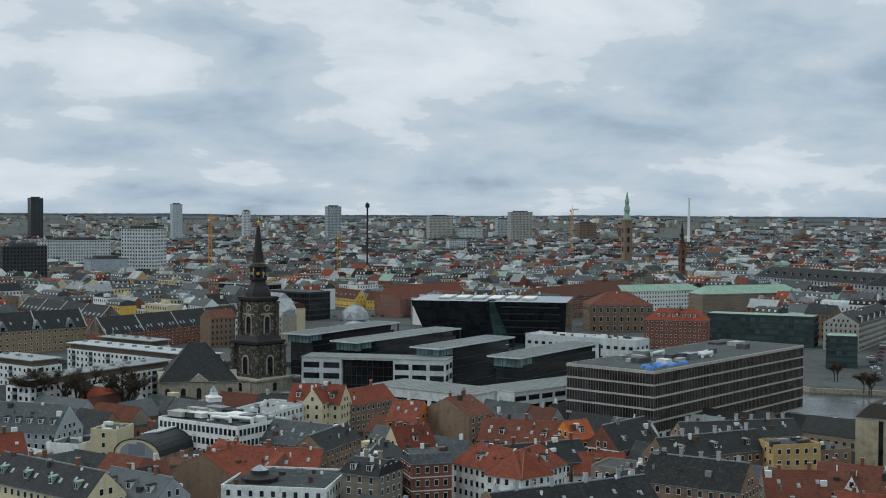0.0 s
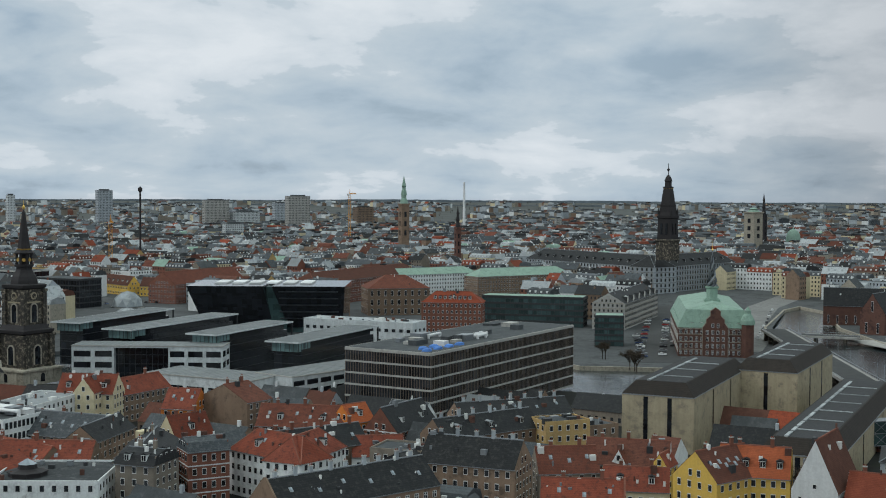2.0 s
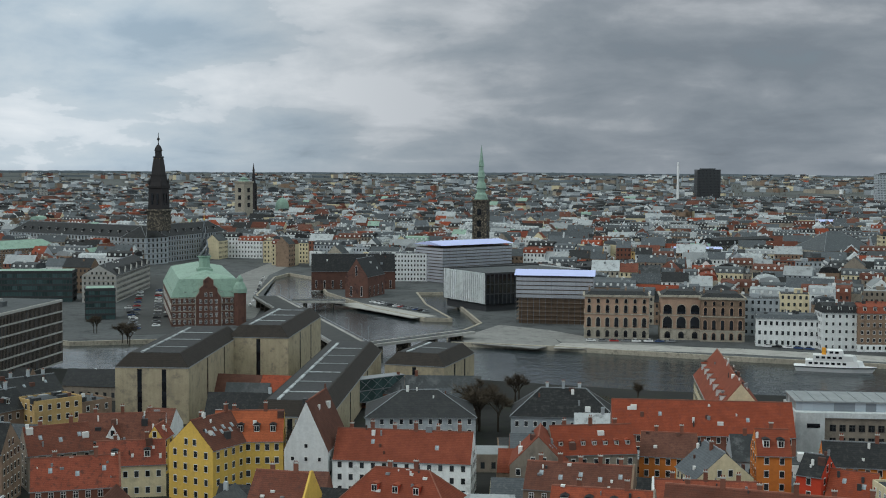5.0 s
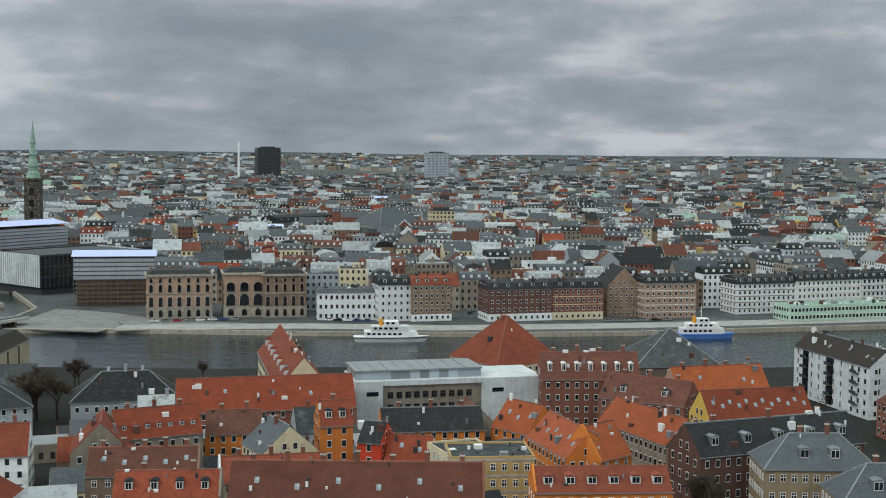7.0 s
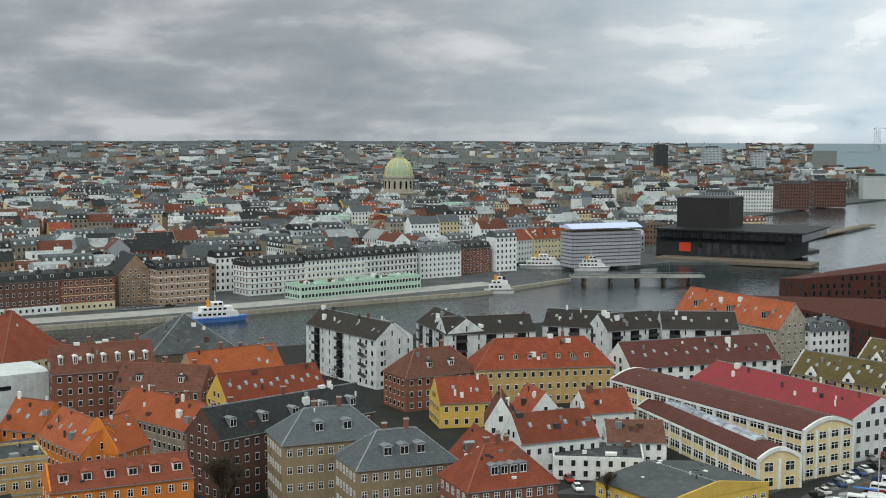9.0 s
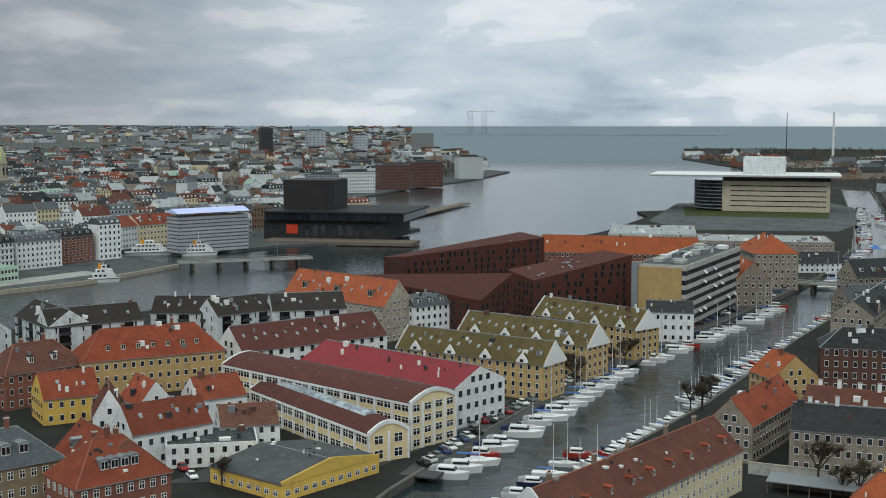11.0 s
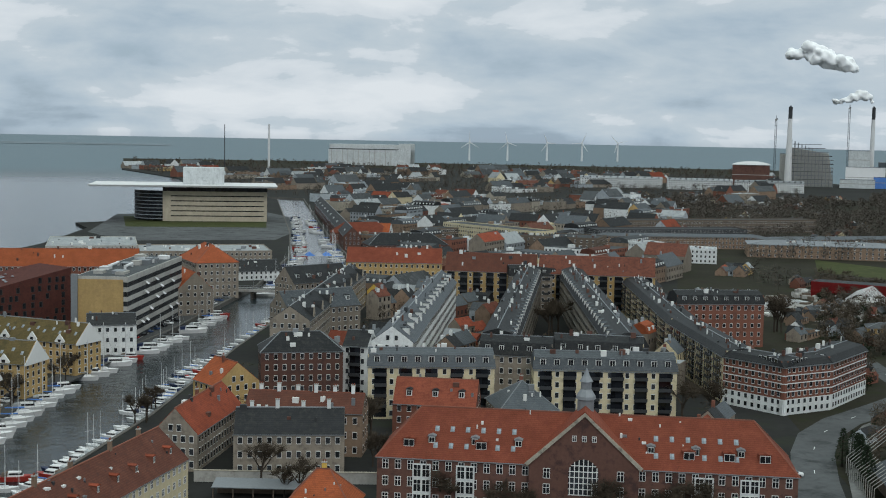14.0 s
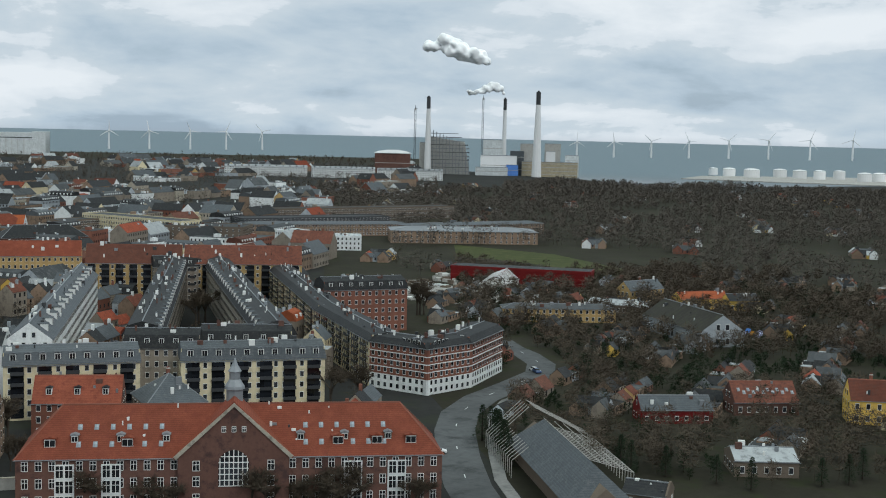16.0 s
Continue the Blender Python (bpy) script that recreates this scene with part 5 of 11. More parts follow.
house(282.5, 419.4, 52.9, 217.4, 12.0, 16.0, 4.5, "brick_grey", "slate_dark", "long courtyard wing with slate roof", form="mansard", dormers=26, dormer=(2.0, 2.1, "slate_blue", "sash_white"), storeys=5, fine=False)
house(347.4, 491.7, -23.0, 37.1, 12.0, 16.0, 4.5, "brick_grey", "slate_dark", "far courtyard wing with slate roof", form="mansard", dormers=8, storeys=5, fine=False)
house(306.6, 401.9, 58.7, 216.8, 12.0, 16.0, 4.5, "brick_grey", "slate_dark", "long courtyard wing with slate roof and dormers", form="mansard", dormers=26, dormer=(2.0, 2.1, "slate_blue", "sash_white"), storeys=5, fine=False)
house(223.7, 472.1, 55.6, 153.2, 14.0, 15.0, 5.0, "brick_grey", "slate_dark", "canal block with slate gables", storeys=4, fine=False, dormers=8, dormer=(3.0, 3.2, "slate_dark", "brick_grey"))
house(343.0, 406.5, -121.4, 132.5, 12.0, 14.3, 2.6, "plaster_cream", "slate_dark", "cream stretch of a curved apartment block", form="mansard", dormers=0, balconies=7, storeys=6, fine=False, band="brick_red", base="plaster_cream", group="curved block")
house(293.1, 319.3, -116.7, 69.7, 12.0, 14.3, 2.6, "plaster_cream", "slate_dark", "cream stretch of a curved apartment block", form="mansard", dormers=0, balconies=7, storeys=6, fine=False, band="brick_red", base="plaster_cream", group="curved block")
house(280.5, 281.0, -80.2, 22.5, 13.0, 14.3, 2.4, "brick_red", "slate_dark", "red and white stretch of a curved apartment block", form="mansard", dormers=0, storeys=6, band="plaster_white", base="plaster_white", base_storeys=1.95, bay=2.2, group="curved block")
house(285.6, 275.5, -0.9, 19.8, 13.0, 14.3, 2.4, "brick_red", "slate_dark", "red and white stretch of a curved apartment block", form="mansard", dormers=0, storeys=6, band="plaster_white", base="plaster_white", base_storeys=1.95, bay=2.2, group="curved block")
house(307.0, 280.8, 22.9, 31.0, 13.0, 14.3, 2.4, "brick_red", "slate_dark", "red and white stretch of a curved apartment block", form="mansard", dormers=0, storeys=6, band="plaster_white", base="plaster_white", base_storeys=1.95, bay=2.2, group="curved block")
house(348.2, 377.8, -23.7, 34.6, 14.0, 17.0, 4.5, "brick_red", "slate_dark", "red brick apartment block with slate mansard", form="mansard", dormers=8, storeys=5, fine=False)
house(327.9, 509.1, -38.2, 43.0, 14.0, 17.0, 8.0, "brick_yellow", "tile_brown", "yellow apartment block with brown tile roof", fine=False, storeys=5, balconies=7)
house(366.7, 478.6, -38.2, 53.7, 14.0, 17.0, 8.0, "brick_yellow", "tile_brown", "yellow apartment block with broad brown tile roof", fine=False, storeys=5, balconies=8)
house(319.9, 590.4, -31.4, 49.6, 16.0, 14.0, 7.0, "brick_yellow", "tile_red", "yellow brick block with red roof", fine=False)
house(243.7, 526.5, 12.0, 32.0, 14.0, 14.0, 7.0, "brick_grey", "slate_dark", "grey canal block with slate roof", fine=False, dormers=5)
house(209.3, 449.9, 5.2, 32.2, 14.0, 14.0, 6.0, "brick_grey", "slate_blue", "slate-roofed gabled canal block", fine=False, dormers=4)
house(438.6, 855.0, -36.5, 37.5, 18.0, 8.0, 6.0, "plaster_white", "tile_orange", "low house with bright orange roof", fine=False)
house(637.8, 732.7, -25.9, 127.2, 18.0, 9.0, 1.5, "brick_brown", "slate_blue", "long low housing bar with grey metal roof", form="hip", fine=False)
house(737.5, 674.0, -13.8, 125.1, 18.0, 9.0, 1.5, "brick_brown", "slate_blue", "long low housing bar with pale roof", form="hip", fine=False)
house(524.4, 747.4, -49.3, 84.2, 34.0, 11.0, 0.6, "timber", "felt", "broad dark works hall with flat grey roof", fine=False, bay=4, form="flat")
house(646.3, 758.7, -15.4, 123.3, 26.0, 12.0, 0.6, "steel_dark", "slate_dark", "long black-roofed housing bar", fine=False, bay=3, form="flat")
house(685.9, 636.7, -40.1, 106.0, 34.0, 9.0, 2.2, "brick_brown", "zinc", "broad low hall with pale metal roof", form="hip", fine=False, bay=4, skylights=8)
house(567.2, 648.9, -41.4, 44.6, 22.0, 9.0, 0.6, "plaster_white", "felt_pale", "white low works building with pale roof", fine=False, form="flat")
house(521.3, 802.1, -81.9, 105.5, 20.0, 13.0, 0.6, "plaster_cream", "felt", "cream apartment bar with flat roof", form="flat", fine=False)
house(770.7, 846.7, -11.4, 203.7, 20.0, 11.0, 0.6, "timber", "slate_dark", "long dark housing bar", form="flat", fine=False)
house(532.0, 643.4, -5.5, 17.6, 14.0, 14.0, 0.6, "plaster_white", "felt_pale", "small white stair tower block", fine=False, form="flat")
# across the harbour: the quay front
house(-366.0, 482.7, 40.1, 28.7, 14.0, 13.0, 2.0, "plaster_white", "slate_blue", "white quay house with low slate roof", form="mansard", storeys=3, bay=2.5, win=(1.3, 2.0), fine=False)
house(-346.1, 490.8, 49.8, 15.5, 14.0, 17.0, 4.0, "plaster_white", "slate_dark", "white quay house with black mansard roof", form="mansard", storeys=5, dormers=3, fine=False)
house(-333.0, 502.1, 48.1, 19.1, 14.0, 17.0, 4.0, "brick_brown", "tile_red", "brown brick quay house with red mansard", form="mansard", storeys=5, dormers=4, base="plaster_white", fine=False)
house(-300.7, 527.9, 49.0, 31.7, 16.0, 15.0, 4.0, "brick_dark", "slate_dark", "dark red brick quay house with slate roof", form="mansard", storeys=4, base="plaster_white", dormers=5, fine=False)
house(-281.1, 549.3, 46.0, 25.0, 16.0, 15.0, 4.0, "brick_red", "slate_dark", "rose brick quay house with cream base", form="mansard", storeys=4, base="plaster_cream", band="plaster_cream", dormers=4, fine=False)
house(-270.1, 575.5, 130.5, 24.0, 16.5, 15.0, 9.0, "brick_brown", "slate_dark", "brown brick gabled warehouse", storeys=5, win=(1.0, 1.3), fine=False)
house(-247.7, 580.1, 46.3, 26.7, 16.0, 17.0, 4.0, "plaster_rose", "slate_dark", "rose-grey quay house with slate mansard", form="mansard", storeys=5, dormers=6, band="plaster_white", fine=False)
house(-216.5, 626.4, 49.9, 33.5, 16.0, 15.0, 4.0, "plaster_white", "slate_dark", "white quay house with red bands", form="mansard", storeys=5, dormers=7, band="brick_red", fine=False)
house(-193.8, 653.3, 53.4, 38.9, 16.0, 16.0, 4.0, "plaster_white", "slate_dark", "long white quay block with slate mansard", form="mansard", storeys=5, dormers=9, band="plaster_cream", fine=False)
house(-171.4, 684.1, 54.7, 37.0, 16.0, 16.0, 4.0, "plaster_white", "slate_dark", "white quay block with dark windows", form="mansard", storeys=5, dormers=7, band="brick_red", win=(1.4, 1.9), fine=False)
house(-172.9, 631.7, 51.2, 75.5, 14.0, 7.0, 0.6, "plaster_mint", "copper_green", "mint-green ferry terminal with flat copper roof", storeys=2, bay=2.0, win=(1.5, 1.8), fine=False, form="flat")
house(-150.4, 718.0, 47.4, 29.2, 16.0, 15.0, 4.0, "plaster_white", "slate_blue", "white quay house with slate mansard", form="mansard", storeys=5, dormers=6, fine=False)
house(-135.2, 744.5, 52.5, 22.5, 16.0, 15.0, 4.0, "brick_red", "slate_dark", "red brick quay house", form="mansard", storeys=5, dormers=4, fine=False)
house(-126.9, 775.5, 61.3, 16.3, 14.0, 17.0, 3.0, "plaster_cream", "slate_blue", "cream corner house with slate mansard", form="mansard", storeys=5, fine=False)
house(-119.6, 817.7, 58.5, 23.9, 16.0, 14.0, 6.0, "plaster_white", "tile_red", "white quay house with red roof", storeys=4, fine=False)
house(-100.6, 840.8, 46.1, 31.6, 16.0, 14.0, 6.0, "plaster_cream", "tile_red", "cream quay house with red roof", storeys=4, dormers=4, fine=False)
# castle island and the old exchange
house(-723.6, 205.7, 67.7, 35.6, 16.0, 18.0, 6.0, "brick_red", "tile_red", "red brick office with red hip roof", form="hip", storeys=5, dormers=8, fine=False)
house(-1020.6, 269.9, 110.3, 85.4, 18.0, 16.0, 5.0, "plaster_white", "copper_green", "white wing with pale copper roof", form="hip", fine=False)
house(-993.6, 337.7, 106.5, 93.0, 20.0, 16.0, 6.0, "brick_brown", "copper_green", "long library wing with green copper roof", form="hip", fine=False)
house(-972.5, 201.0, 139.5, 167.4, 20.0, 17.0, 7.0, "brick_red", "tile_brown", "long brick storehouse with brown roof", form="hip", fine=False)
house(-848.5, 199.9, 87.1, 41.8, 30.0, 18.0, 8.0, "brick_brown", "tile_brown", "brown brick archive with tall roof", form="hip", storeys=3, win=(1.6, 3.5), bay=4.5, fine=False)
house(-991.5, 80.1, 137.2, 85.0, 25.0, 14.0, 9.0, "brick_red", "tile_brown", "brick arsenal with great brown roof", fine=False)
house(-740.4, 537.9, 53.5, 50.1, 20.0, 19.0, 0.6, "plaster_white", "felt", "white office block with regular windows", storeys=6, bay=2.2, fine=False, form="flat")
house(-755.8, 329.2, 143.4, 95.7, 20.0, 16.0, 6.0, "concrete", "slate_dark", "ornate ministry with slate roof and gables", dormers=6, dormer=(3.4, 3.4, "slate_dark", "concrete"), sash="stone", band="stone", fine=False)
house(-876.4, 320.1, 87.5, 33.7, 16.0, 13.0, 6.0, "brick_red", "tile_brown", "red brick archive with brown roof", form="hip", fine=False)
house(-940.5, -173.1, 113.4, 59.7, 14.0, 11.0, 6.0, "brick_red", "slate_blue", "warehouse with slate roof and rows of skylights", skylights=14, fine=False)


# ---- landmarks and special buildings ----
def office(x, y, turn, L, D, h, label, storeys, glass_mat="pane_dark", panel="concrete_tan", rib=1.8, roof="felt", name="office_building", rib_mat="steel_dark", panel_part=0.3):
    """A flat-roofed office: glass body, a spandrel to each storey, ribs between the panes."""
    top = thing(name, x, y, 0, turn, label, "office building")
    take(x, y, turn, L, D)
    a, b = L / 2, D / 2
    s = Shape()
    s.box(-a, a, -b, b, -0.5, h - 0.3)
    part("body", s, glass_mat, top)
    tall = h / storeys
    for k in range(storeys + 1):
        s = Shape()
        z = k * tall
        s.box(-a - 0.25, a + 0.25, -b - 0.25, b + 0.25, z - tall * panel_part, z + 0.12 if k < storeys else z + 0.5)
        part("spandrel", s, panel, top)
    s = Shape()
    for side in (-1, 1):
        for i in range(int(L / rib) + 1):
            u = -a + i * L / int(L / rib)
            s.box(u - 0.09, u + 0.09, side * (b + 0.02) - 0.14, side * (b + 0.02) + 0.14, 0, h - 0.4)
        for i in range(int(D / rib) + 1):
            v = -b + i * D / int(D / rib)
            s.box(side * (a + 0.02) - 0.14, side * (a + 0.02) + 0.14, v - 0.09, v + 0.09, 0, h - 0.4)
    part("window_ribs", s, rib_mat, top, "", "stuff")
    s = Shape()
    s.box(-a + 0.4, a - 0.4, -b + 0.4, b - 0.4, h, h + 0.56)
    part("roof", s, roof, top)
    return top


def roof_plant(top, L, D, h, seed, blue=False):
    """Ducts, boxes and tarpaulins on a flat roof."""
    rng = random.Random(seed)
    for i in range(16):
        s = Shape()
        u, v = rng.uniform(-L * 0.4, L * 0.4), rng.uniform(-D * 0.3, D * 0.3)
        w, d, t = rng.uniform(1.2, 4), rng.uniform(1.0, 2.5), rng.uniform(0.8, 2.2)
        s.box(u - w, u + w, v - d, v + d, h + 0.5, h + 0.5 + t)
        s.box(u - w - 0.1, u + w + 0.1, v - d - 0.1, v + d + 0.1, h + 0.5 + t, h + 0.62 + t)
        part("plant_box", s, rng.choice(("zinc", "steel_white", "felt", "concrete")), top)
    for i in range(4):
        s = Shape()
        u, v, w = rng.uniform(-L * 0.25, L * 0.2), rng.uniform(-D * 0.3, D * 0.3), rng.uniform(6, 13)
        s.bar((u, v, h + 1.7), (u + w, v, h + 1.9), 0.55, 0, None, 8)
        s.bar((u, v, h + 0.5), (u, v, h + 2.2), 0.55, 0, None, 8)
        s.bar((u + w, v, h + 0.5), (u + w, v, h + 2.3), 0.55, 0, None, 8)
        part("duct", s, "steel_white", top)
    if blue:
        for i in range(7):
            s = Shape()
            u, v = -L / 2 + 4 + i * 3.8, -D / 2 + 4 + (i % 2) * 4
            rings = [[(u + r * math.cos(q * 0.785) * rng.uniform(0.8, 1.2), v + r * 0.7 * math.sin(q * 0.785) * rng.uniform(0.8, 1.2), h + z) for q in range(8)] for r, z in ((2.4, 0.5), (2.0, 1.3), (0.8, 1.6))]
            s.loft(rings)
            part("tarpaulin", s, "tarp_blue", top, "crumpled blue tarpaulin")


def slab_block(x, y, turn, L, D, h, label, wall, rows, cols, side_cols, name="tower_block", glassy="pane", roof="felt"):
    """A high block with a grid of windows."""
    top = thing(name, x, y, 0, turn, label, "tower block")
    take(x, y, turn, L, D)
    a, b = L / 2, D / 2
    s = Shape()
    s.box(-a, a, -b, b, -0.5, h)
    part("wall", s, wall, top)
    s = Shape()
    for sx, sy, long, ang, n in ((0, -1, L, 0.0, cols), (0, 1, L, math.pi, cols), (-1, 0, D, -math.pi / 2, side_cols), (1, 0, D, math.pi / 2, side_cols)):
        for k in range(rows):
            for i in range(n):
                u = (i + 0.5) * long / n - long / 2
                w = long / n * 0.46
                px, py = (u, sy * (b + 0.06)) if sy else (sx * (a + 0.06), u)
                t = h / rows
                s.add([(-w / 2, 0, 0), (w / 2, 0, 0), (w / 2, 0, t * 0.5), (-w / 2, 0, t * 0.5)], [(0, 1, 2, 3)], 0, (px, py, k * t + t * 0.3, ang))
    part("glazing", s, glassy, top, "", "stuff")
    s = Shape()
    s.box(-a * 0.6, a * 0.6, -b * 0.6, b * 0.6, h, h + 3)
    s.box(-a - 0.2, a + 0.2, -b - 0.2, b + 0.2, h, h + 0.5)
    part("roof", s, roof, top)
    return top


def palazzo(x, y, turn, L, D, h, bays, label, wall, loggia):
    """A stone front in three tiers: rusticated base, arched main floor, arched upper floor, deep cornice."""
    top = thing("palazzo", x, y, 0, turn, label, "palazzo", "stone palazzi on the quay")
    take(x, y, turn, L, D)
    a, b = L / 2, D / 2
    s = Shape()
    s.box(-a, a, -b, b, -0.5, h)
    part("wall", s, wall, top)
    s = Shape()
    s.box(-a - 0.2, a + 0.2, -b - 0.2, b + 0.2, -0.5, 4.8)
    part("rusticated_base", s, "stone", top)
    for z, t, out in ((4.8, 0.5, 0.35), (11.4, 0.45, 0.3), (h - 0.9, 1.0, 0.8)):
        s = Shape()
        s.box(-a - out, a + out, -b - out, b + out, z, z + t)
        part("cornice", s, "stone", top)
    s = Shape()
    s.loft([[(-a, -b, h + 0.1), (a, -b, h + 0.1), (a, b, h + 0.1), (-a, b, h + 0.1)], [(-a + 3, -b + 3, h + 1.8), (a - 3, -b + 3, h + 1.8), (a - 3, b - 3, h + 1.8), (-a + 3, b - 3, h + 1.8)]])
    part("roof", s, "slate_dark", top)
    for i in range(bays):
        put(chimney_mesh("brick_brown"), "chimney", top, -a + (i + 0.5) * L / bays, 0.5 if i % 2 else -2.0, h + 1.2) if i % 2 == 0 else None
    for sx, sy, n, long, ang, half in ((0, -1, bays, L, 0.0, b), (1, 0, max(2, int(D / 5)), D, math.pi / 2, a)):
        for i in range(n):
            u = (i + 0.5) * long / n - long / 2
            wide = long / n
            big = loggia and sy
            for z, w, t, edge in ((0.8, wide * 0.4, 3.2, 0.3), (5.6, wide * (0.66 if big else 0.42), 5.4 if big else 4.4, 0.35), (12.2, wide * (0.6 if big else 0.36), 4.4 if big else 3.6, 0.3), (16.8, wide * 0.3, 2.0, 0.25)):
                if big and z > 16:
                    continue
                whole, pane = arch_shape(w + 2 * edge, t + edge, -half - 0.3, -half + 0.05, z), arch_shape(w, t, -half - 0.36, -half + 0.05, z + 0.05)
                whole.add(pane.v, pane.f, 1)
                ob = part("window", whole, ["stone" if wall == "plaster_rose" else "plaster_rose", "pane_dark"], top)
                ob.rotation_euler, ob.location = (0, 0, ang), (u * math.cos(ang), u * math.sin(ang), 0)
    return top


def nordic_finger(x, y, turn, L, D, h, label):
    """A long glass bar with a thin oversailing roof over a clear glass attic."""
    top = thing("office_bar", x, y, 0, turn, label, "office building", "glass office bars")
    take(x, y, turn, L, D)
    a, b = L / 2, D / 2
    s = Shape()
    s.box(-a + 5, a - 3, -b + 1.5, b - 1.5, -0.5, h - 3.6)
    part("body", s, "pane_dark", top)
    s = Shape()
    s.box(-a + 3.0, a - 5, -b + 2.2, b - 2.2, h - 3.7, h - 0.6)
    part("attic", s, "pane_dark", top)
    s = Shape()
    s.box(-a + 2.6, -a + 13, -b + 1.8, b - 1.8, h - 4.4, h - 0.62)
    head = part("glass_head", s, "pane_teal", top, "pale green glass attic storey")
    s = Shape()
    for k in range(7):
        v = -b + 1.8 + k * (D - 3.6) / 6
        s.box(-a + 2.5, -a + 2.6, v - 0.12, v + 0.12, h - 4.4, h - 0.62)
    for k in range(5):
        u = -a + 2.6 + k * 2.6
        s.box(u - 0.12, u + 0.12, -b + 1.7, -b + 1.8, h - 4.4, h - 0.62)
    part("mullions", s, "sash_dark", head)
    for k in range(int((h - 4) / 3.6)):
        s = Shape()
        s.box(-a + 4.9, a - 2.9, -b + 1.4, b - 1.4, 3.6 * k + 3.1, 3.6 * k + 3.35)
        part("floor_edge", s, "steel_dark", top)
    s = Shape()
    s.box(-a, a, -b, b, h - 0.55, h - 0.05)
    roof = part("roof", s, "roof_sheet", top, "thin ribbed grey metal roof")
    s = Shape()
    for k in range(int(L / 3.2)):
        u = -a + 1.6 + k * 3.2
        s.box(u - 0.08, u + 0.08, -b + 0.2, b - 0.2, h - 0.05, h + 0.09)
    part("standing_seam", s, "zinc", roof, "", "stuff")
    s = Shape()
    for v in (-b, b):
        s.box(-a - 0.06, a + 0.06, v - 0.07, v + 0.07, h - 0.6, h + 0.02)
    for u in (-a, a):
        s.box(u - 0.07, u + 0.07, -b, b, h - 0.6, h + 0.02)
    part("roof_edge", s, "concrete_pale", top)
    for v in (-b + 0.5, b - 0.5):
        s = Shape()
        s.box(a - 0.8, a - 0.2, v - 0.3, v + 0.3, 0, h - 0.5)
        part("end_post", s, "steel_dark", top)
    return top


def white_office(x, y, turn, L, D, h, label, cut=None, cols=3, rows=3, side_cols=0, name="office_building"):
    """White stone slab with dark square windows; cut: a stretch of its front that is recessed dark glass."""
    top = thing(name, x, y, 0, turn, label, "office building", "white stone offices")
    take(x, y, turn, L, D)
    a, b = L / 2, D / 2
    stretches = [(-a, cut[0]), (cut[1], a)] if cut else [(-a, a)]
    for u0, u1 in stretches:
        s = Shape()
        s.box(u0, u1, -b, b, -0.5, h)
        part("wall", s, "concrete_pale", top)
    if cut:
        s = Shape()
        s.box(cut[0] - 0.1, cut[1] + 0.1, -b + 3.0, b - 0.2, -0.5, h - 0.2)
        part("glass_front", s, "pane_dark", top)
        s = Shape()
        for k in range(int((cut[1] - cut[0]) / 2.4)):
            u = cut[0] + 1.2 + k * 2.4
            s.box(u - 0.08, u + 0.08, -b + 2.85, -b + 3.0, 0, h - 0.4)
        for k in range(4):
            s.box(cut[0], cut[1], -b + 2.86, -b + 3.0, k * h / 4, k * h / 4 + 0.25)
        part("mullions", s, "steel_dark", top)
        s = Shape()
        s.box(cut[0] - 0.05, cut[1] + 0.05, -b, b, h - 0.5, h - 0.02)
        part("lid", s, "concrete_pale", top)
    tall = h / (rows + 0.35)
    for u0, u1 in stretches:
        n = cols if not cut else max(2, round(cols * (u1 - u0) / L))
        wide = (u1 - u0) / n
        for k in range(rows):
            for i in range(n):
                s = Shape()
                u = u0 + (i + 0.5) * wide
                s.box(u - wide * 0.4, u + wide * 0.4, -b - 0.02, -b + 0.3, k * tall + tall * 0.42, k * tall + tall * 0.95)
                part("window", s, "pane_dark", top)
    for k in range(rows):
        for i in range(side_cols):
            for sx in (-1, 1):
                s = Shape()
                v = -b + (i + 0.5) * D / side_cols
                s.box(sx * a - 0.02 if sx > 0 else -a - 0.02, a + 0.02 if sx > 0 else -a + 0.02, v - D / side_cols * 0.36, v + D / side_cols * 0.36, k * tall + tall * 0.42, k * tall + tall * 0.95)
                part("window", s, "pane_dark", top)
    s = Shape()
    s.box(-a - 0.2, a + 0.2, -b - 0.2, b + 0.2, h, h + 0.45)
    part("roof_edge", s, "concrete", top)
    s = Shape()
    s.box(-a + 0.3, a - 0.3, -b + 0.3, b - 0.3, h + 0.2, h + 0.52)
    roof = part("roof", s, "roof_sheet", top, "ribbed grey metal roof")
    s = Shape()
    for k in range(int(L / 2.6)):
        u = -a + 1.3 + k * 2.6
        s.box(u - 0.08, u + 0.08, -b + 0.4, b - 0.4, h + 0.5, h + 0.64)
    part("standing_seam", s, "zinc", roof, "", "stuff")
    return top


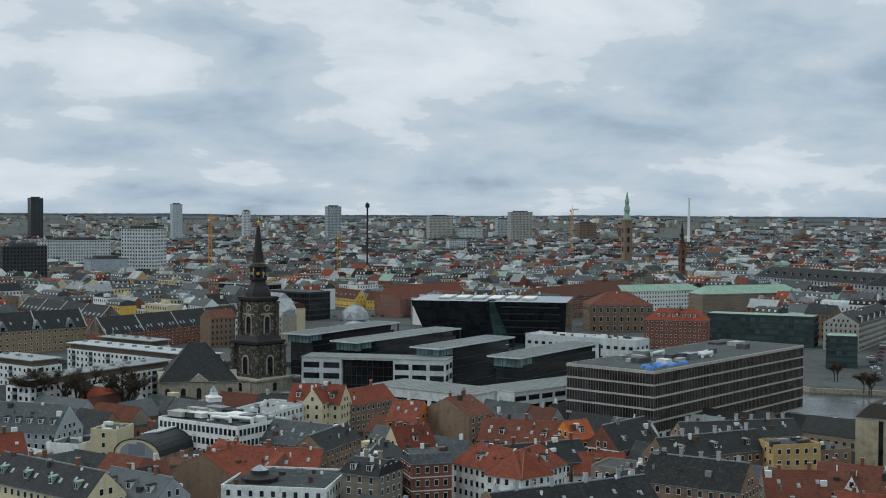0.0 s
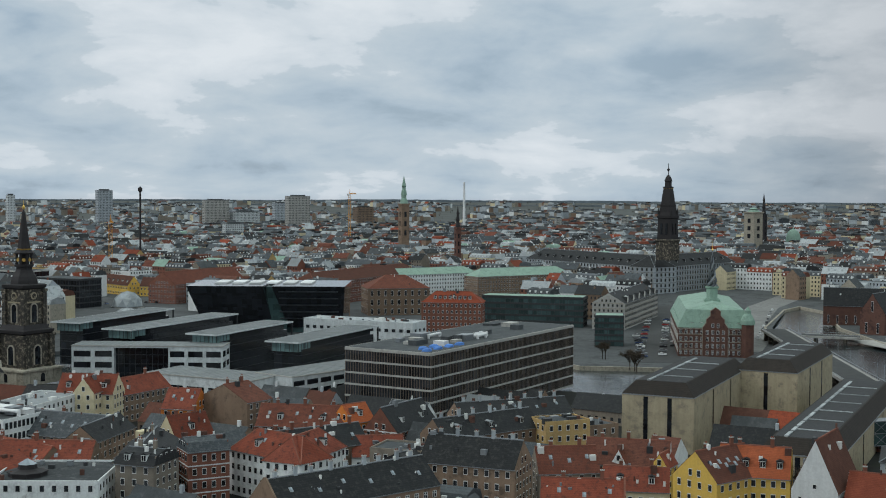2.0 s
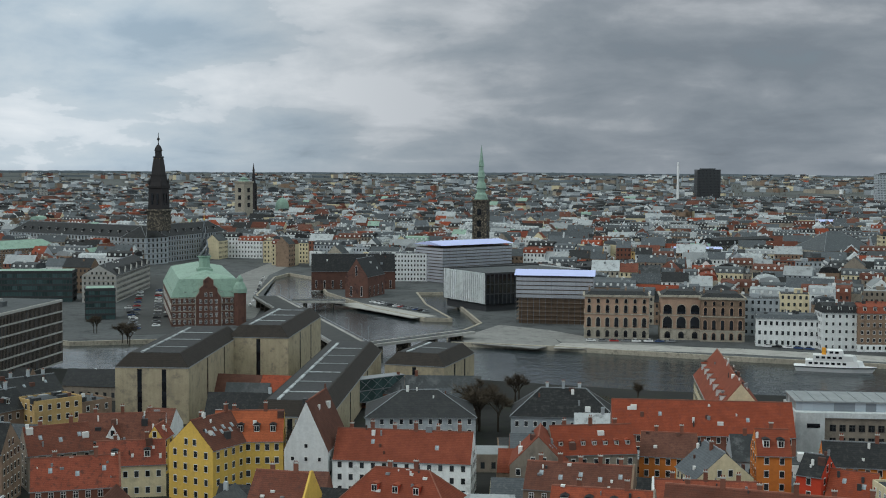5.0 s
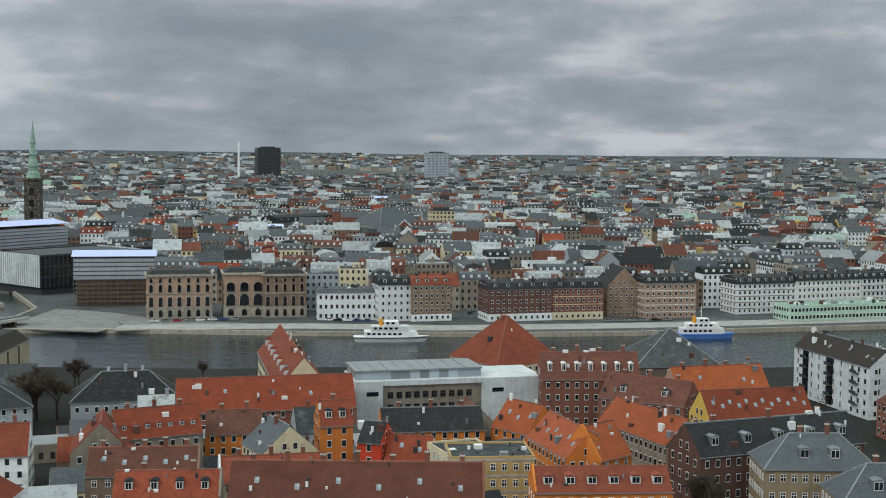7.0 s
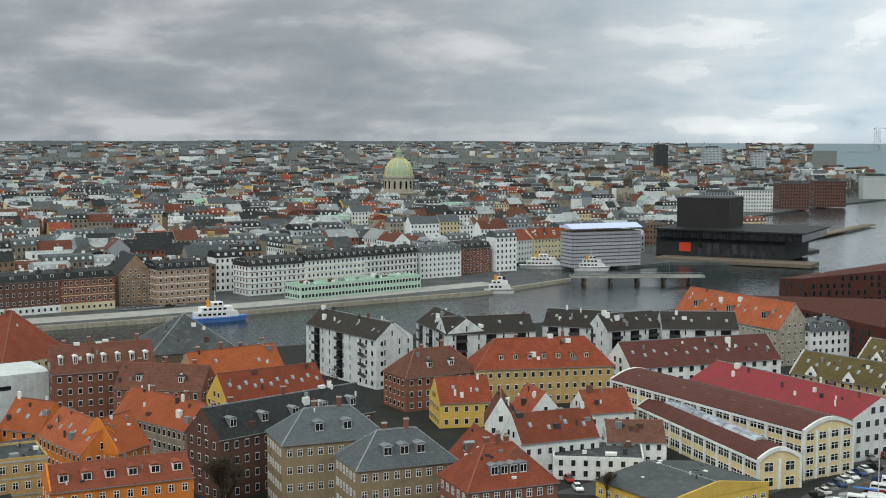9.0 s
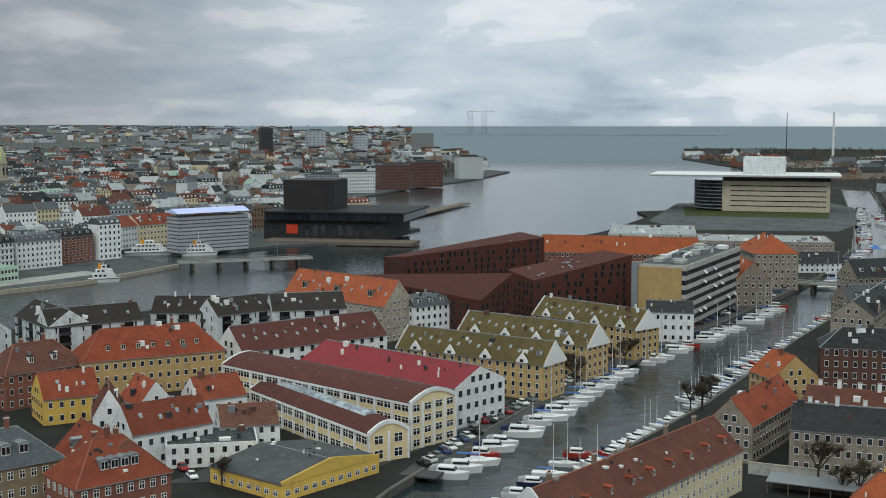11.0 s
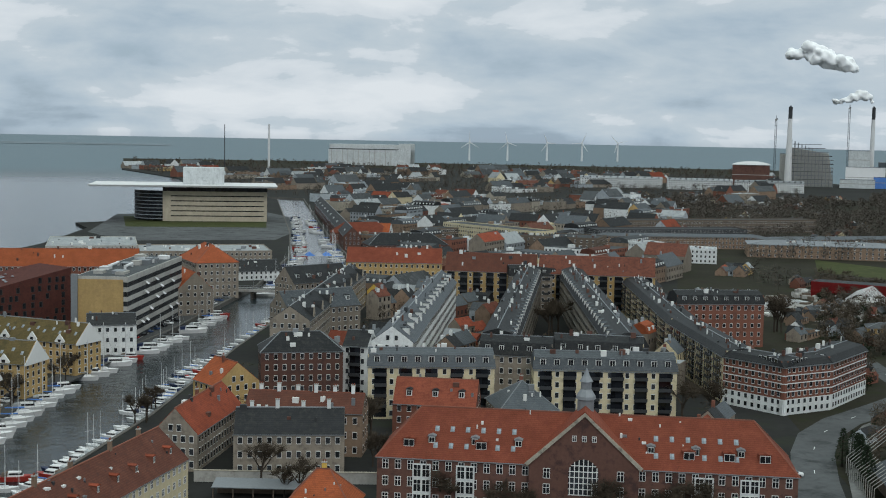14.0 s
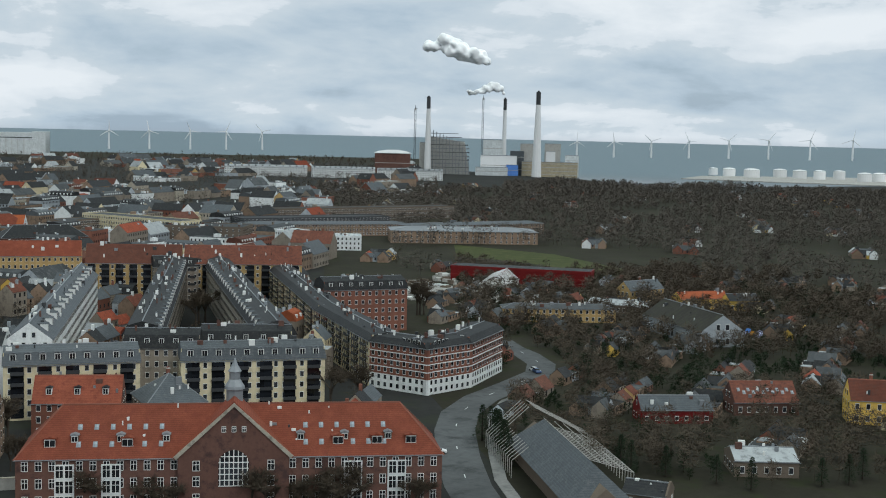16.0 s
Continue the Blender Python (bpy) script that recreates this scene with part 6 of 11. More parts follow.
def terrace_slab(x, y, turn, L, D, h, label, bay=3.1):
    """White flats with a dark set-back top storey below a thin oversailing roof."""
    top = thing("apartment_slab", x, y, 0, turn, label, "apartment block", "white flats")
    take(x, y, turn, L, D)
    a, b = L / 2, D / 2
    low = h - 3.0
    s = Shape()
    s.box(-a, a, -b, b, -0.5, low)
    part("wall", s, "plaster_white", top)
    s = Shape()
    s.box(-a + 0.9, a - 0.9, -b + 1.3, b - 1.3, low, h - 0.4)
    part("top_storey", s, "timber", top, "dark set-back top storey")
    s = Shape()
    s.box(-a - 0.5, a + 0.5, -b - 0.5, b + 0.5, h - 0.4, h)
    roof = part("roof", s, "felt_pale", top, "thin pale grey roof")
    for k in range(int(L / 9)):
        s = Shape()
        u = -a + 4 + k * 9
        s.box(u - 0.8, u + 0.8, -0.8, 0.8, h, h + 0.9)
        part("vent_box", s, "zinc", roof)
    front = -1 if math.cos(radians(turn)) * y - math.sin(radians(turn)) * x > 0 else 1
    end = -1 if math.cos(radians(turn)) * x + math.sin(radians(turn)) * y > 0 else 1
    rows = int(low / 2.9)
    s = Shape()
    for n, long, half, spin in ((int(L / bay), L, b, 0.0 if front < 0 else math.pi), (max(2, int(D / bay)), D, a, end * math.pi / 2)):
        c, q = math.cos(spin), math.sin(spin)
        for i in range(n):
            u = (i + 0.5) * long / n - long / 2
            place = (c * u + q * (half + 0.03), q * u - c * (half + 0.03), 0.0, spin)
            if i % 4 == 1:
                s.box(-bay * 0.42, bay * 0.42, -0.04, 0.3, 0.2, low - 0.6, 1, place)
                for k in range(1, rows):
                    s.box(-bay * 0.42, bay * 0.42, -0.9, 0.2, k * low / rows - 0.1, k * low / rows + 0.9, 2, place)
            else:
                for k in range(rows):
                    s.box(-0.62, 0.62, -0.04, 0.2, k * low / rows + 0.9, k * low / rows + 2.3, 1, place)
    part("glazing", s, ["sash_white", "pane_dark", "zinc"], top, "", "stuff")
    return top


def gable_store(x, y, turn, L, D, e, rise, label, dormers=4, dormer_wide=4.6, lights=10):
    """A brick warehouse: dark roof cut by pale fire walls, big gabled dormers, rows of roof windows."""
    top = thing("warehouse", x, y, 0, turn, label, "warehouse", "brick warehouses")
    take(x, y, turn, L, D)
    a, b = L / 2, D / 2
    s = Shape()
    s.loft([[(q, -b, -0.5), (q, b, -0.5), (q, b, e), (q, 0, e + rise - 0.1), (q, -b, e)] for q in (-a, a)])
    part("wall", s, "brick_tan" if dormer_wide > 4 else "brick_red", top)
    s = Shape()
    s.loft(roof_faces(L, D, e, rise, "gable"), 0)
    roof = part("roof", s, "slate_dark", top)
    n = max(2, int(L / 26) + 1)
    for k in range(n):
        s = Shape()
        u = -a + 0.3 + k * (L - 0.6) / (n - 1)
        s.loft([[(u + d, -b - 0.4, e - 0.2), (u + d, b + 0.4, e - 0.2), (u + d, b + 0.4, e + 0.3), (u + d, 0, e + rise + 0.45), (u + d, -b - 0.4, e + 0.3)] for d in (-0.3, 0.3)])
        part("fire_wall", s, "concrete", roof)
    front = -1 if math.cos(radians(turn)) * y - math.sin(radians(turn)) * x > 0 else 1
    for k in range(dormers):
        u = -a + (k + 0.5) * L / dormers
        s = Shape()
        w = dormer_wide
        s.loft([[(u - w / 2, front * (b + 0.1), e - 0.5), (u + w / 2, front * (b + 0.1), e - 0.5), (u, front * (b + 0.1), e + w * 0.75)], [(u - w / 2, front * (b - 1), e - 0.5), (u + w / 2, front * (b - 1), e - 0.5), (u, front * (b * 0.3), e + w * 0.75)]], 0)
        s.box(u - w * 0.16, u + w * 0.16, front * (b + 0.14) - 0.06, front * (b + 0.14) + 0.06, e + 0.2, e + 2.0, 1)
        part("dormer", s, ["zinc", "pane_dark"], roof)
    slope = math.atan2(rise, b)
    for k in range(lights):
        u = -a + (k + 0.5) * L / lights + (0.9 if k % 2 else -0.9)
        v = front * b * (0.62 if dormer_wide > 4 else 0.75)
        ob = put(skylight_mesh(), "skylight", roof, u, v, roof_height(v, D, e, rise, "gable") + 0.08)
        ob.rotation_euler = (-front * slope, 0, 0)
        ob.scale = (1.3, 1.5, 1)
    rows = max(2, int(e / 3.2))
    s = Shape()
    for k in range(rows):
        for i in range(int(L / 3.4)):
            u = -a + (i + 0.5) * L / int(L / 3.4)
            spin = 0.0 if front < 0 else math.pi
            add_window(s, 1.2, 1.6, (u, front * (b + 0.03), k * e / rows + 0.9, spin))
    part("glazing", s, ["sash_white", "pane"], top, "", "stuff")
    return top


def tan_store(x, y, turn, L, D, e, label, slots):
    """A windowless concrete store with vertical window slots and a dark bevelled roof."""
    top = thing("storehouse", x, y, 0, turn, label, "storehouse")
    take(x, y, turn, L, D)
    a, b = L / 2, D / 2
    s = Shape()
    s.box(-a, a, -b, b, -0.5, e)
    part("wall", s, "concrete_tan", top)
    for i in range(slots):
        for sy, ang in ((-1, 0), (1, math.pi)):
            s = Shape()
            u = (i + 1) * L / (slots + 1) - a
            s.box(u - 0.7, u + 0.7, sy * (b + 0.03) - 0.04, sy * (b + 0.03) + 0.04, 0.5, e - 0.6)
            part("window_slot", s, "pane_dark", top)
    for i in range(2):
        for sx in (-1, 1):
            s = Shape()
            v = (i + 1) * D / 3 - b
            s.box(sx * (a + 0.03) - 0.04, sx * (a + 0.03) + 0.04, v - 0.7, v + 0.7, 0.5, e - 0.6)
            part("window_slot", s, "pane_dark", top)
    s = Shape()
    i = 3.5
    s.loft([[(-a - 0.1, -b - 0.1, e), (a + 0.1, -b - 0.1, e), (a + 0.1, b + 0.1, e), (-a - 0.1, b + 0.1, e)], [(-a + i, -b + i, e + 4), (a - i, -b + i, e + 4), (a - i, b - i, e + 4), (-a + i, b - i, e + 4)]])
    part("roof", s, "roof_umber", top)
    s = Shape()
    s.box(-a + i + 0.5, a - i - 0.5, -b + i + 0.5, b - i - 0.5, e + 3.9, e + 4.08)
    part("roof_deck", s, "slate_dark", top)
    s = Shape()
    s.box(-a - 0.15, a + 0.15, -b - 0.15, b + 0.15, e - 0.25, e + 0.05)
    part("gutter", s, "zinc", top)
    for k in range(int((D - 2 * i) / 9)):
        s = Shape()
        v = -b + i + 4 + k * 9
        s.box(-a * 0.35 - 0.5, -a * 0.35 + 0.5, v - 3.6, v + 3.6, e + 3.9, e + 4.4)
        if k % 2:
            s.box(-a * 0.35, a - i - 1, v - 0.3, v + 0.3, e + 3.9, e + 4.3)
        part("roof_light", s, "felt_pale", top)
    return top


def arch_shape(w, h, y0, y1, z):
    """An upright slab with a round head, from its width, height and two depths."""
    s = Shape()
    head = [(w / 2 * math.cos(k), z + h - w / 2 + w / 2 * math.sin(k)) for k in (0, 0.52, 1.05, 1.57, 2.09, 2.62, math.pi)]
    s.loft([[(u, y, v) for u, v in head] + [(-w / 2, y, z), (w / 2, y, z)] for y in (y0, y1)])
    return s


def spire_church(x, y, turn, nave):
    """The dark baroque tower: stone base, two soot-streaked stages, bell dome, lantern and copper spire."""
    top = thing("church_tower", x, y, 0, turn, "sooty sandstone church tower with dark copper spire", "church")
    take(x, y, turn, 34, 34)

    def ring(name, levels, mat):
        s = Shape()
        s.square(levels)
        return part(name, s, mat, top)

    ring("tower_base", [(10.6, -0.5), (10.6, 5.0), (11.2, 5.2), (11.2, 6.0), (9.6, 6.3)], "stone")
    ring("lower_stage", [(7.4, 6.0), (7.4, 20.4)], "stone_soot")
    ring("lower_cornice", [(7.5, 20.4), (8.4, 21.0), (8.6, 22.2), (7.2, 22.6), (6.4, 24.4)], "copper_dark")
    ring("upper_stage", [(5.5, 24.0), (5.5, 39.4)], "stone_soot")
    ring("upper_cornice", [(5.6, 39.4), (6.3, 40.0), (6.5, 41.2), (5.6, 41.6)], "copper_dark")
    for half, z0, z1, wide in ((7.4, 6.2, 20.4, 1.7), (5.5, 24.4, 39.4, 1.3)):
        for u in (-1, 1):
            for v in (-1, 1):
                s = Shape()
                s.box(u * half - wide * 0.75, u * half + wide * 0.75, v * half - wide * 0.75, v * half + wide * 0.75, z0, z1)
                s.box(u * half - wide * 0.95, u * half + wide * 0.95, v * half - wide * 0.95, v * half + wide * 0.95, z1 - 1.1, z1)
                part("corner_pier", s, "stone_soot", top)
    for q in range(4):
        ang = q * math.pi / 2
        for half, z, w, h in ((7.4, 7.6, 3.0, 7.8), (5.5, 25.4, 2.7, 7.6)):
            ob = part("window_surround", arch_shape(w + 1.3, h + 0.8, -half - 0.28, -half + 0.1, z - 0.1), "stone", top)
            ob.rotation_euler = (0, 0, ang)
            pane = part("belfry_window", arch_shape(w, h, -half - 0.36, -half + 0.1, z), "pane_dark", top)
            pane.rotation_euler = (0, 0, ang)
        ob = part("base_window", arch_shape(2.2, 3.6, -10.75, -10.4, 0.6), "pane_dark", top)
        ob.rotation_euler = (0, 0, ang)
        for u in (-6.4, 6.4):
            s = Shape()
            s.box(u - 0.6, u + 0.6, -10.95, -10.5, -0.5, 5.0)
            ob = part("pilaster", s, "stone", top)
            ob.rotation_euler = (0, 0, ang)
        s = Shape()
        s.round([(1.55, -0.14), (1.55, 0.14)], 0, 16)
        ob = part("clock_ring", s, "concrete_tan", top)
        ob.rotation_euler, ob.location = Euler((math.pi / 2, 0, ang)), (math.sin(ang) * 5.62, -math.cos(ang) * 5.62, 36.6)
        s = Shape()
        s.round([(1.05, -0.1), (1.05, 0.1)], 0, 16)
        ob = part("clock_face", s, "stone_soot", top)
        ob.rotation_euler, ob.location = Euler((math.pi / 2, 0, ang)), (math.sin(ang) * 5.8, -math.cos(ang) * 5.8, 36.6)
        s = Shape()
        s.box(-3.6, 3.6, -5.75, -5.4, 33.6, 34.2)
        ob = part("string_course", s, "concrete_tan", top)
        ob.rotation_euler = (0, 0, ang)
    s = Shape()
    s.round([(6.0, 41.2), (5.7, 43.2), (5.1, 44.8), (4.2, 46.2), (3.5, 47.6), (3.4, 48.6), (4.2, 49.0), (4.2, 49.8)], 0, 8, flat=0.5)
    part("bell_dome", s, "copper_dark", top)
    s = Shape()
    for q in range(8):
        k = q * math.pi / 4 + 0.39
        s.bar((3.2 * math.cos(k), 3.2 * math.sin(k), 49.6), (3.2 * math.cos(k), 3.2 * math.sin(k), 54.4), 0.5, 0, None, 6)
    s.round([(2.0, 49.5), (2.0, 54.4)], 0, 8)
    s.round([(4.1, 54.2), (4.3, 54.8), (3.4, 55.8)], 0, 8, flat=0.5)
    part("lantern", s, "copper_dark", top)
    for q in range(8):
        k = q * math.pi / 4
        s = Shape()
        s.round([(0.75, -0.12), (0.75, 0.12)], 0, 10)
        ob = part("gilt_ring", s, "gold", top)
        ob.rotation_euler, ob.location = Euler((math.pi / 2, 0, k)), (math.sin(k) * 3.35, -math.cos(k) * 3.35, 51.8)
    s = Shape()
    s.round([(3.1, 56.0), (3.2, 56.5)], 0, 8, flat=0.5)
    part("gilt_crown", s, "gold", top)
    s = Shape()
    s.round([(3.0, 55.8), (2.5, 58.5), (2.0, 62.0), (0.75, 72.0), (0.15, 73.0)], 0, 8, flat=0.5)
    part("spire", s, "copper_dark", top)
    s = Shape()
    s.round([(0.1, 73), (0.65, 73.6), (0.65, 74.4), (0.1, 75.0), (0.08, 77.0)], 0, 8)
    part("gilt_ball", s, "gold", top)
    return top


def church_nave(x, y, turn, L, D, e, rise):
    """A broad stone nave under one great slate roof, with tall arched windows and a pediment."""
    top = thing("church_nave", x, y, 0, turn, "baroque stone church nave with great dark slate roof", "church")
    take(x, y, turn, L, D)
    a, b = L / 2, D / 2
    s = Shape()
    s.box(-a, a, -b, b, -0.5, e)
    part("wall", s, "stone", top)
    s = Shape()
    s.box(-a - 0.4, a + 0.4, -b - 0.4, b + 0.4, e - 0.7, e + 0.1)
    part("cornice", s, "stone", top)
    s = Shape()
    rings = roof_faces(L, D, e + 0.1, rise, "hip", 0.6)
    s.loft(rings, 0)
    for c0, c1 in zip(rings[0], rings[1]):
        s.bar(c0, c1, 0.16, 0)
    part("roof", s, "slate_dark", top)
    for sx, sy, long, ang, half in ((0, -1, L, 0.0, b), (0, 1, L, math.pi, b), (-1, 0, D, -math.pi / 2, a), (1, 0, D, math.pi / 2, a)):
        n = max(3, int(long / 5.2))
        for i in range(n):
            u = (i + 0.5) * long / n - long / 2
            ob = part("window", arch_shape(1.9, e * 0.55, -half - 0.12, -half + 0.1, e * 0.2), "pane_dark", top)
            ob.rotation_euler = (0, 0, ang)
            ob.location = (u * math.cos(ang), u * math.sin(ang), 0)
            s = Shape()
            s.box(u + long / n / 2 - 0.5, u + long / n / 2 + 0.5, -half - 0.35, -half, -0.5, e - 0.7)
            ob = part("pilaster", s, "stone", top)
            ob.rotation_euler = (0, 0, ang)
        s = Shape()
        s.loft([[(-4.2, v, e), (4.2, v, e), (0, v, e + 3.2)] for v in (-half - 0.5, -half + 3.5)])
        ob = part("pediment", s, "stone", top)
        ob.rotation_euler = (0, 0, ang)
    return top


def castle_tower(x, y, turn):
    top = thing("castle_tower", x, y, 0, turn, "dark copper-clad castle tower with crown and spire", "tower")
    for nm, levels, mat in (("shaft", [(8.6, 28), (8.6, 46), (9.3, 46.4), (9.3, 47.6), (7.9, 48)], "stone_soot"), ("belfry", [(7.9, 48), (7.4, 63.5), (8.3, 64), (8.3, 65.6)], "copper_dark"),
                            ("lower_roof", [(7.4, 65.6), (6.4, 68.5), (5.8, 72.5), (6.0, 73), (6.0, 74)], "copper_dark"), ("upper_roof", [(5.2, 74), (4.6, 80), (3.6, 86), (3.9, 86.4), (3.9, 87.4)], "copper_dark"),
                            ("crown", [(2.6, 87.4), (2.4, 91), (3.0, 91.6), (2.2, 94), (1.0, 96)], "copper_dark"), ("needle", [(0.35, 96), (0.3, 99), (1.0, 99.8), (1.0, 100.6), (0.25, 101.4), (0.2, 105)], "copper_dark")):
        s = Shape()
        s.square([(half * 0.8, 80 + (z - 80) * 1.09 if z > 30 else z) for half, z in levels])
        part(nm, s, mat, top)
    for q in range(4):
        for u in (-3.2, 3.2):
            s = Shape()
            s.box(u * 0.72 - 0.9, u * 0.72 + 0.9, -6.5, -5.9, 49, 58)
            ob = part("belfry_window", s, "pane_dark", top)
            ob.rotation_euler = (0, 0, q * math.pi / 2)
    for u in (-1, 1):
        for v in (-1, 1):
            s = Shape()
            s.round([(0.9, 65), (0.9, 68), (0.2, 70.5)], 0, 6, (u * 5.6, v * 5.6, 0))
            part("pinnacle", s, "copper_dark", top)
    s = Shape()
    s.square([(2.95, 86.6), (2.95, 87.2)])
    part("gilt_band", s, "gold", top)
    return top


def slim_spire(name, x, y, turn, label, half, shaft_top, tip, shaft, cone, tiers=3):
    """A square shaft below a copper spire built of narrowing tiers."""
    top = thing(name, x, y, 0, turn, label, "church" if "church" in name else "tower")
    take(x, y, turn, half * 4, half * 4)
    s = Shape()
    s.square([(half, -0.5), (half, shaft_top - 2), (half * 1.15, shaft_top - 1.6), (half * 1.15, shaft_top)])
    part("shaft", s, shaft, top)
    for q in range(4):
        for k in range(3):
            s = Shape()
            z = shaft_top * (0.45 + 0.16 * k)
            s.box(-half * 0.3, half * 0.3, -half - 0.06, -half + 0.2, z, z + shaft_top * 0.09)
            ob = part("tower_window", s, "pane_dark", top)
            ob.rotation_euler = (0, 0, q * math.pi / 2)
    z, r = shaft_top, half
    for k in range(tiers):
        s = Shape()
        step = (tip - shaft_top) * 0.62 / tiers
        s.round([(r, z), (r * 0.82, z + step * 0.45), (r * 0.6, z + step * 0.6), (r * 0.6, z + step * 0.92), (r * 0.78, z + step)], 0, 8, flat=0.5)
        part("spire_tier", s, cone, top)
        z, r = z + step, r * 0.74
    s = Shape()
    s.round([(r, z), (r * 0.55, z + (tip - z) * 0.4), (0.12, tip)], 0, 8, flat=0.5)
    part("spire_tip", s, cone, top)
    return top


def dome_church(x, y):
    top = thing("dome_church", x, y, 0, 20, "marble church with great pale green dome", "church")
    take(x, y, 0, 44, 44)
    s = Shape()
    s.round([(22, -0.5), (22, 18), (22.8, 18.4), (22.8, 20), (17, 20.4)], 0, 24)
    part("rotunda", s, "stone", top)
    s = Shape()
    s.round([(16.2, 20), (16.2, 35), (17, 35.4), (17, 37.4), (15.6, 37.8)], 0, 24)
    part("drum", s, "stone", top)
    for i in range(16):
        k = i * math.pi / 8
        s = Shape()
        s.box(-1.0, 1.0, -16.5, -16.0, 24, 32)
        ob = part("drum_window", s, "pane_dark", top)
        ob.rotation_euler = (0, 0, k)
    s = Shape()
    s.round([(15.8 * math.cos(q), 37.6 + 20 * math.sin(q)) for q in (0, 0.25, 0.5, 0.75, 1.0, 1.2, 1.38)], 0, 28)
    part("dome", s, "copper_pale", top)
    for i in range(14):
        k = i * 2 * math.pi / 14
        s = Shape()
        pts = [(15.9 * math.cos(q), 37.6 + 20.1 * math.sin(q)) for q in (0.0, 0.35, 0.7, 1.05, 1.35)]
        for (r0, z0), (r1, z1) in zip(pts, pts[1:]):
            s.bar((r0 * math.cos(k), r0 * math.sin(k), z0), (r1 * math.cos(k), r1 * math.sin(k), z1), 0.35)
        part("dome_rib", s, "gold", top)
    s = Shape()
    s.round([(3.4, 56.5), (3.2, 62), (3.7, 62.5), (2.6, 65.5), (0.8, 67.5), (0.3, 72), (0.08, 75)], 0, 10)
    part("lantern", s, "copper_pale", top)


def exchange(x, y, turn, L, D, e, rise):
    """The old exchange: long copper roof, brick gables and a twisted dragon spire."""
    top = thing("exchange_hall", x, y, 0, turn, "red brick exchange with green copper roof and twisted spire", "exchange")
    take(x, y, turn, L, D)
    a, b = L / 2, D / 2
    s = Shape()
    s.box(-a, a, -b, b, -0.5, e)
    part("wall", s, "brick_dark", top)
    for z in (3.6, 7.4, 11.2, e - 0.6):
        s = Shape()
        s.box(-a - 0.12, a + 0.12, -b - 0.12, b + 0.12, z, z + 0.35)
        part("string_course", s, "stone", top)
    s = Shape()
    s.loft([[(-a - 0.4, -b - 0.4, e), (a + 0.4, -b - 0.4, e), (a + 0.4, b + 0.4, e), (-a - 0.4, b + 0.4, e)], [(-a + 3, -b + 4.0, e + rise * 0.74), (a - 3, -b + 4.0, e + rise * 0.74), (a - 3, b - 4.0, e + rise * 0.74), (-a + 3, b - 4.0, e + rise * 0.74)],
            [(-a + 12, -0.1, e + rise), (a - 12, -0.1, e + rise), (a - 12, 0.1, e + rise), (-a + 12, 0.1, e + rise)]])
    part("roof", s, "copper_green", top)
    for k in range(2):
        for i in range(8):
            u = (i + 0.5) * D / 8 - b
            if abs(u) > b - 3 - 2 * k or abs(u) < D * 0.17:
                continue
            put(dormer_mesh(1.8, 1.9, 2.2, "copper_green", "copper_green"), "dormer", top, -a + 0.6 + 1.4 * k, u, e + 0.8 + 3.0 * k, -math.pi / 2)
        for i in range(int(L / 9)):
            for sy in (-1, 1):
                put(dormer_mesh(1.8, 1.9, 2.2, "copper_green", "copper_green"), "dormer", top, -a + 6 + i * 9, sy * (b - 0.8 - 1.8 * k), e + 0.8 + 3.0 * k, 0.0 if sy < 0 else math.pi)
    w = D * 0.34
    s = Shape()
    steps = [(-w / 2, 0), (w / 2, 0), (w / 2, e), (w * 0.36, e + 2.5), (w * 0.36, e + 4.2), (w * 0.2, e + 6), (w * 0.2, e + 8.4), (0, e + 10.2), (-w * 0.2, e + 8.4), (-w * 0.2, e + 6), (-w * 0.36, e + 4.2), (-w * 0.36, e + 2.5), (-w / 2, e)]
    s.loft([[(q, u, z) for u, z in steps] for q in (-a - 1.2, -a + 1)])
    part("front_gable", s, "brick_dark", top)
    s = Shape()
    s.loft([[(q, u * 1.04, z + 0.35 if z > 1 else z) for u, z in steps] for q in (-a - 1.05, -a - 0.3)])
    part("gable_edging", s, "stone", top)
    for k in range(5):
        for i in range(14):
            u = (i + 0.5) * D / 14 - b
            if k > 3 and abs(u) > w * 0.3:
                continue
            out = -a - 1.23 if abs(u) < w / 2 else -a - 0.03
            put(window_mesh(1.3, 2.1), "window", top, out, u, 1.2 + 3.4 * k, -math.pi / 2)
    for sy in (-1, 1):
        for i in range(int(L / 4.5)):
            u = (i + 0.5) * 4.5 - a
            for k in range(2):
                put(window_mesh(1.5, 3.0), "window", top, u, sy * (b + 0.03), 2 + 6 * k, 0 if sy < 0 else math.pi)
        for i in range(9):
            u = (i + 0.5) * L / 9 - a
            put(dormer_mesh(2.6, 2.6, 3.0, "copper_green", "copper_green"), "dormer", top, u, sy * b * 0.72, e + rise * 0.28, 0 if sy < 0 else math.pi)
    for q in (-1, 1):
        for u in (-a * 0.98, -a * 0.6, a * 0.3):
            put(chimney_mesh("brick_dark"), "chimney", top, u * 0.7, q * b * 0.4, e + rise * 0.6)
    s = Shape()
    s.round([(3.2, -0.5), (3.2, e + 2)], 0, 8, (-a, -b + 2.4, 0), 0.5)
    turret = part("turret", s, "brick_dark", top)
    s = Shape()
    s.round([(3.7, e + 2), (3.6, e + 4), (2.4, e + 6.5), (1.6, e + 7.5), (1.6, e + 9), (0.2, e + 11)], 0, 8, (-a, -b + 2.4, 0), 0.5)
    part("turret_cap", s, "copper_green", turret)
    z = e + rise
    ax = -a * 0.45
    s = Shape()
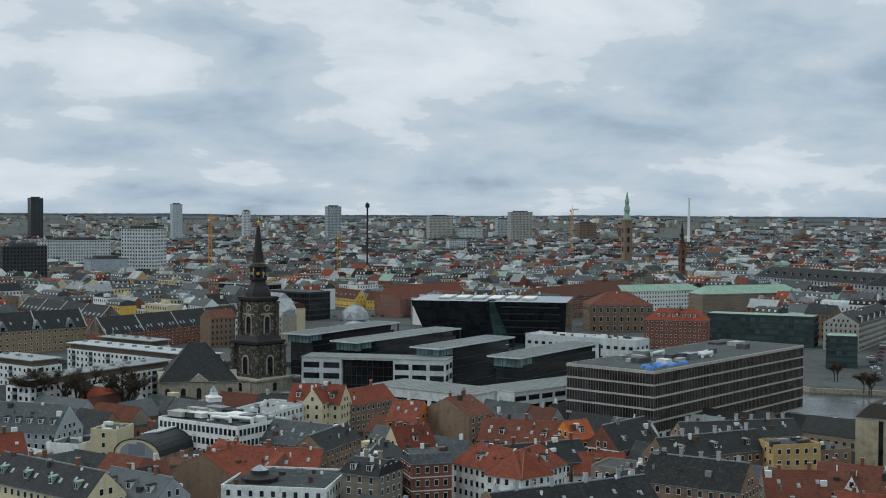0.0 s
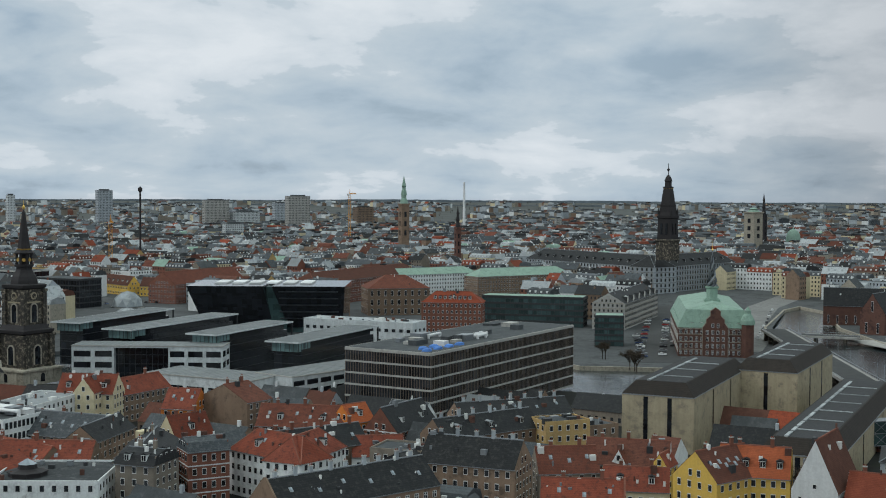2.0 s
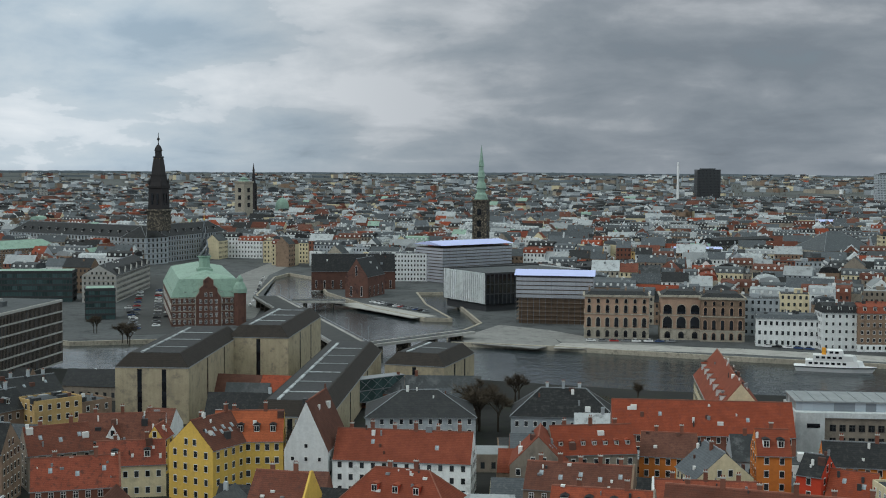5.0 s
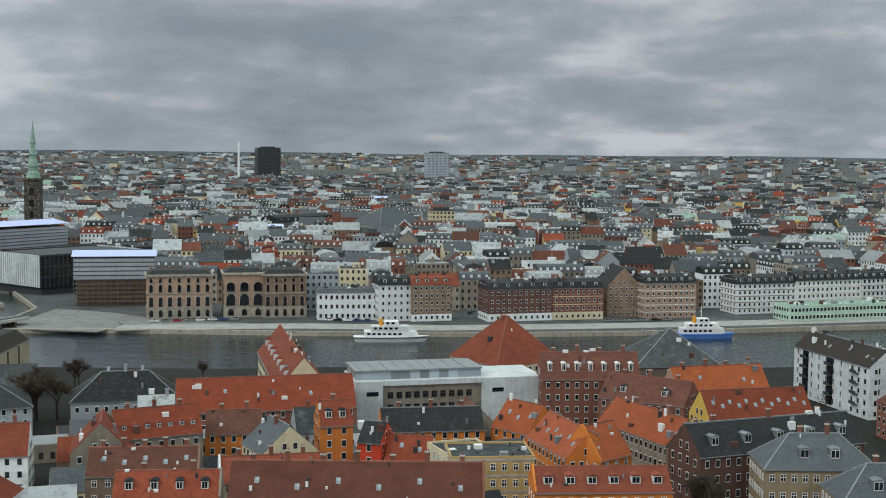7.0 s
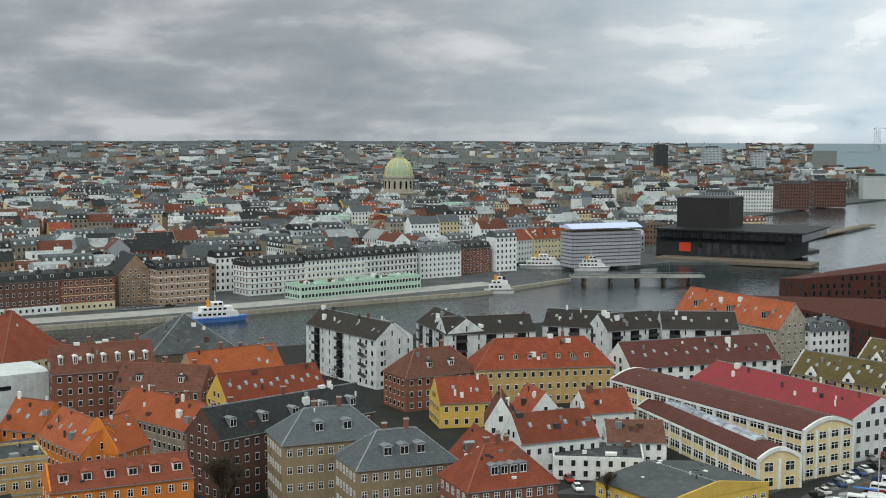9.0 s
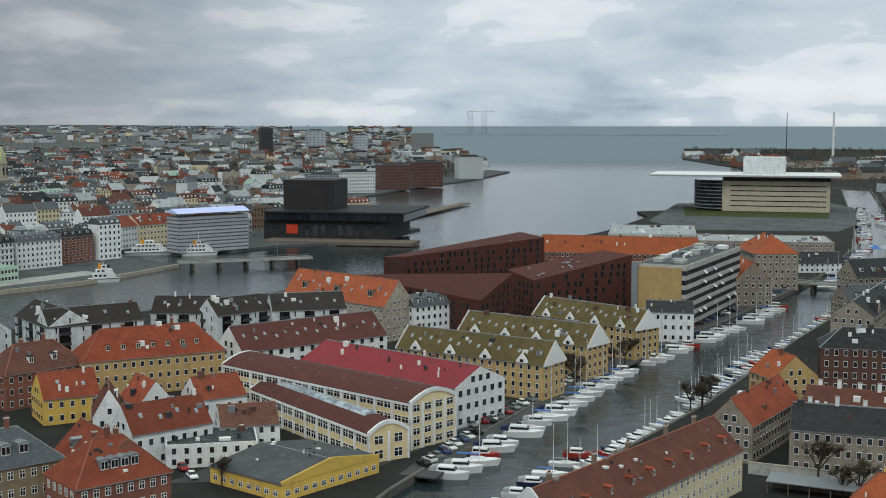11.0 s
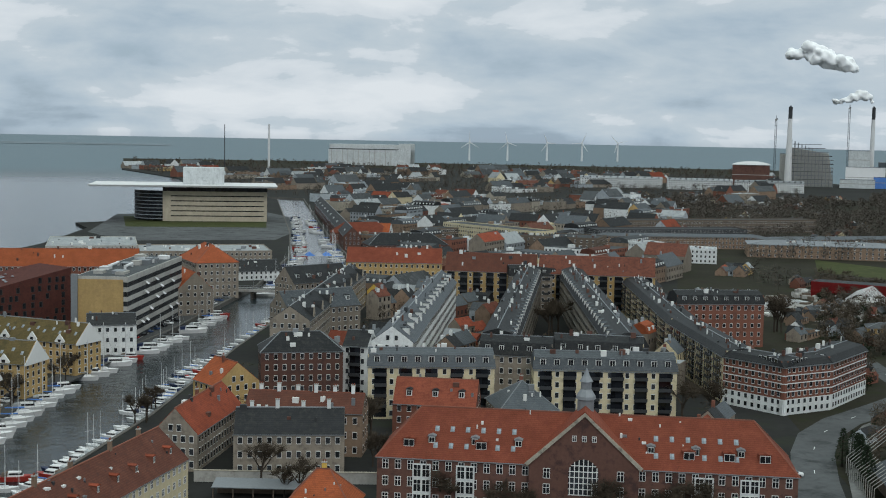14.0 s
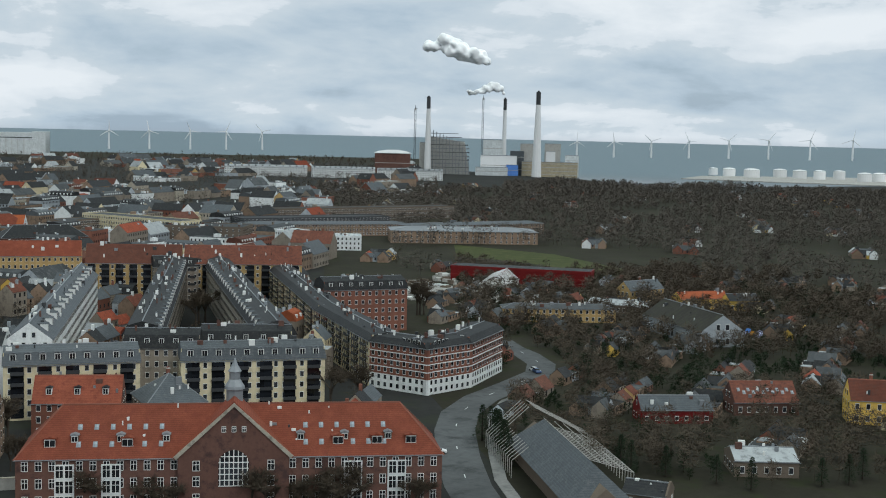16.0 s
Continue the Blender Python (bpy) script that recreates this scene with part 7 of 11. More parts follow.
    s.square([(4, z - 4), (4, z + 0.5)], 0, (ax, 0, 0))
    s.round([(3.6, z), (3.6, z + 1), (3.0, z + 1.2), (3.0, z + 6), (3.7, z + 6.4), (3.7, z + 7.0)], 0, 8, (ax, 0, 0), 0.5)
    part("spire_drum", s, "copper_green", top)
    for q in range(4):
        s = Shape()
        r0 = 2.1
        prev = None
        for i in range(17):
            f = i / 16.0
            k = q * math.pi / 2 + f * 8.5
            r = r0 * (1 - f) ** 1.2 + 0.15
            p = (ax + r * math.cos(k), r * math.sin(k), z + 7 + f * 19)
            if prev:
                s.bar(prev, p, 0.62 * (1 - f) + 0.16, 0, 0.62 * (1 - f) + 0.12, 5)
            prev = p
        part("dragon_tail", s, "zinc" if q % 2 else "slate_blue", top)
    s = Shape()
    s.round([(0.16, z + 25), (0.55, z + 26), (0.1, z + 27), (0.08, z + 30)], 0, 6, (ax, 0, 0))
    part("finial", s, "gold", top)


def opera(x, y, turn):
    """Local x along the front towards the canal, y away from the harbour view."""
    top = thing("opera_house", x, y, 0, turn, "opera house with vast floating white roof", "opera house")
    take(x, y, turn, 170, 100)
    s = Shape()
    s.loft([[(-78, -30, 30.6), (82, -30, 30.6), (82, 44, 30.6), (-78, 44, 30.6)], [(-80, -31, 32.2), (83, -31, 32.2), (83, 45, 32.2), (-80, 45, 32.2)]])
    part("floating_roof", s, "steel_white", top)
    s = Shape()
    s.box(0, 36, -4, 26, 30, 47)
    part("fly_tower", s, "concrete_pale", top)
    s = Shape()
    n = 14
    ring = [(-17 + 26 * math.cos(math.pi / 2 + math.pi * i / n), 6 + 24 * math.sin(math.pi / 2 + math.pi * i / n)) for i in range(n + 1)]
    s.prism(ring + [(0, -18), (0, 30)][:0], 1, 27)
    part("foyer_glass", s, "pane_dark", top)
    for k in range(8):
        s = Shape()
        big = [(-17 + 26.4 * math.cos(math.pi / 2 + math.pi * i / n), 6 + 24.4 * math.sin(math.pi / 2 + math.pi * i / n)) for i in range(n + 1)]
        s.prism(big, 2 + k * 3.1, 2.7 + k * 3.1)
        part("steel_band", s, "zinc", top)
    s = Shape()
    s.box(-17, 74, -17, 34, -0.5, 26.5)
    part("stone_block", s, "sandstone", top)
    for k in range(5):
        s = Shape()
        s.box(-10, 71, -17.1, -16.9, 4.4 + 4.4 * k, 5.3 + 4.4 * k)
        part("window_band", s, "pane_dark", top)
    s = Shape()
    s.box(-17, 74, -17.02, 34, 26.6, 30.5)
    part("shadow_storey", s, "pane_dark", top)
    return top


def geodesic_dome(x, y, r, label):
    """Half a faceted ball: pale triangular panels in a thin frame."""
    top = thing("geodesic_dome", x, y, 0, 12.0, label, "dome")
    take(x + 115, y, 0, 400, 70)
    ball = bmesh.new()
    bmesh.ops.create_icosphere(ball, subdivisions=2, radius=r)
    kept = [[v.co.copy() for v in face.verts] for face in ball.faces if face.calc_center_median().z > -0.12 * r]
    edges = {tuple(sorted((e.verts[0].index, e.verts[1].index))): (e.verts[0].co.copy(), e.verts[1].co.copy()) for e in ball.edges if (e.verts[0].co + e.verts[1].co).z > -0.1 * r}
    ball.free()
    lift = Vector((0, 0, 0.08 * r))
    for k, corners in enumerate(kept):
        s = Shape()
        mid = sum(corners, Vector()) / 3
        outer = [tuple(mid + (c - mid) * 0.97 + lift) for c in corners]
        inner = [tuple((mid + (c - mid) * 0.97) * 0.985 + lift) for c in corners]
        s.loft([inner, outer])
        part("dome_panel", s, "felt_pale" if k % 3 else "plaster_grey", top)
    s = Shape()
    for p, q in edges.values():
        s.bar(tuple(p + lift), tuple(q + lift), 0.14)
    part("dome_frame", s, "plaster_grey", top)
    s = Shape()
    s.box(-r * 0.9, r * 0.9, -r * 0.9, r * 0.9, -0.4, 0.3)
    part("base", s, "concrete", top)


def playhouse(x, y, turn):
    top = thing("playhouse", x, y, 0, turn, "dark brick playhouse with glass storey and black fly tower", "theatre")
    take(x, y, turn, 110, 90)
    s = Shape()
    s.box(-46, 40, -30, 36, -0.5, 13)
    part("body", s, "slate_dark", top)
    s = Shape()
    s.box(-44, 52, -34, 36, 13.2, 18.2)
    part("glass_storey", s, "pane_dark", top)
    for k in range(24):
        s = Shape()
        u = -44 + k * 4
        s.box(u - 0.1, u + 0.1, -34.25, -34.02, 13.2, 18.2)
        part("mullion", s, "steel_dark", top)
    s = Shape()
    s.box(-46, 54, -36, 38, 18.2, 19.2)
    part("roof", s, "slate_dark", top)
    s = Shape()
    s.box(-38, -2, -12, 22, 19, 39)
    part("fly_tower", s, "copper_dark", top)
    s = Shape()
    s.box(-40, 62, -52, -30, -1.2, 1.0)
    part("deck", s, "timber", top)
    for k in range(20):
        s = Shape()
        s.bar((-38 + k * 5, -51, -4), (-38 + k * 5, -51, -1.2), 0.25)
        part("deck_post", s, "timber", top)
    s = Shape()
    s.box(-30, -22, -30.3, -30.02, 4, 10)
    part("poster", s, "plaster_red", top, "red lit poster screen")
    for k in range(9):
        s = Shape()
        s.box(-18 + k * 6, -14 + k * 6, -30.2, -30.02, 2, 10)
        part("foyer_window", s, "pane", top)


def black_diamond(x, y, turn):
    """Two slanted black granite blocks with a glass cleft between."""
    top = thing("library", x, y, 0, turn, "slanted black granite library with glass cleft", "library")
    take(x, y, turn, 90, 60)
    for x0, x1, nm in ((-40, 4, "black_block"), (9, 44, "black_block")):
        s = Shape()
        s.loft([[(x0 + 6, -18, 3), (x1 + 2, -18, 3), (x1 + 2, 24, 3), (x0 + 6, 24, 3)], [(x0 - 3, -28, 27.5), (x1 - 3 if x0 < 0 else x1 + 4, -28, 27.5), (x1 - 3 if x0 < 0 else x1 + 4, 26, 27.5), (x0 - 3, 26, 27.5)]])
        part(nm, s, "pane_dark", top)
    s = Shape()
    s.box(2, 14, -20, 24, -0.5, 26.8)
    part("glass_cleft", s, "pane_green", top)
    s = Shape()
    s.box(-36, 44, -16, 22, -0.5, 3)
    part("glass_base", s, "pane_green", top)
    for k in range(6):
        s = Shape()
        s.box(-30 + k * 10, -23 + k * 10, -8, 16, 27.4, 28.3)
        part("roof_light", s, "steel_white", top)
    for k in range(5):
        s = Shape()
        s.loft([[(10, -20.5 - 1.75 * k, 8 + 4 * k), (44, -20.5 - 1.75 * k, 8 + 4 * k), (44, -21.3 - 1.75 * k, 8.8 + 4 * k), (10, -21.3 - 1.75 * k, 8.8 + 4 * k)], [(10, -19, 8 + 4 * k), (44, -19, 8 + 4 * k), (44, -19, 8.8 + 4 * k), (10, -19, 8.8 + 4 * k)]])
        part("window_band", s, "slate_blue", top)


def striped_bank(x, y, turn, L, D, h):
    """The national bank: pale stone fins on the long sides, dark glass on the short."""
    top = thing("bank_building", x, y, 0, turn, "bank with pale stone fins and dark glass ends", "bank")
    take(x, y, turn, L, D)
    a, b = L / 2, D / 2
    s = Shape()
    s.box(-a, a, -b, b, 4, h)
    part("body", s, "pane_dark", top)
    # set-back base; its dark colour stands in for shade under the overhang
    s = Shape()
    s.box(-a + 1.5, a - 1.5, -b + 1.5, b - 1.5, -0.5, 4.0)
    part("plinth", s, "steel_dark", top)
    for sx in (-1, 1):
        for k in range(25):
            s = Shape()
            v = -b + k * D / 24
            s.box(sx * (a + 0.12) - 0.2, sx * (a + 0.12) + 0.2, v - 0.28, v + 0.28, 4.05, h - 0.25)
            part("mullion", s, "steel_dark", top)
        for z in (9.5, 15.0):
            s = Shape()
            s.box(sx * (a + 0.05) - 0.15, sx * (a + 0.05) + 0.15, -b, b, z, z + 0.5)
            part("glazing_bar", s, "steel_dark", top)
    for k in range(22):
        for sy in (-1, 1):
            s = Shape()
            u = -a + (k + 0.5) * L / 22
            s.box(u - L / 44 * 0.72, u + L / 44 * 0.72, sy * (b + 0.15) - 0.2, sy * (b + 0.15) + 0.2, 4.3, h + 0.6)
            part("stone_fin", s, "concrete_pale", top)
    for sx in (-1, 1):
        s = Shape()
        s.box(sx * (a - 0.4) - 0.5, sx * (a - 0.4) + 0.5, -b - 0.3, b + 0.3, h - 0.2, h + 0.7)
        part("parapet", s, "steel_dark", top)
    s = Shape()
    s.box(-a + 4, a - 4, -b + 4, b - 4, h - 0.3, h + 0.3)
    part("roof", s, "felt", top)


def scaffold(x, y, turn, L, D, h, label, wrap="tarp_white", seed=1, bare=0.0):
    """A house wrapped in scaffold sheets below a temporary lilac roof."""
    top = thing("scaffolded_house", x, y, 0, turn, label, "scaffolding", "wrapped houses")
    take(x, y, turn, L, D)
    a, b = L / 2, D / 2
    s = Shape()
    s.box(-a + 1.5, a - 1.5, -b + 1.5, b - 1.5, -0.5, h - 2)
    part("wall", s, "brick_brown", top)
    for k in range(int(h / 2.2)):
        z = k * 2.2
        s = Shape()
        s.box(-a, a, -b, -b + 1.2, z + 2.0, z + 2.12)
        s.box(-a, a, b - 1.2, b, z + 2.0, z + 2.12)
        s.box(-a, -a + 1.2, -b, b, z + 2.0, z + 2.12)
        s.box(a - 1.2, a, -b, b, z + 2.0, z + 2.12)
        part("scaffold_deck", s, "timber", top)
        if z >= bare * h:
            s = Shape()
            s.box(-a - 0.1, a + 0.1, -b - 0.1, b + 0.1, z + 0.25, z + 1.9)
            part("sheet", s, wrap, top)
    s = Shape()
    for i in range(int(L / 3) + 1):
        for sy in (-1, 1):
            u = -a + i * L / int(L / 3)
            s.bar((u, sy * (b + 0.15), 0), (u, sy * (b + 0.15), h), 0.1)
    part("tubing", s, "zinc", top, "", "stuff")
    s = Shape()
    s.loft([[(-a - 1, -b - 1, h), (a + 1, -b - 1, h), (a + 1, b + 1, h), (-a - 1, b + 1, h)], [(-a - 1, -0.3, h + 2.6), (a + 1, -0.3, h + 2.6), (a + 1, 0.3, h + 2.6), (-a - 1, 0.3, h + 2.6)]])
    part("temporary_roof", s, "tent_lilac", top)
    return top


def framed_block(x, y, turn, L, D, h):
    """White portal frames round a recessed brown facade, flat pale roof with a lantern."""
    top = thing("office_building", x, y, 0, turn, "white concrete office with recessed brown facade", "office building")
    take(x, y, turn, L, D)
    a, b = L / 2, D / 2
    s = Shape()
    s.box(-a + 0.5, a - 0.5, -b + 1.2, b - 0.5, -0.5, h - 1.5)
    part("body", s, "brick_grey", top)
    for u0, u1 in ((-a, -a + L * 0.14), (a - L * 0.33, a)):
        s = Shape()
        s.box(u0, u1, -b, b, -0.5, h)
        part("white_wing", s, "concrete_pale", top)
        s = Shape()
        s.box(u0 + 3, u0 + 6.5, -b - 0.05, -b + 0.1, h - 4.2, h - 3.0)
        part("window", s, "pane_dark", top)
    s = Shape()
    s.box(-a + L * 0.14, a - L * 0.33, -b + 0.6, b - 0.2, h - 1.5, h - 0.02)
    part("cornice", s, "concrete_pale", top)
    n = int(L * 0.5 / 2.6)
    for k in range(3):
        for i in range(n):
            put(window_mesh(1.7, 1.9, "sash_dark"), "window", top, -a + L * 0.16 + i * 2.6 + 1.3, -b + 1.17, 1.0 + k * 3.6, 0)
    s = Shape()
    s.box(-a + 0.5, a * 0.35, -b + 3, b - 1.5, h, h + 2.4)
    part("roof_storey", s, "pane_pale", top)
    s = Shape()
    s.box(-a + 0.2, a * 0.35 + 0.4, -b + 2.6, b - 1, h + 2.4, h + 2.8)
    part("roof", s, "felt_pale", top)
    for i in range(9):
        s = Shape()
        u = -a + 2 + i * L * 0.62 / 9
        s.box(u, u + 0.25, -b + 2.7, b - 1.1, h + 2.8, h + 3.0)
        part("roof_rib", s, "zinc", top)
    return top


def corten_house(x, y, turn, L, D, heights, label, seed):
    """A folded red-brown block: four corner heights, scattered tall windows, skylights on the slope."""
    rng = random.Random(seed)
    top = thing("folded_house", x, y, 0, turn, label, "apartment house", "folded harbour houses")
    take(x, y, turn, L, D)
    a, b = L / 2, D / 2
    s = Shape()
    base = [(-a, -b), (a, -b), (a, b), (-a, b)]
    s.loft([[(u, v, -0.5) for u, v in base], [(u, v, z) for (u, v), z in zip(base, heights)]])
    part("shell", s, "corten", top)

    def height(u, v):
        f, g = (u + a) / L, (v + b) / D
        h = heights
        return (h[0] * (1 - f) + h[1] * f) * (1 - g) + (h[3] * (1 - f) + h[2] * f) * g

    for sx, sy, long, ang in ((0, -1, L, 0.0), (-1, 0, D, -math.pi / 2), (1, 0, D, math.pi / 2), (0, 1, L, math.pi)):
        for k in range(9):
            for i in range(int(long / 3.4)):
                u = (i + 0.5) * 3.4 - long / 2 + rng.uniform(-0.6, 0.6)
                px, py = (u, sy * (b + 0.02)) if sy else (sx * (a + 0.02), u)
                z = 1.0 + 3.1 * k
                if z + 2.6 > height(max(-a, min(a, px)), max(-b, min(b, py))) or rng.random() < 0.18:
                    continue
                put(window_mesh(1.5, 2.2, "sash_dark", bars=False), "window", top, px, py, z, ang)
    for i in range(14):
        u, v = rng.uniform(-a * 0.85, a * 0.85), rng.uniform(-b * 0.8, b * 0.8)
        ob = put(skylight_mesh(), "skylight", top, u, v, height(u, v) + 0.08)
        ob.rotation_euler = (math.atan2(height(u, v + 1) - height(u, v), 1), -math.atan2(height(u + 1, v) - height(u, v), 1), 0)
    return top


def crane(x, y, turn, h, jib, label="tower crane over a building site", mat="crane_yellow", wide=1.6):
    top = thing("tower_crane", x, y, lift(math.hypot(x, y)), turn, label, "crane", "tower cranes")
    s = Shape()
    w = wide / 2
    for u in (-w, w):
        for v in (-w, w):
            s.bar((u, v, 0), (u, v, h), 0.2)
    for k in range(int(h / 2.5)):
        z, q = k * 2.5, 1 if k % 2 else -1
        s.bar((-w * q, -w, z), (w * q, -w, z + 2.5), 0.13)
        s.bar((-w, -w * q, z), (-w, w * q, z + 2.5), 0.13)
        s.bar((w, -w * q, z), (w, w * q, z + 2.5), 0.13)
    part("mast", s, mat, top)
    s = Shape()
    for v, z in ((-0.8, 0), (0.8, 0), (0, 1.6)):
        s.bar((-jib * 0.3, v, h + z), (jib, v, h + z), 0.22)
    for k in range(int(jib / 2)):
        s.bar((k * 2, -0.8, h), (k * 2 + 1, 0, h + 1.6), 0.12)
        s.bar((k * 2 + 1, 0, h + 1.6), (k * 2 + 2, 0.8, h), 0.12)
    part("jib", s, mat, top)
    s = Shape()
    s.bar((0, 0, h), (0, 0, h + 7), 0.6, 0, 0.2)
    s.bar((0, 0, h + 6.8), (jib * 0.7, 0, h + 1.6), 0.08)
    s.bar((0, 0, h + 6.8), (-jib * 0.3, 0, h + 0.3), 0.08)
    part("peak", s, mat, top)
    s = Shape()
    s.box(-jib * 0.3, -jib * 0.3 + 3, -1, 1, h - 2.4, h)
    part("counterweight", s, "concrete", top)
    s = Shape()
    s.box(0.6, 2.2, -2, -0.6, h - 2, h + 0.2)
    part("cab", s, "steel_white", top)


def chimney_stack(x, y, h, r0, r1, label="tall white power station chimney with black top"):
    top = thing("power_station_chimney", x, y, 0, 0, label, "chimney", "power station chimneys")
    s = Shape()
    s.round([(r0, 0), (r0 * 0.8 + r1 * 0.2, h * 0.2), (r1, h * 0.86)], 0, 14)
    part("shaft", s, "steel_white", top)
    s = Shape()
    s.round([(r1 * 1.02, h * 0.85), (r1 * 0.98, h)], 0, 14)
    part("black_top", s, "steel_dark", top)
    s = Shape()
    s.round([(r1 * 0.5, h * 0.97), (r1 * 0.5, h * 1.015)], 0, 10)
    part("flue", s, "steel_dark", top)


def wind_turbine(x, y, h, seed):
    rng = random.Random(seed)
    h = h * 1.3
    z0 = lift(math.hypot(x, y)) - 1.7
    top = thing("wind_turbine", x, y, z0, math.degrees(math.atan2(-x, y)) + rng.uniform(-20, 20), "white offshore wind turbine standing in the sea", "wind turbine", "wind turbines")
    s = Shape()
    s.round([(3.0, 0), (1.9, h)], 0, 8)
    part("tower", s, "steel_white", top)
    s = Shape()
    s.box(-1.6, 1.6, -3, 5, h - 1.2, h + 2.2)
    part("nacelle", s, "steel_white", top)
    start = rng.uniform(0, 2.1)
    for k in range(3):
        q = start + k * 2.0944
        s = Shape()
        s.bar((0, -3.4, h + 0.5), (h * 0.58 * math.cos(q), -3.4, h + 0.5 + h * 0.58 * math.sin(q)), 1.9, 0, 0.5)
        part("blade", s, "steel_white", top)


def pylon_needle(name, x, y, z, label, levels, mat, category="tower"):
    top = thing(name, x, y, z, 0, label, category)
    s = Shape()
    s.round(levels, 0, 10)
    part("mast", s, mat, top)
    return top


def glass_dome(x, y):
    top = thing("glass_dome", x, y, 0, 0, "white geodesic glass dome on the quay", "dome")
    take(x, y, 0, 20, 20)
    s = Shape()
    s.round([(8.6 * math.cos(q), 12 + 8.6 * math.sin(q)) for q in (-0.3, 0, 0.3, 0.6, 0.9, 1.2, 1.5)], 0, 18)
    part("shell", s, "felt_pale", top)
    for i in range(9):
        k = i * 2 * math.pi / 9
        s = Shape()
        pts = [(8.75 * math.cos(q), 12 + 8.75 * math.sin(q)) for q in (-0.3, 0.1, 0.5, 0.9, 1.3, 1.52)]
        for (r0, z0), (r1, z1) in zip(pts, pts[1:]):
            s.bar((r0 * math.cos(k), r0 * math.sin(k), z0), (r1 * math.cos(k), r1 * math.sin(k), z1), 0.12)
        part("rib", s, "zinc", top)
    s = Shape()
    s.round([(8.4, -0.5), (8.4, 10)], 0, 18)
    part("base", s, "concrete", top)


def end_wall(top, L, D, h):
    s = Shape()
    s.box(-L / 2 - 0.6, -L / 2 - 0.26, -D / 2 + 1.5, D / 2 - 1.0, 7, h - 0.6)
    part("end_wall", s, "brick_yellow", top, "tan brick end wall")
    s = Shape()
    s.box(-L / 2 - 1.6, -L / 2 - 0.2, D / 2 - 1, D / 2 + 1.4, 0, h + 1.2)
    part("stair_tower", s, "zinc", top)
    roof_plant(top, L, D, h, 12)
    for k in range(12):
        s = Shape()
        rng = random.Random(k)
        u, z = rng.uniform(-L * 0.4, L * 0.4), 5 + 3.57 * rng.randrange(5)
        s.loft([[(u, -D / 2 - 0.3, z + 1.6), (u + 2.6, -D / 2 - 0.3, z + 1.6), (u + 2.6, -D / 2 - 0.25, z + 1.7), (u, -D / 2 - 0.25, z + 1.7)], [(u, -D / 2 - 1.4, z + 0.7), (u + 2.6, -D / 2 - 1.4, z + 0.7), (u + 2.6, -D / 2 - 1.35, z + 0.8), (u, -D / 2 - 1.35, z + 0.8)]])
        part("awning", s, "steel_white", top)


def silo_hall(x, y, turn, L, D, h):
    top = thing("shipyard_hall", x, y, 0, turn, "huge pale shipyard hall on the far island", "industrial hall")
    take(x, y, turn, L, D)
    s = Shape()
    s.box(-L / 2, L / 2, -D / 2, D / 2, -1, h * 0.72)
    part("wall", s, "concrete_pale", top)
    s = Shape()
    s.box(-L / 2 + 3, L / 2 - 6, -D / 2 + 0.5, D / 2, h * 0.76, h * 0.95)
    part("upper_wall", s, "concrete_pale", top)
    s = Shape()
    s.box(-L / 2 + 2, L / 2 - 5, -D / 2 + 1, D / 2 - 0.5, h * 0.72, h * 0.76)
    part("shadow_band", s, "steel_dark", top)
    s = Shape()
    s.box(L / 2 - 30, L / 2, -D / 2 - 0.5, D / 2, 0, h)
    part("end_tower", s, "concrete_pale", top)
    for k in range(12):
        s = Shape()
        u = -L / 2 + 8 + k * (L - 44) / 12
        s.box(u, u + 1.2, -D / 2 - 0.6, -D / 2 - 0.02, 0, h * 0.72)
        part("pilaster", s, "concrete", top)


def oil_tank(x, y, r, h):
    top = thing("oil_tank", x, y, 0, 0, "white oil storage tank on the pier", "tank", "oil tanks")
    s = Shape()
    s.round([(r, 0), (r, h), (r * 0.6, h + r * 0.13), (0.3, h + r * 0.2)], 0, 20)
    part("shell", s, "steel_white", top)
    s = Shape()
    s.round([(r + 0.15, h - 0.6), (r + 0.15, h - 0.1)], 0, 20)
    part("rim", s, "zinc", top)


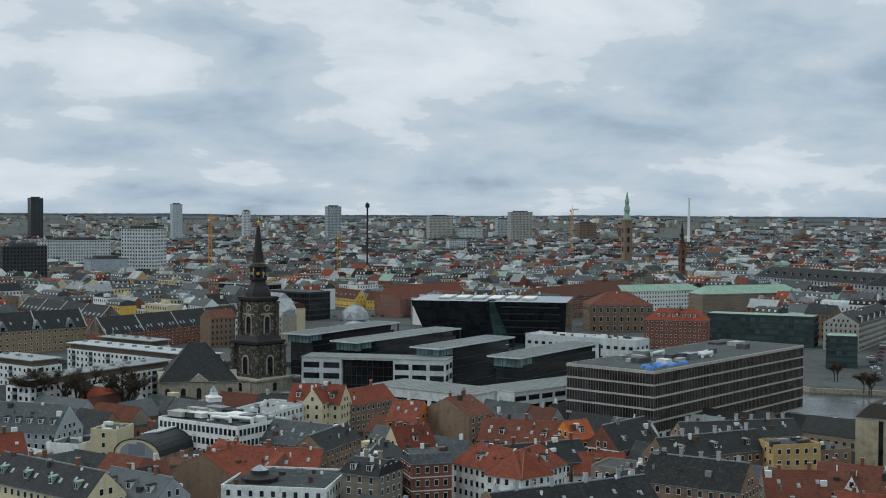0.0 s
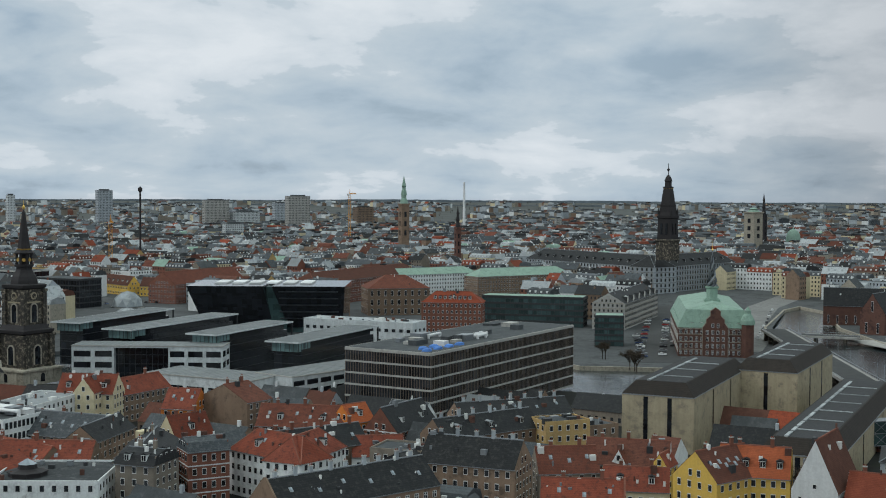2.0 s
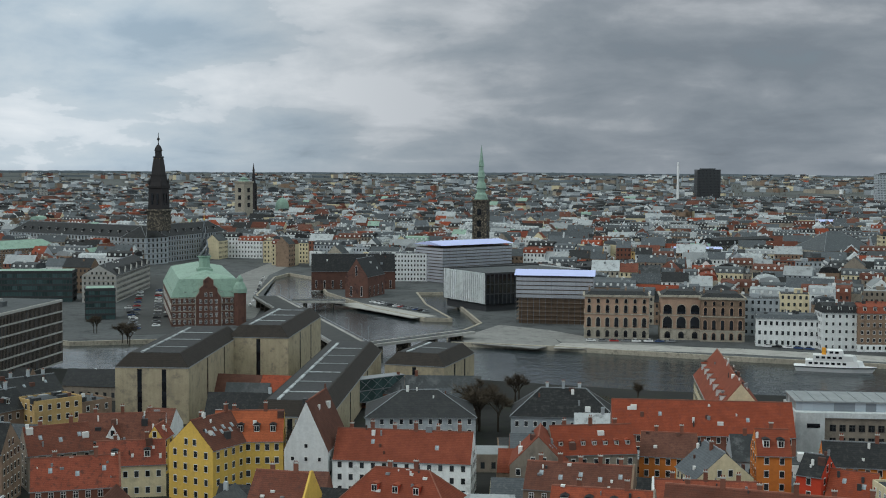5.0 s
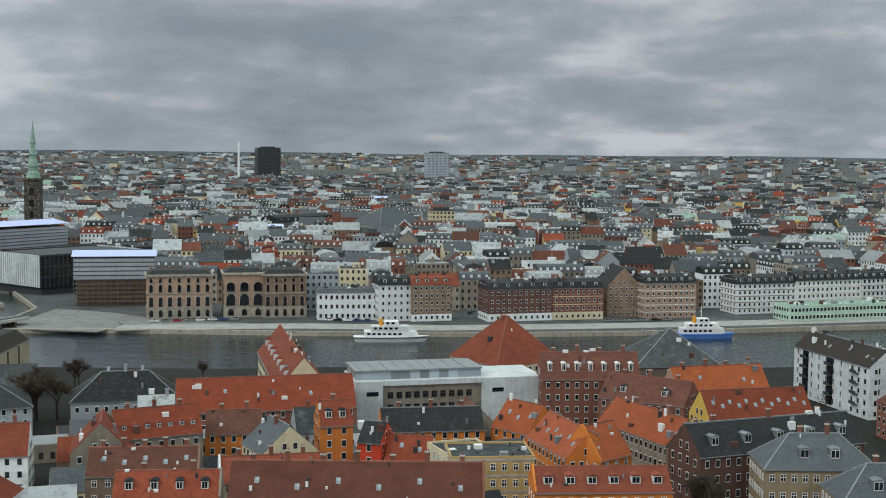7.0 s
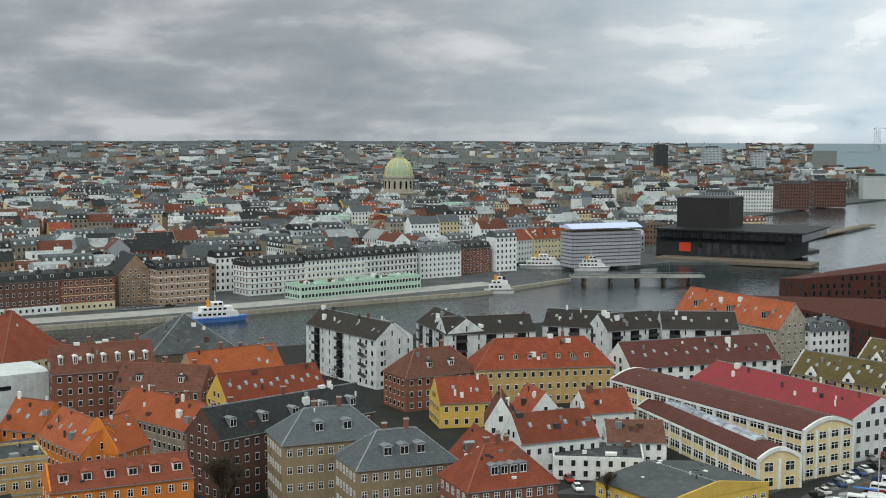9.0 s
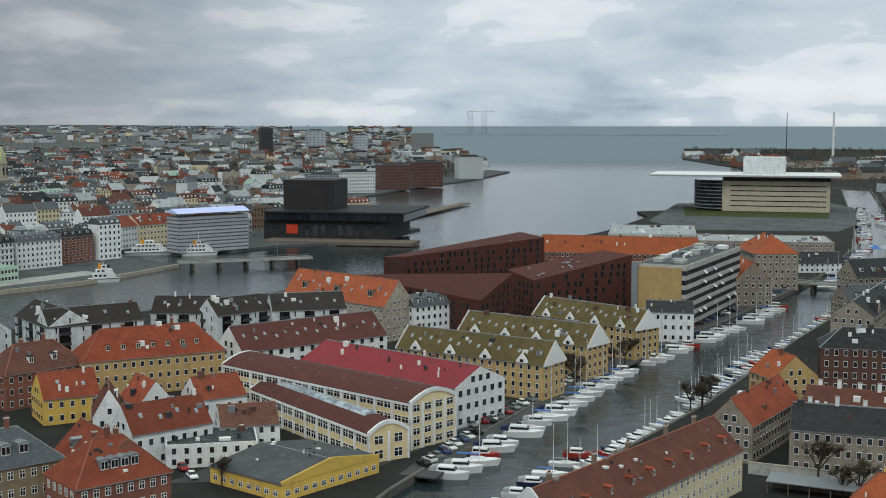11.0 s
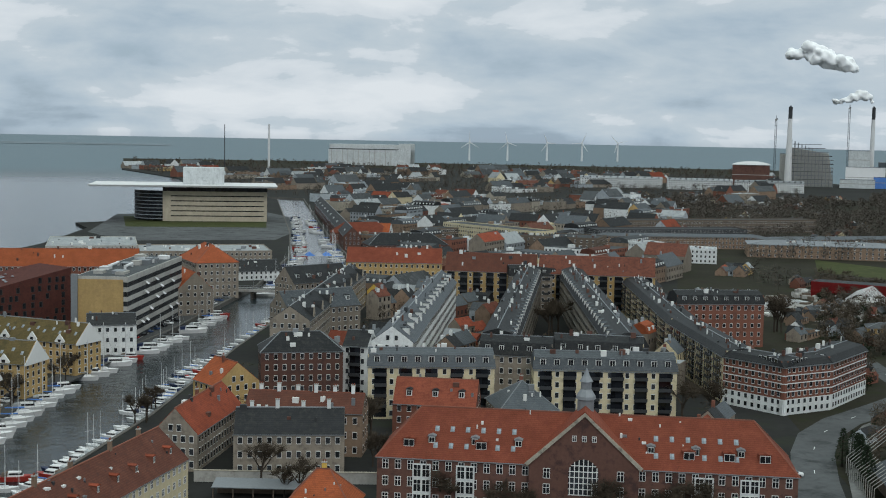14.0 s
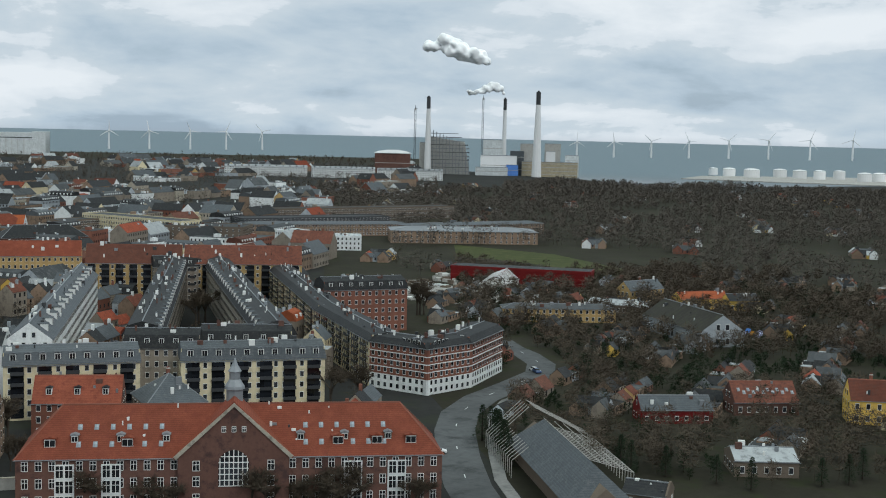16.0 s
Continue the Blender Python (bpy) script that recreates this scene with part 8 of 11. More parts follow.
def power_station():
    """Boiler houses, steel frame of the new plant, and sheds by the chimneys."""
    def block(name, x, y, turn, L, D, h, mat, label, bands=0):
        top = thing(name, x, y, 0, turn, label, "power station", "power station blocks")
        take(x, y, turn, L, D)
        s = Shape()
        s.box(-L / 2, L / 2, -D / 2, D / 2, -0.5, h)
        part("wall", s, mat, top)
        s = Shape()
        s.box(-L / 2 - 0.3, L / 2 + 0.3, -D / 2 - 0.3, D / 2 + 0.3, h, h + 0.8)
        part("roof", s, "zinc", top)
        for k in range(bands):
            s = Shape()
            s.box(-L / 2 - 0.2, L / 2 + 0.2, -D / 2 - 0.2, D / 2 + 0.2, h * (k + 0.5) / bands, h * (k + 0.5) / bands + 1)
            part("cladding_band", s, "concrete", top)
        return top

    def at(b, r):
        return polar(b, r)

    block("boiler_house", 1829, 1624, -48, 37, 30, 66, "concrete_pale", "pale grey boiler house of the power station", 2)
    block("turbine_hall", 1826, 1606, -48, 68, 26, 37, "steel_white", "white turbine hall of the power station", 1)
    block("boiler_house", 1876, 1573, -50, 34, 26, 60, "concrete", "second grey boiler house", 3)
    block("boiler_house", 1856, 1586, -50, 26, 24, 46, "slate_blue", "dark grey boiler annexe", 2)
    block("boiler_house", 1905, 1540, -51, 30, 26, 61, "concrete", "third grey boiler house with strips", 4)
    block("flue_house", 1893, 1535, -51, 18, 14, 47, "steel_white", "white flue house of the power station", 1)
    block("turbine_hall", 1926, 1510, -51, 26, 20, 40, "concrete_pale", "pale low turbine hall", 2)
    block("fuel_shed", 1836, 1580, -50, 22, 14, 20, "tarp_blue", "blue fuel shed by the station", 1)
    block("fuel_shed", 1858, 1562, -50, 14, 12, 24, "tarp_blue", "tall blue fuel shed", 1)
    block("fuel_shed", 1885, 1530, -51, 104, 20, 27, "concrete_tan", "long tan workshop at the quay", 4)
    block("fuel_shed", 1800, 1600, -48, 60, 16, 15, "concrete_pale", "white low shed at the quay", 1)
    store = block("round_store", 1700, 1762, -46, 66, 40, 36, "brick_dark", "dark store with white domed roof", 1)
    s = Shape()
    s.loft([[(r * 36 * math.cos(k * 0.524), r * 24 * math.sin(k * 0.524), z) for k in range(12)] for r, z in ((1.0, 36.8), (0.75, 40.5), (0.3, 43.0))])
    part("domed_roof", s, "steel_white", store, "white domed roof")
    block("chimney_foot", 1737, 1716, -46, 17, 15, 58, "concrete", "grey concrete foot beside a chimney", 2)
    # the new plant is still a steel frame
    x, y = at(46.5, 2445)
    top = thing("steel_frame_plant", x, y, 0, -47, "half-built sloping steel frame of a waste plant", "building site")
    take(x, y, -47, 100, 60)
    s = Shape()
    s.loft([[(-36, -18, 0), (38, -18, 0), (38, 18, 0), (-36, 18, 0)], [(-36, -18, 70), (28, -18, 60), (28, 18, 60), (-36, 18, 70)]])
    part("core", s, "concrete", top)
    for k in range(13):
        s = Shape()
        u = -38 + k * 6.2
        h = 84 - (k * 2.6 if k < 9 else 24 + (k - 9) * 9)
        for v in (-22, 22):
            s.bar((u, v, 0), (u, v, h), 0.75)
        s.bar((u, -22, h), (u, 22, h), 0.5)
        part("column_frame", s, "zinc", top)
    for k in range(11):
        s = Shape()
        z = 6 + k * 7
        reach = 37 if z < 52 else 37 - (z - 52) * 0.9
        for v in (-22, 22):
            s.bar((-38, v, z), (reach, v, z), 0.75)
        part("beam", s, "steel_dark" if k % 2 else "zinc", top)
    # long white housing in front
    for b0, b1, r in ((36.6, 40.2, 2150), (40.4, 43.2, 2130), (43.3, 46.2, 2100)):
        x0, y0 = at(b0, r)
        x1, y1 = at(b1, r)
        L = math.hypot(x1 - x0, y1 - y0)
        house((x0 + x1) / 2, (y0 + y1) / 2, math.degrees(math.atan2(y1 - y0, x1 - x0)), L, 14, 15, 3.5, "plaster_white", "felt_pale", "long white housing block with stepped roof", form="mansard", fine=False, storeys=5, dormers=12, dormer=(2.6, 2.2, "steel_dark", "steel_white"))


def glazed_bridge(x0, y0, x1, y1):
    """A two-storey glazed link in a steel truss."""
    L = math.hypot(x1 - x0, y1 - y0)
    top = thing("glazed_bridge", (x0 + x1) / 2, (y0 + y1) / 2, 0, math.degrees(math.atan2(y1 - y0, x1 - x0)), "glazed steel truss link between two storehouses", "bridge")
    a = L / 2
    s = Shape()
    s.box(-a, a, -2.4, 2.4, 3.0, 10.5)
    part("glazing_box", s, "pane_green", top)
    for z in (2.8, 6.6, 10.4):
        s = Shape()
        s.box(-a, a, -2.7, 2.7, z, z + 0.2)
        part("floor_edge", s, "zinc", top)
    n = max(2, int(L / 4))
    for k in range(n):
        u = -a + k * L / n
        for z in (3.0, 6.9):
            s = Shape()
            s.bar((u, -2.75, z), (u + L / n, -2.75, z + 3.6), 0.08)
            s.bar((u, -2.75, z + 3.6), (u + L / n, -2.75, z), 0.08)
            part("brace", s, "zinc", top)


# ---- landmarks, set in place ----
# west: offices, library, church
block = office(-482.1, 143.3, 134.2, 117.1, 35.8, 25.0, "brown glass office block with pale floor bands", 6, "pane", "concrete", 1.1, "felt", rib_mat="timber", panel_part=0.13)
roof_plant(block, 117.1, 35.8, 25.0, 4, True)
nordic_finger(-621.5, 38.8, 141.4, 87.7, 16.0, 20.0, "dark glass office bar with thin oversailing roof")
nordic_finger(-584.6, 66.5, 141.6, 65.4, 16.0, 20.0, "dark glass office bar with thin oversailing roof")
nordic_finger(-552.3, 99.0, 141.9, 75.4, 16.0, 20.0, "dark glass office bar with thin oversailing roof")
nordic_finger(-658.4, 12.8, 144.9, 82.8, 16.0, 20.0, "dark glass office bar with thin oversailing roof")
white_office(-562.0, 25.6, 73.4, 64.0, 16.0, 15.6, "white stone office with square windows and recessed glass front", (-14.0, 9.0), 8, 3, 2)
white_office(-494.0, 45.5, 47.5, 49.0, 22.0, 11.5, "low white office wing with a grey metal roof", None, 5, 1)
white_office(-496.0, 87.0, 125.6, 50.0, 20.0, 12.0, "white office wing with dark square windows", None, 7, 3)
house(-644.1, 135.8, 50.7, 62.4, 16.0, 16.0, 0.6, "concrete_pale", "felt_pale", "white stepped office at the quay", form="flat", sash="sash_dark", win=(2.0, 1.4), bay=4, storeys=3, fine=False)
terrace_slab(-534.0, -91.0, 143.6, 78.0, 13.0, 15.0, "long white flats with a dark top storey and thin roof")
terrace_slab(-613.0, -82.0, 48.3, 92.0, 15.0, 15.0, "white flats with dark top storey under a thin grey roof")
terrace_slab(-597.0, -133.0, 48.3, 34.0, 16.0, 13.0, "white stepped flats with thin grey roof")
terrace_slab(-655.0, -92.0, 48.3, 40.0, 12.0, 15.5, "rear white flats with thin grey roof")
spire_church(-574.8, -26.6, 45.0, 0)
church_nave(-540.0, -50.0, 98.0, 31.0, 26.0, 10.0, 14.5)
black_diamond(-763.6, 102.3, 74.4)
gable_store(-775.0, -88.0, 143.5, 118.0, 15.0, 10.5, 9.0, "long brick warehouse with black roof and arched dormers", 9, 2.6, 26)
gable_store(-858.0, -163.0, 40.0, 106.0, 15.0, 12.0, 7.5, "brick warehouse with slate roof and rows of roof windows", 3, 2.4, 40)
gable_store(-736.0, -160.0, 128.5, 60.0, 16.0, 13.0, 9.5, "brown brick warehouse with glazed triangular dormers", 3, 7.0, 6)
office(-985.0, -52.0, 48.0, 44.0, 22.0, 24.0, "dark unfinished glass office on the quay", 6, "pane_dark", "concrete", 3.0, "felt", panel_part=0.12)
office(-950.0, -14.0, 48.0, 40.0, 22.0, 20.0, "black glass office box on the quay", 5, "pane_dark", "steel_dark", 2.4, "felt", panel_part=0.2)
house(-1068.0, 20.0, 27.0, 62.0, 11.0, 8.0, 7.0, "plaster_yellow", "tile_brown", "long yellow brewery house with brown tile roof", fine=False, dormers=8)
house(-1030.0, 52.0, 60.0, 26.0, 11.0, 8.0, 6.5, "plaster_yellow", "tile_brown", "yellow gabled brewery house", fine=False)
glass_dome(-690.1, 18.9)
palazzo(-433.5, 440.5, 45.5, 30.0, 17.0, 20.5, 7, "ochre stone palazzo with arched windows and cornice", "plaster_rose", False)
palazzo(-412.5, 462.0, 45.5, 19.0, 17.0, 21.0, 3, "ochre stone palazzo with three great arches", "plaster_rose", True)
palazzo(-398.5, 474.5, 45.5, 20.0, 22.0, 20.5, 5, "brown stone palazzo corner with arched windows", "brick_brown", False)
# towers and cranes far over the roofs
slab_block(-594.9, 915.6, 48.0, 19.8, 15.1, 27.8, "cream stone concert house with a columned window", "plaster_cream", 8, 6, 4, glassy="pane")
slab_block(-613.6, 1006.4, 36.4, 40.5, 13.2, 17.4, "long pale stone office with small windows", "stone", 5, 13, 3, glassy="pane")
slab_block(-551.4, 756.9, 51.1, 10.2, 8.9, 18.8, "red brick tower house over slate roofs", "brick_red", 5, 3, 2, glassy="pane")
house(-620.6, 874.1, 76.3, 51.6, 40.0, 17.0, 14.0, "stone", "slate_blue", "royal theatre with broad grey dome roof", form="hip", fine=False, bay=4)
house(-1040.7, 1234.4, 70.3, 87.6, 16.0, 14.0, 7.0, "brick_red", "tile_red", "long far palace row with red roof", fine=False)
house(-730.3, 1314.3, 75.0, 145.1, 16.0, 14.0, 6.0, "plaster_white", "tile_red", "long white far palace with red roof", fine=False)
house(-695.5, 847.5, 86.4, 68.1, 20.0, 18.0, 6.0, "granite", "slate_dark", "dark stone department house with slate roof", form="mansard", dormers=8, fine=False)
slab_block(98.0, 1488.6, 11.2, 33.7, 25.7, 28.3, "brown brick harbour warehouse with tall gables", "brick_dark", 8, 11, 7, glassy="pane")
slab_block(142.3, 1543.2, 9.7, 36.3, 19.7, 29.5, "long red-brown harbour warehouse", "brick_dark", 8, 12, 5, glassy="pane")
slab_block(221.2, 1758.9, 7.8, 35.1, 22.9, 29.3, "white harbour office block", "concrete_pale", 8, 11, 6, glassy="pane")
slab_block(54.0, 1427.0, 12.8, 38.6, 16.8, 22.7, "white quay block with dark windows", "plaster_white", 6, 13, 4, glassy="pane")
slab_block(15.2, 1371.1, 14.4, 33.2, 14.4, 22.3, "grey quay block with slate roof", "plaster_grey", 6, 11, 4, glassy="pane")
slab_block(19.9, 2900.3, 14.6, 39.8, 26.0, 56.3, "far office tower under cranes", "plaster_grey", 16, 13, 7, glassy="pane")
slab_block(995.7, 4039.5, 1.2, 100.8, 43.8, 4.7, "far pale harbour shed on the north pier", "concrete_pale", 3, 34, 12, glassy="pane")
slab_block(1130.0, 4024.8, -0.7, 77.7, 33.8, 12.4, "far pale harbour shed on the north pier", "plaster_grey", 3, 26, 9, glassy="pane")
slab_block(1254.2, 4008.8, -2.4, 101.8, 44.3, 9.2, "far pale harbour shed on the north pier", "concrete_pale", 3, 34, 12, glassy="pane")
slab_block(-2708.6, 980.0, 85.1, 10.5, 5.7, 27.0, "far housing slab on the horizon", "plaster_grey", 7, 3, 2, glassy="pane")
slab_block(-2709.3, 1012.7, 84.5, 15.2, 8.3, 30.6, "far housing slab on the horizon", "concrete", 8, 5, 2, glassy="pane")
slab_block(-2707.8, 1050.3, 83.8, 19.9, 10.8, 24.0, "far housing slab on the horizon", "slate_blue", 7, 6, 3, glassy="pane")
slab_block(-2690.3, 1125.9, 82.3, 10.6, 5.8, 27.7, "far housing slab on the horizon", "plaster_grey", 8, 3, 2, glassy="pane")
slab_block(-2687.2, 1163.7, 81.6, 15.4, 8.4, 31.4, "far housing slab on the horizon", "concrete", 9, 5, 2, glassy="pane")
slab_block(-2682.6, 1203.9, 80.8, 20.2, 11.0, 24.9, "far housing slab on the horizon", "slate_blue", 7, 6, 3, glassy="pane")
slab_block(-2674.7, 1250.0, 80.0, 10.7, 5.8, 28.6, "far housing slab on the horizon", "plaster_grey", 8, 3, 2, glassy="pane")
slab_block(-2666.0, 1296.1, 79.1, 15.6, 8.5, 23.3, "far housing slab on the horizon", "concrete", 6, 5, 2, glassy="pane")
slab_block(-2645.4, 1364.1, 77.7, 20.4, 11.1, 29.8, "far housing slab on the horizon", "slate_blue", 8, 6, 3, glassy="pane")
slab_block(-2644.0, 1392.7, 77.2, 10.9, 5.9, 24.5, "far housing slab on the horizon", "plaster_grey", 7, 3, 2, glassy="pane")
slab_block(-2615.5, 1470.3, 75.7, 15.8, 8.6, 27.1, "far housing slab on the horizon", "concrete", 7, 5, 2, glassy="pane")
slab_block(-2603.4, 1515.6, 74.8, 20.7, 11.2, 31.0, "far housing slab on the horizon", "slate_blue", 9, 7, 3, glassy="pane")
slab_block(-2595.2, 1553.0, 74.1, 11.0, 6.0, 24.4, "far housing slab on the horizon", "plaster_grey", 7, 3, 2, glassy="pane")
slab_block(-2556.4, 1638.4, 72.3, 15.9, 8.7, 27.2, "far housing slab on the horizon", "concrete", 8, 5, 2, glassy="pane")
slab_block(-2529.8, 1700.8, 71.1, 20.9, 11.4, 28.6, "far housing slab on the horizon", "slate_blue", 8, 7, 3, glassy="pane")
slab_block(-2491.7, 1776.9, 69.5, 11.1, 6.0, 23.7, "far housing slab on the horizon", "plaster_grey", 6, 3, 2, glassy="pane")
slab_block(-2473.9, 1822.0, 68.6, 16.1, 8.8, 27.6, "far housing slab on the horizon", "concrete", 8, 5, 2, glassy="pane")
slab_block(-1321.6, -175.5, 72.6, 35.5, 29.0, 59.9, "white tower block with small windows", "concrete_pale", 17, 12, 8, glassy="pane")
slab_block(-2693.7, 423.4, 96.1, 46.3, 30.2, 76.5, "grey striped tower block", "concrete", 22, 15, 8, glassy="pane")
slab_block(-2887.7, 271.1, 99.6, 53.9, 29.3, 66.4, "broad grey tower block over roofs", "concrete", 19, 18, 8, glassy="pane")
slab_block(-2871.1, 411.5, 96.8, 28.1, 24.5, 60.8, "slim grey tower block", "plaster_grey", 17, 9, 6, glassy="pane")
slab_block(-2900.2, 32.0, 104.4, 31.6, 24.1, 86.9, "far grey tower block", "plaster_grey", 25, 10, 6, glassy="pane")
slab_block(-2883.4, -313.1, 111.2, 21.1, 22.9, 90.0, "far pale tower with rounded shoulders", "plaster_grey", 26, 7, 6, glassy="pane_pale")
slab_block(-2895.9, -161.3, 108.2, 15.2, 16.6, 75.8, "far white tower over roofs", "concrete_pale", 22, 5, 4, glassy="pane")
slab_block(-2836.4, -605.9, 117.1, 25.8, 28.0, 101.6, "far dark tower under construction", "steel_dark", 29, 8, 7, glassy="pane")
slab_block(-1890.7, 2199.4, 55.7, 51.6, 28.0, 78.8, "dark far office tower", "steel_dark", 23, 17, 7, glassy="pane")
slab_block(-1589.7, 2425.9, 48.2, 49.2, 32.1, 71.0, "grey twin far tower", "plaster_grey", 20, 16, 8, glassy="pane")
slab_block(-90.8, 2899.0, 16.8, 26.9, 23.4, 61.3, "far dark tower on the horizon", "steel_dark", 18, 9, 6, glassy="pane")
slab_block(119.4, 2897.9, 12.6, 28.1, 24.5, 46.0, "far green glass tower block", "plaster_grey", 13, 9, 6, glassy="pane_green")
slab_block(-2703.6, 566.3, 93.2, 35.7, 38.8, 54.2, "dark tower behind the town hall", "brick_brown", 15, 12, 10, glassy="pane")
slab_block(-1235.8, -275.8, 117.6, 40.9, 17.8, 44.4, "dark glass office at the water", "steel_dark", 13, 13, 4, glassy="pane_dark")
slab_block(-1480.4, -272.5, 105.4, 74.8, 24.4, 44.5, "long white office with glass bands", "concrete_pale", 13, 25, 6, glassy="pane")
slab_block(-1276.7, -206.2, 114.2, 36.6, 23.8, 31.3, "slanted glass office with white edge", "plaster_grey", 9, 12, 6, glassy="pane_pale")
slab_block(-1362.0, 58.0, 67.7, 66.0, 18.0, 18.0, "long white office with rows of dark windows", "concrete_pale", 5, 20, 5, glassy="pane_dark")
slab_block(-2196.0, 235.4, 98.9, 32.1, 20.9, 30.1, "white corner building among roofs", "concrete_pale", 8, 10, 5, glassy="pane")
slab_block(-2881.0, 334.5, 98.4, 58.6, 38.2, 41.3, "broad white hall among roofs", "concrete_pale", 12, 19, 10, glassy="pane")
crane(-1320.7, -109.5, 13.8, 69.9, 38.0, mat="crane_yellow", wide=3.0)
crane(-1229.9, 19.2, 1.9, 53.9, 40.0, mat="crane_yellow", wide=3.0)
crane(-1864.0, 370.2, 1.6, 81.2, 40.0, mat="crane_yellow", wide=3.0)
slim_spire("town_hall_tower", -1511.5, 366.7, 10.0, "brown brick town hall tower with weathered copper spire", 5.0, 70.0, 104.0, "brick_brown", "copper_green", 2)
slim_spire("church_spire", -1249.8, 359.3, 10.0, "small dark church spire", 2.6, 48.0, 70.0, "brick_dark", "copper_dark", 2)
slim_spire("church_tower", -795.9, 654.4, 35.0, "brick church tower with tall green copper spire", 5.6, 55.0, 98.0, "stone_soot", "copper_green", 3)
slim_spire("cathedral_tower", -1488.1, 822.8, 20.0, "square grey church tower with low copper cap", 8.2, 61.0, 67.0, "stone", "copper_green", 1)
slim_spire("church_spire", -1643.3, 924.7, 20.0, "thin dark church spire", 3.4, 56.0, 85.8, "copper_dark", "copper_dark", 2)
pylon_needle("fairground_mast", -1399.4, 52.5, 0, "tall thin fairground tower mast", [(1.1, 0), (1.0, 82), (2.4, 83), (2.4, 86), (0.3, 88)], "copper_dark")
pylon_needle("factory_chimney", -2495.7, 730.6, 0, "thin white far chimney", [(3.0, 0.0), (2.0, 107.01688379309552)], "steel_white", category="chimney")
pylon_needle("factory_chimney", -1804.9, 2008.6, 0, "thin white far chimney", [(3.0, 0.0), (2.0, 94.59136223071978)], "steel_white", category="chimney")
pylon_needle("copper_dome", -1635.6, 967.7, 0, "green copper dome over a round drum among the roofs", [(10.2, 0), (10.2, 22), (9.8, 25), (8.8, 28.5), (6.8, 31.5), (4.0, 33.6), (1.0, 34.6), (0.7, 37)], "copper_green", category="dome")
geodesic_dome(-934.0, 26.0, 10.6, "white geodesic dome with visible triangular panels on the square")
dome_church(-320.6, 1352.9)
castle_tower(-969.6, 458.1, 35.0)
house(-1055.7, 431.1, 18.5, 172.2, 24.0, 22.0, 9.0, "plaster_grey", "slate_dark", "grey granite palace wing with dark copper roof", form="hip", storeys=5, win=(1.8, 2.6), bay=4, dormers=14, dormer=(2, 2.2, "slate_dark", "slate_dark"), sash="stone", band="granite", fine=False, category="palace", name="palace_wing")
house(-1015.8, 496.0, 122.6, 131.7, 24.0, 22.0, 9.0, "plaster_grey", "slate_dark", "grey granite palace front with dark copper roof", form="hip", storeys=5, win=(1.8, 2.6), bay=4, dormers=9, dormer=(2, 2.2, "slate_dark", "slate_dark"), sash="stone", band="granite", fine=False, category="palace", name="palace_wing")
house(-1072.2, 577.1, 107.9, 47.9, 40.0, 16.0, 3.0, "plaster_white", "slate_blue", "white palace chapel with shallow roof", form="hip", storeys=3, fine=False, bay=4)
exchange(-625.0, 319.8, 156.8, 95.0, 36.4, 14.6, 12.0)
office(-752.1, 266.2, 59.7, 62.7, 16.0, 18.0, "dark green glass office with copper edge", 5, "pane_green", "steel_dark", 1.6, "copper_green")
office(-643.2, 270.2, 67.1, 15.1, 14.0, 16.0, "dark glass office with green hip roof", 5, "pane_green", "steel_dark", 1.6, "copper_green")
striped_bank(-568.2, 491.8, 174.0, 44.1, 67.8, 21.0)
scaffold(-491.6, 454.6, 43.5, 39.4, 16.0, 25.0, "wrapped palazzo under a lilac tent roof", bare=0.5)
scaffold(-721.0, 577.5, 91.8, 64.9, 30.0, 26.0, "wrapped tower house under lilac tent roof", bare=0)
scaffold(-60.9, 800.1, 33.9, 48.0, 15.0, 24.0, "scaffolded block under lilac tent roof", bare=0.0)
scaffold(-416.9, 1069.6, 56.8, 56.5, 20.0, 15.0, "wrapped roof under a lilac tent", bare=0)
scaffold(-672.8, 772.8, 49.6, 35.2, 18.0, 17.0, "wrapped roof under lilac tent", bare=0)
scaffold(-953.4, 1337.4, 60.7, 34.4, 18.0, 17.0, "far wrapped roof under lilac tent", bare=0)
house(-631.0, 606.2, 80.8, 116.0, 45.0, 15.0, 0.6, "steel_dark", "slate_dark", "long black-roofed bank wing of dark glass", fine=False, sash="sash_dark", bay=3, form="flat")
house(-708.2, 473.1, 58.1, 55.0, 14.0, 12.0, 11.0, "brick_dark", "slate_dark", "red brick canal church with steep dark roof", storeys=1, win=(1.2, 5), bay=5, fine=False, name="church", category="church")
house(-664.1, 452.7, 124.5, 30.0, 14.7, 13.0, 11.0, "brick_dark", "slate_dark", "brick church transept with dark gable roof", storeys=1, win=(1.4, 6), bay=6, fine=False, name="church", category="church")
# concrete stores by the bridge
tan_store(-398.1, 196.4, 49.5, 23.1, 76.6, 17.7, "tan windowless storehouse with a dark hipped roof", 2)
tan_store(-431.1, 252.9, 47.7, 22.0, 66.8, 18.5, "tan windowless rear storehouse with dark roof", 1)
tan_store(-353.8, 225.7, 48.7, 22.0, 130.5, 11.0, "low tan storehouse with dark roof", 1)
tan_store(-369.5, 280.7, 34.3, 22.0, 36.6, 11.0, "small tan storehouse by the water", 1)
framed_block(-205.9, 318.6, 47.1, 55.8, 20.0, 13.5)
glazed_bridge(-349.9, 234.7, -350.4, 253.2)
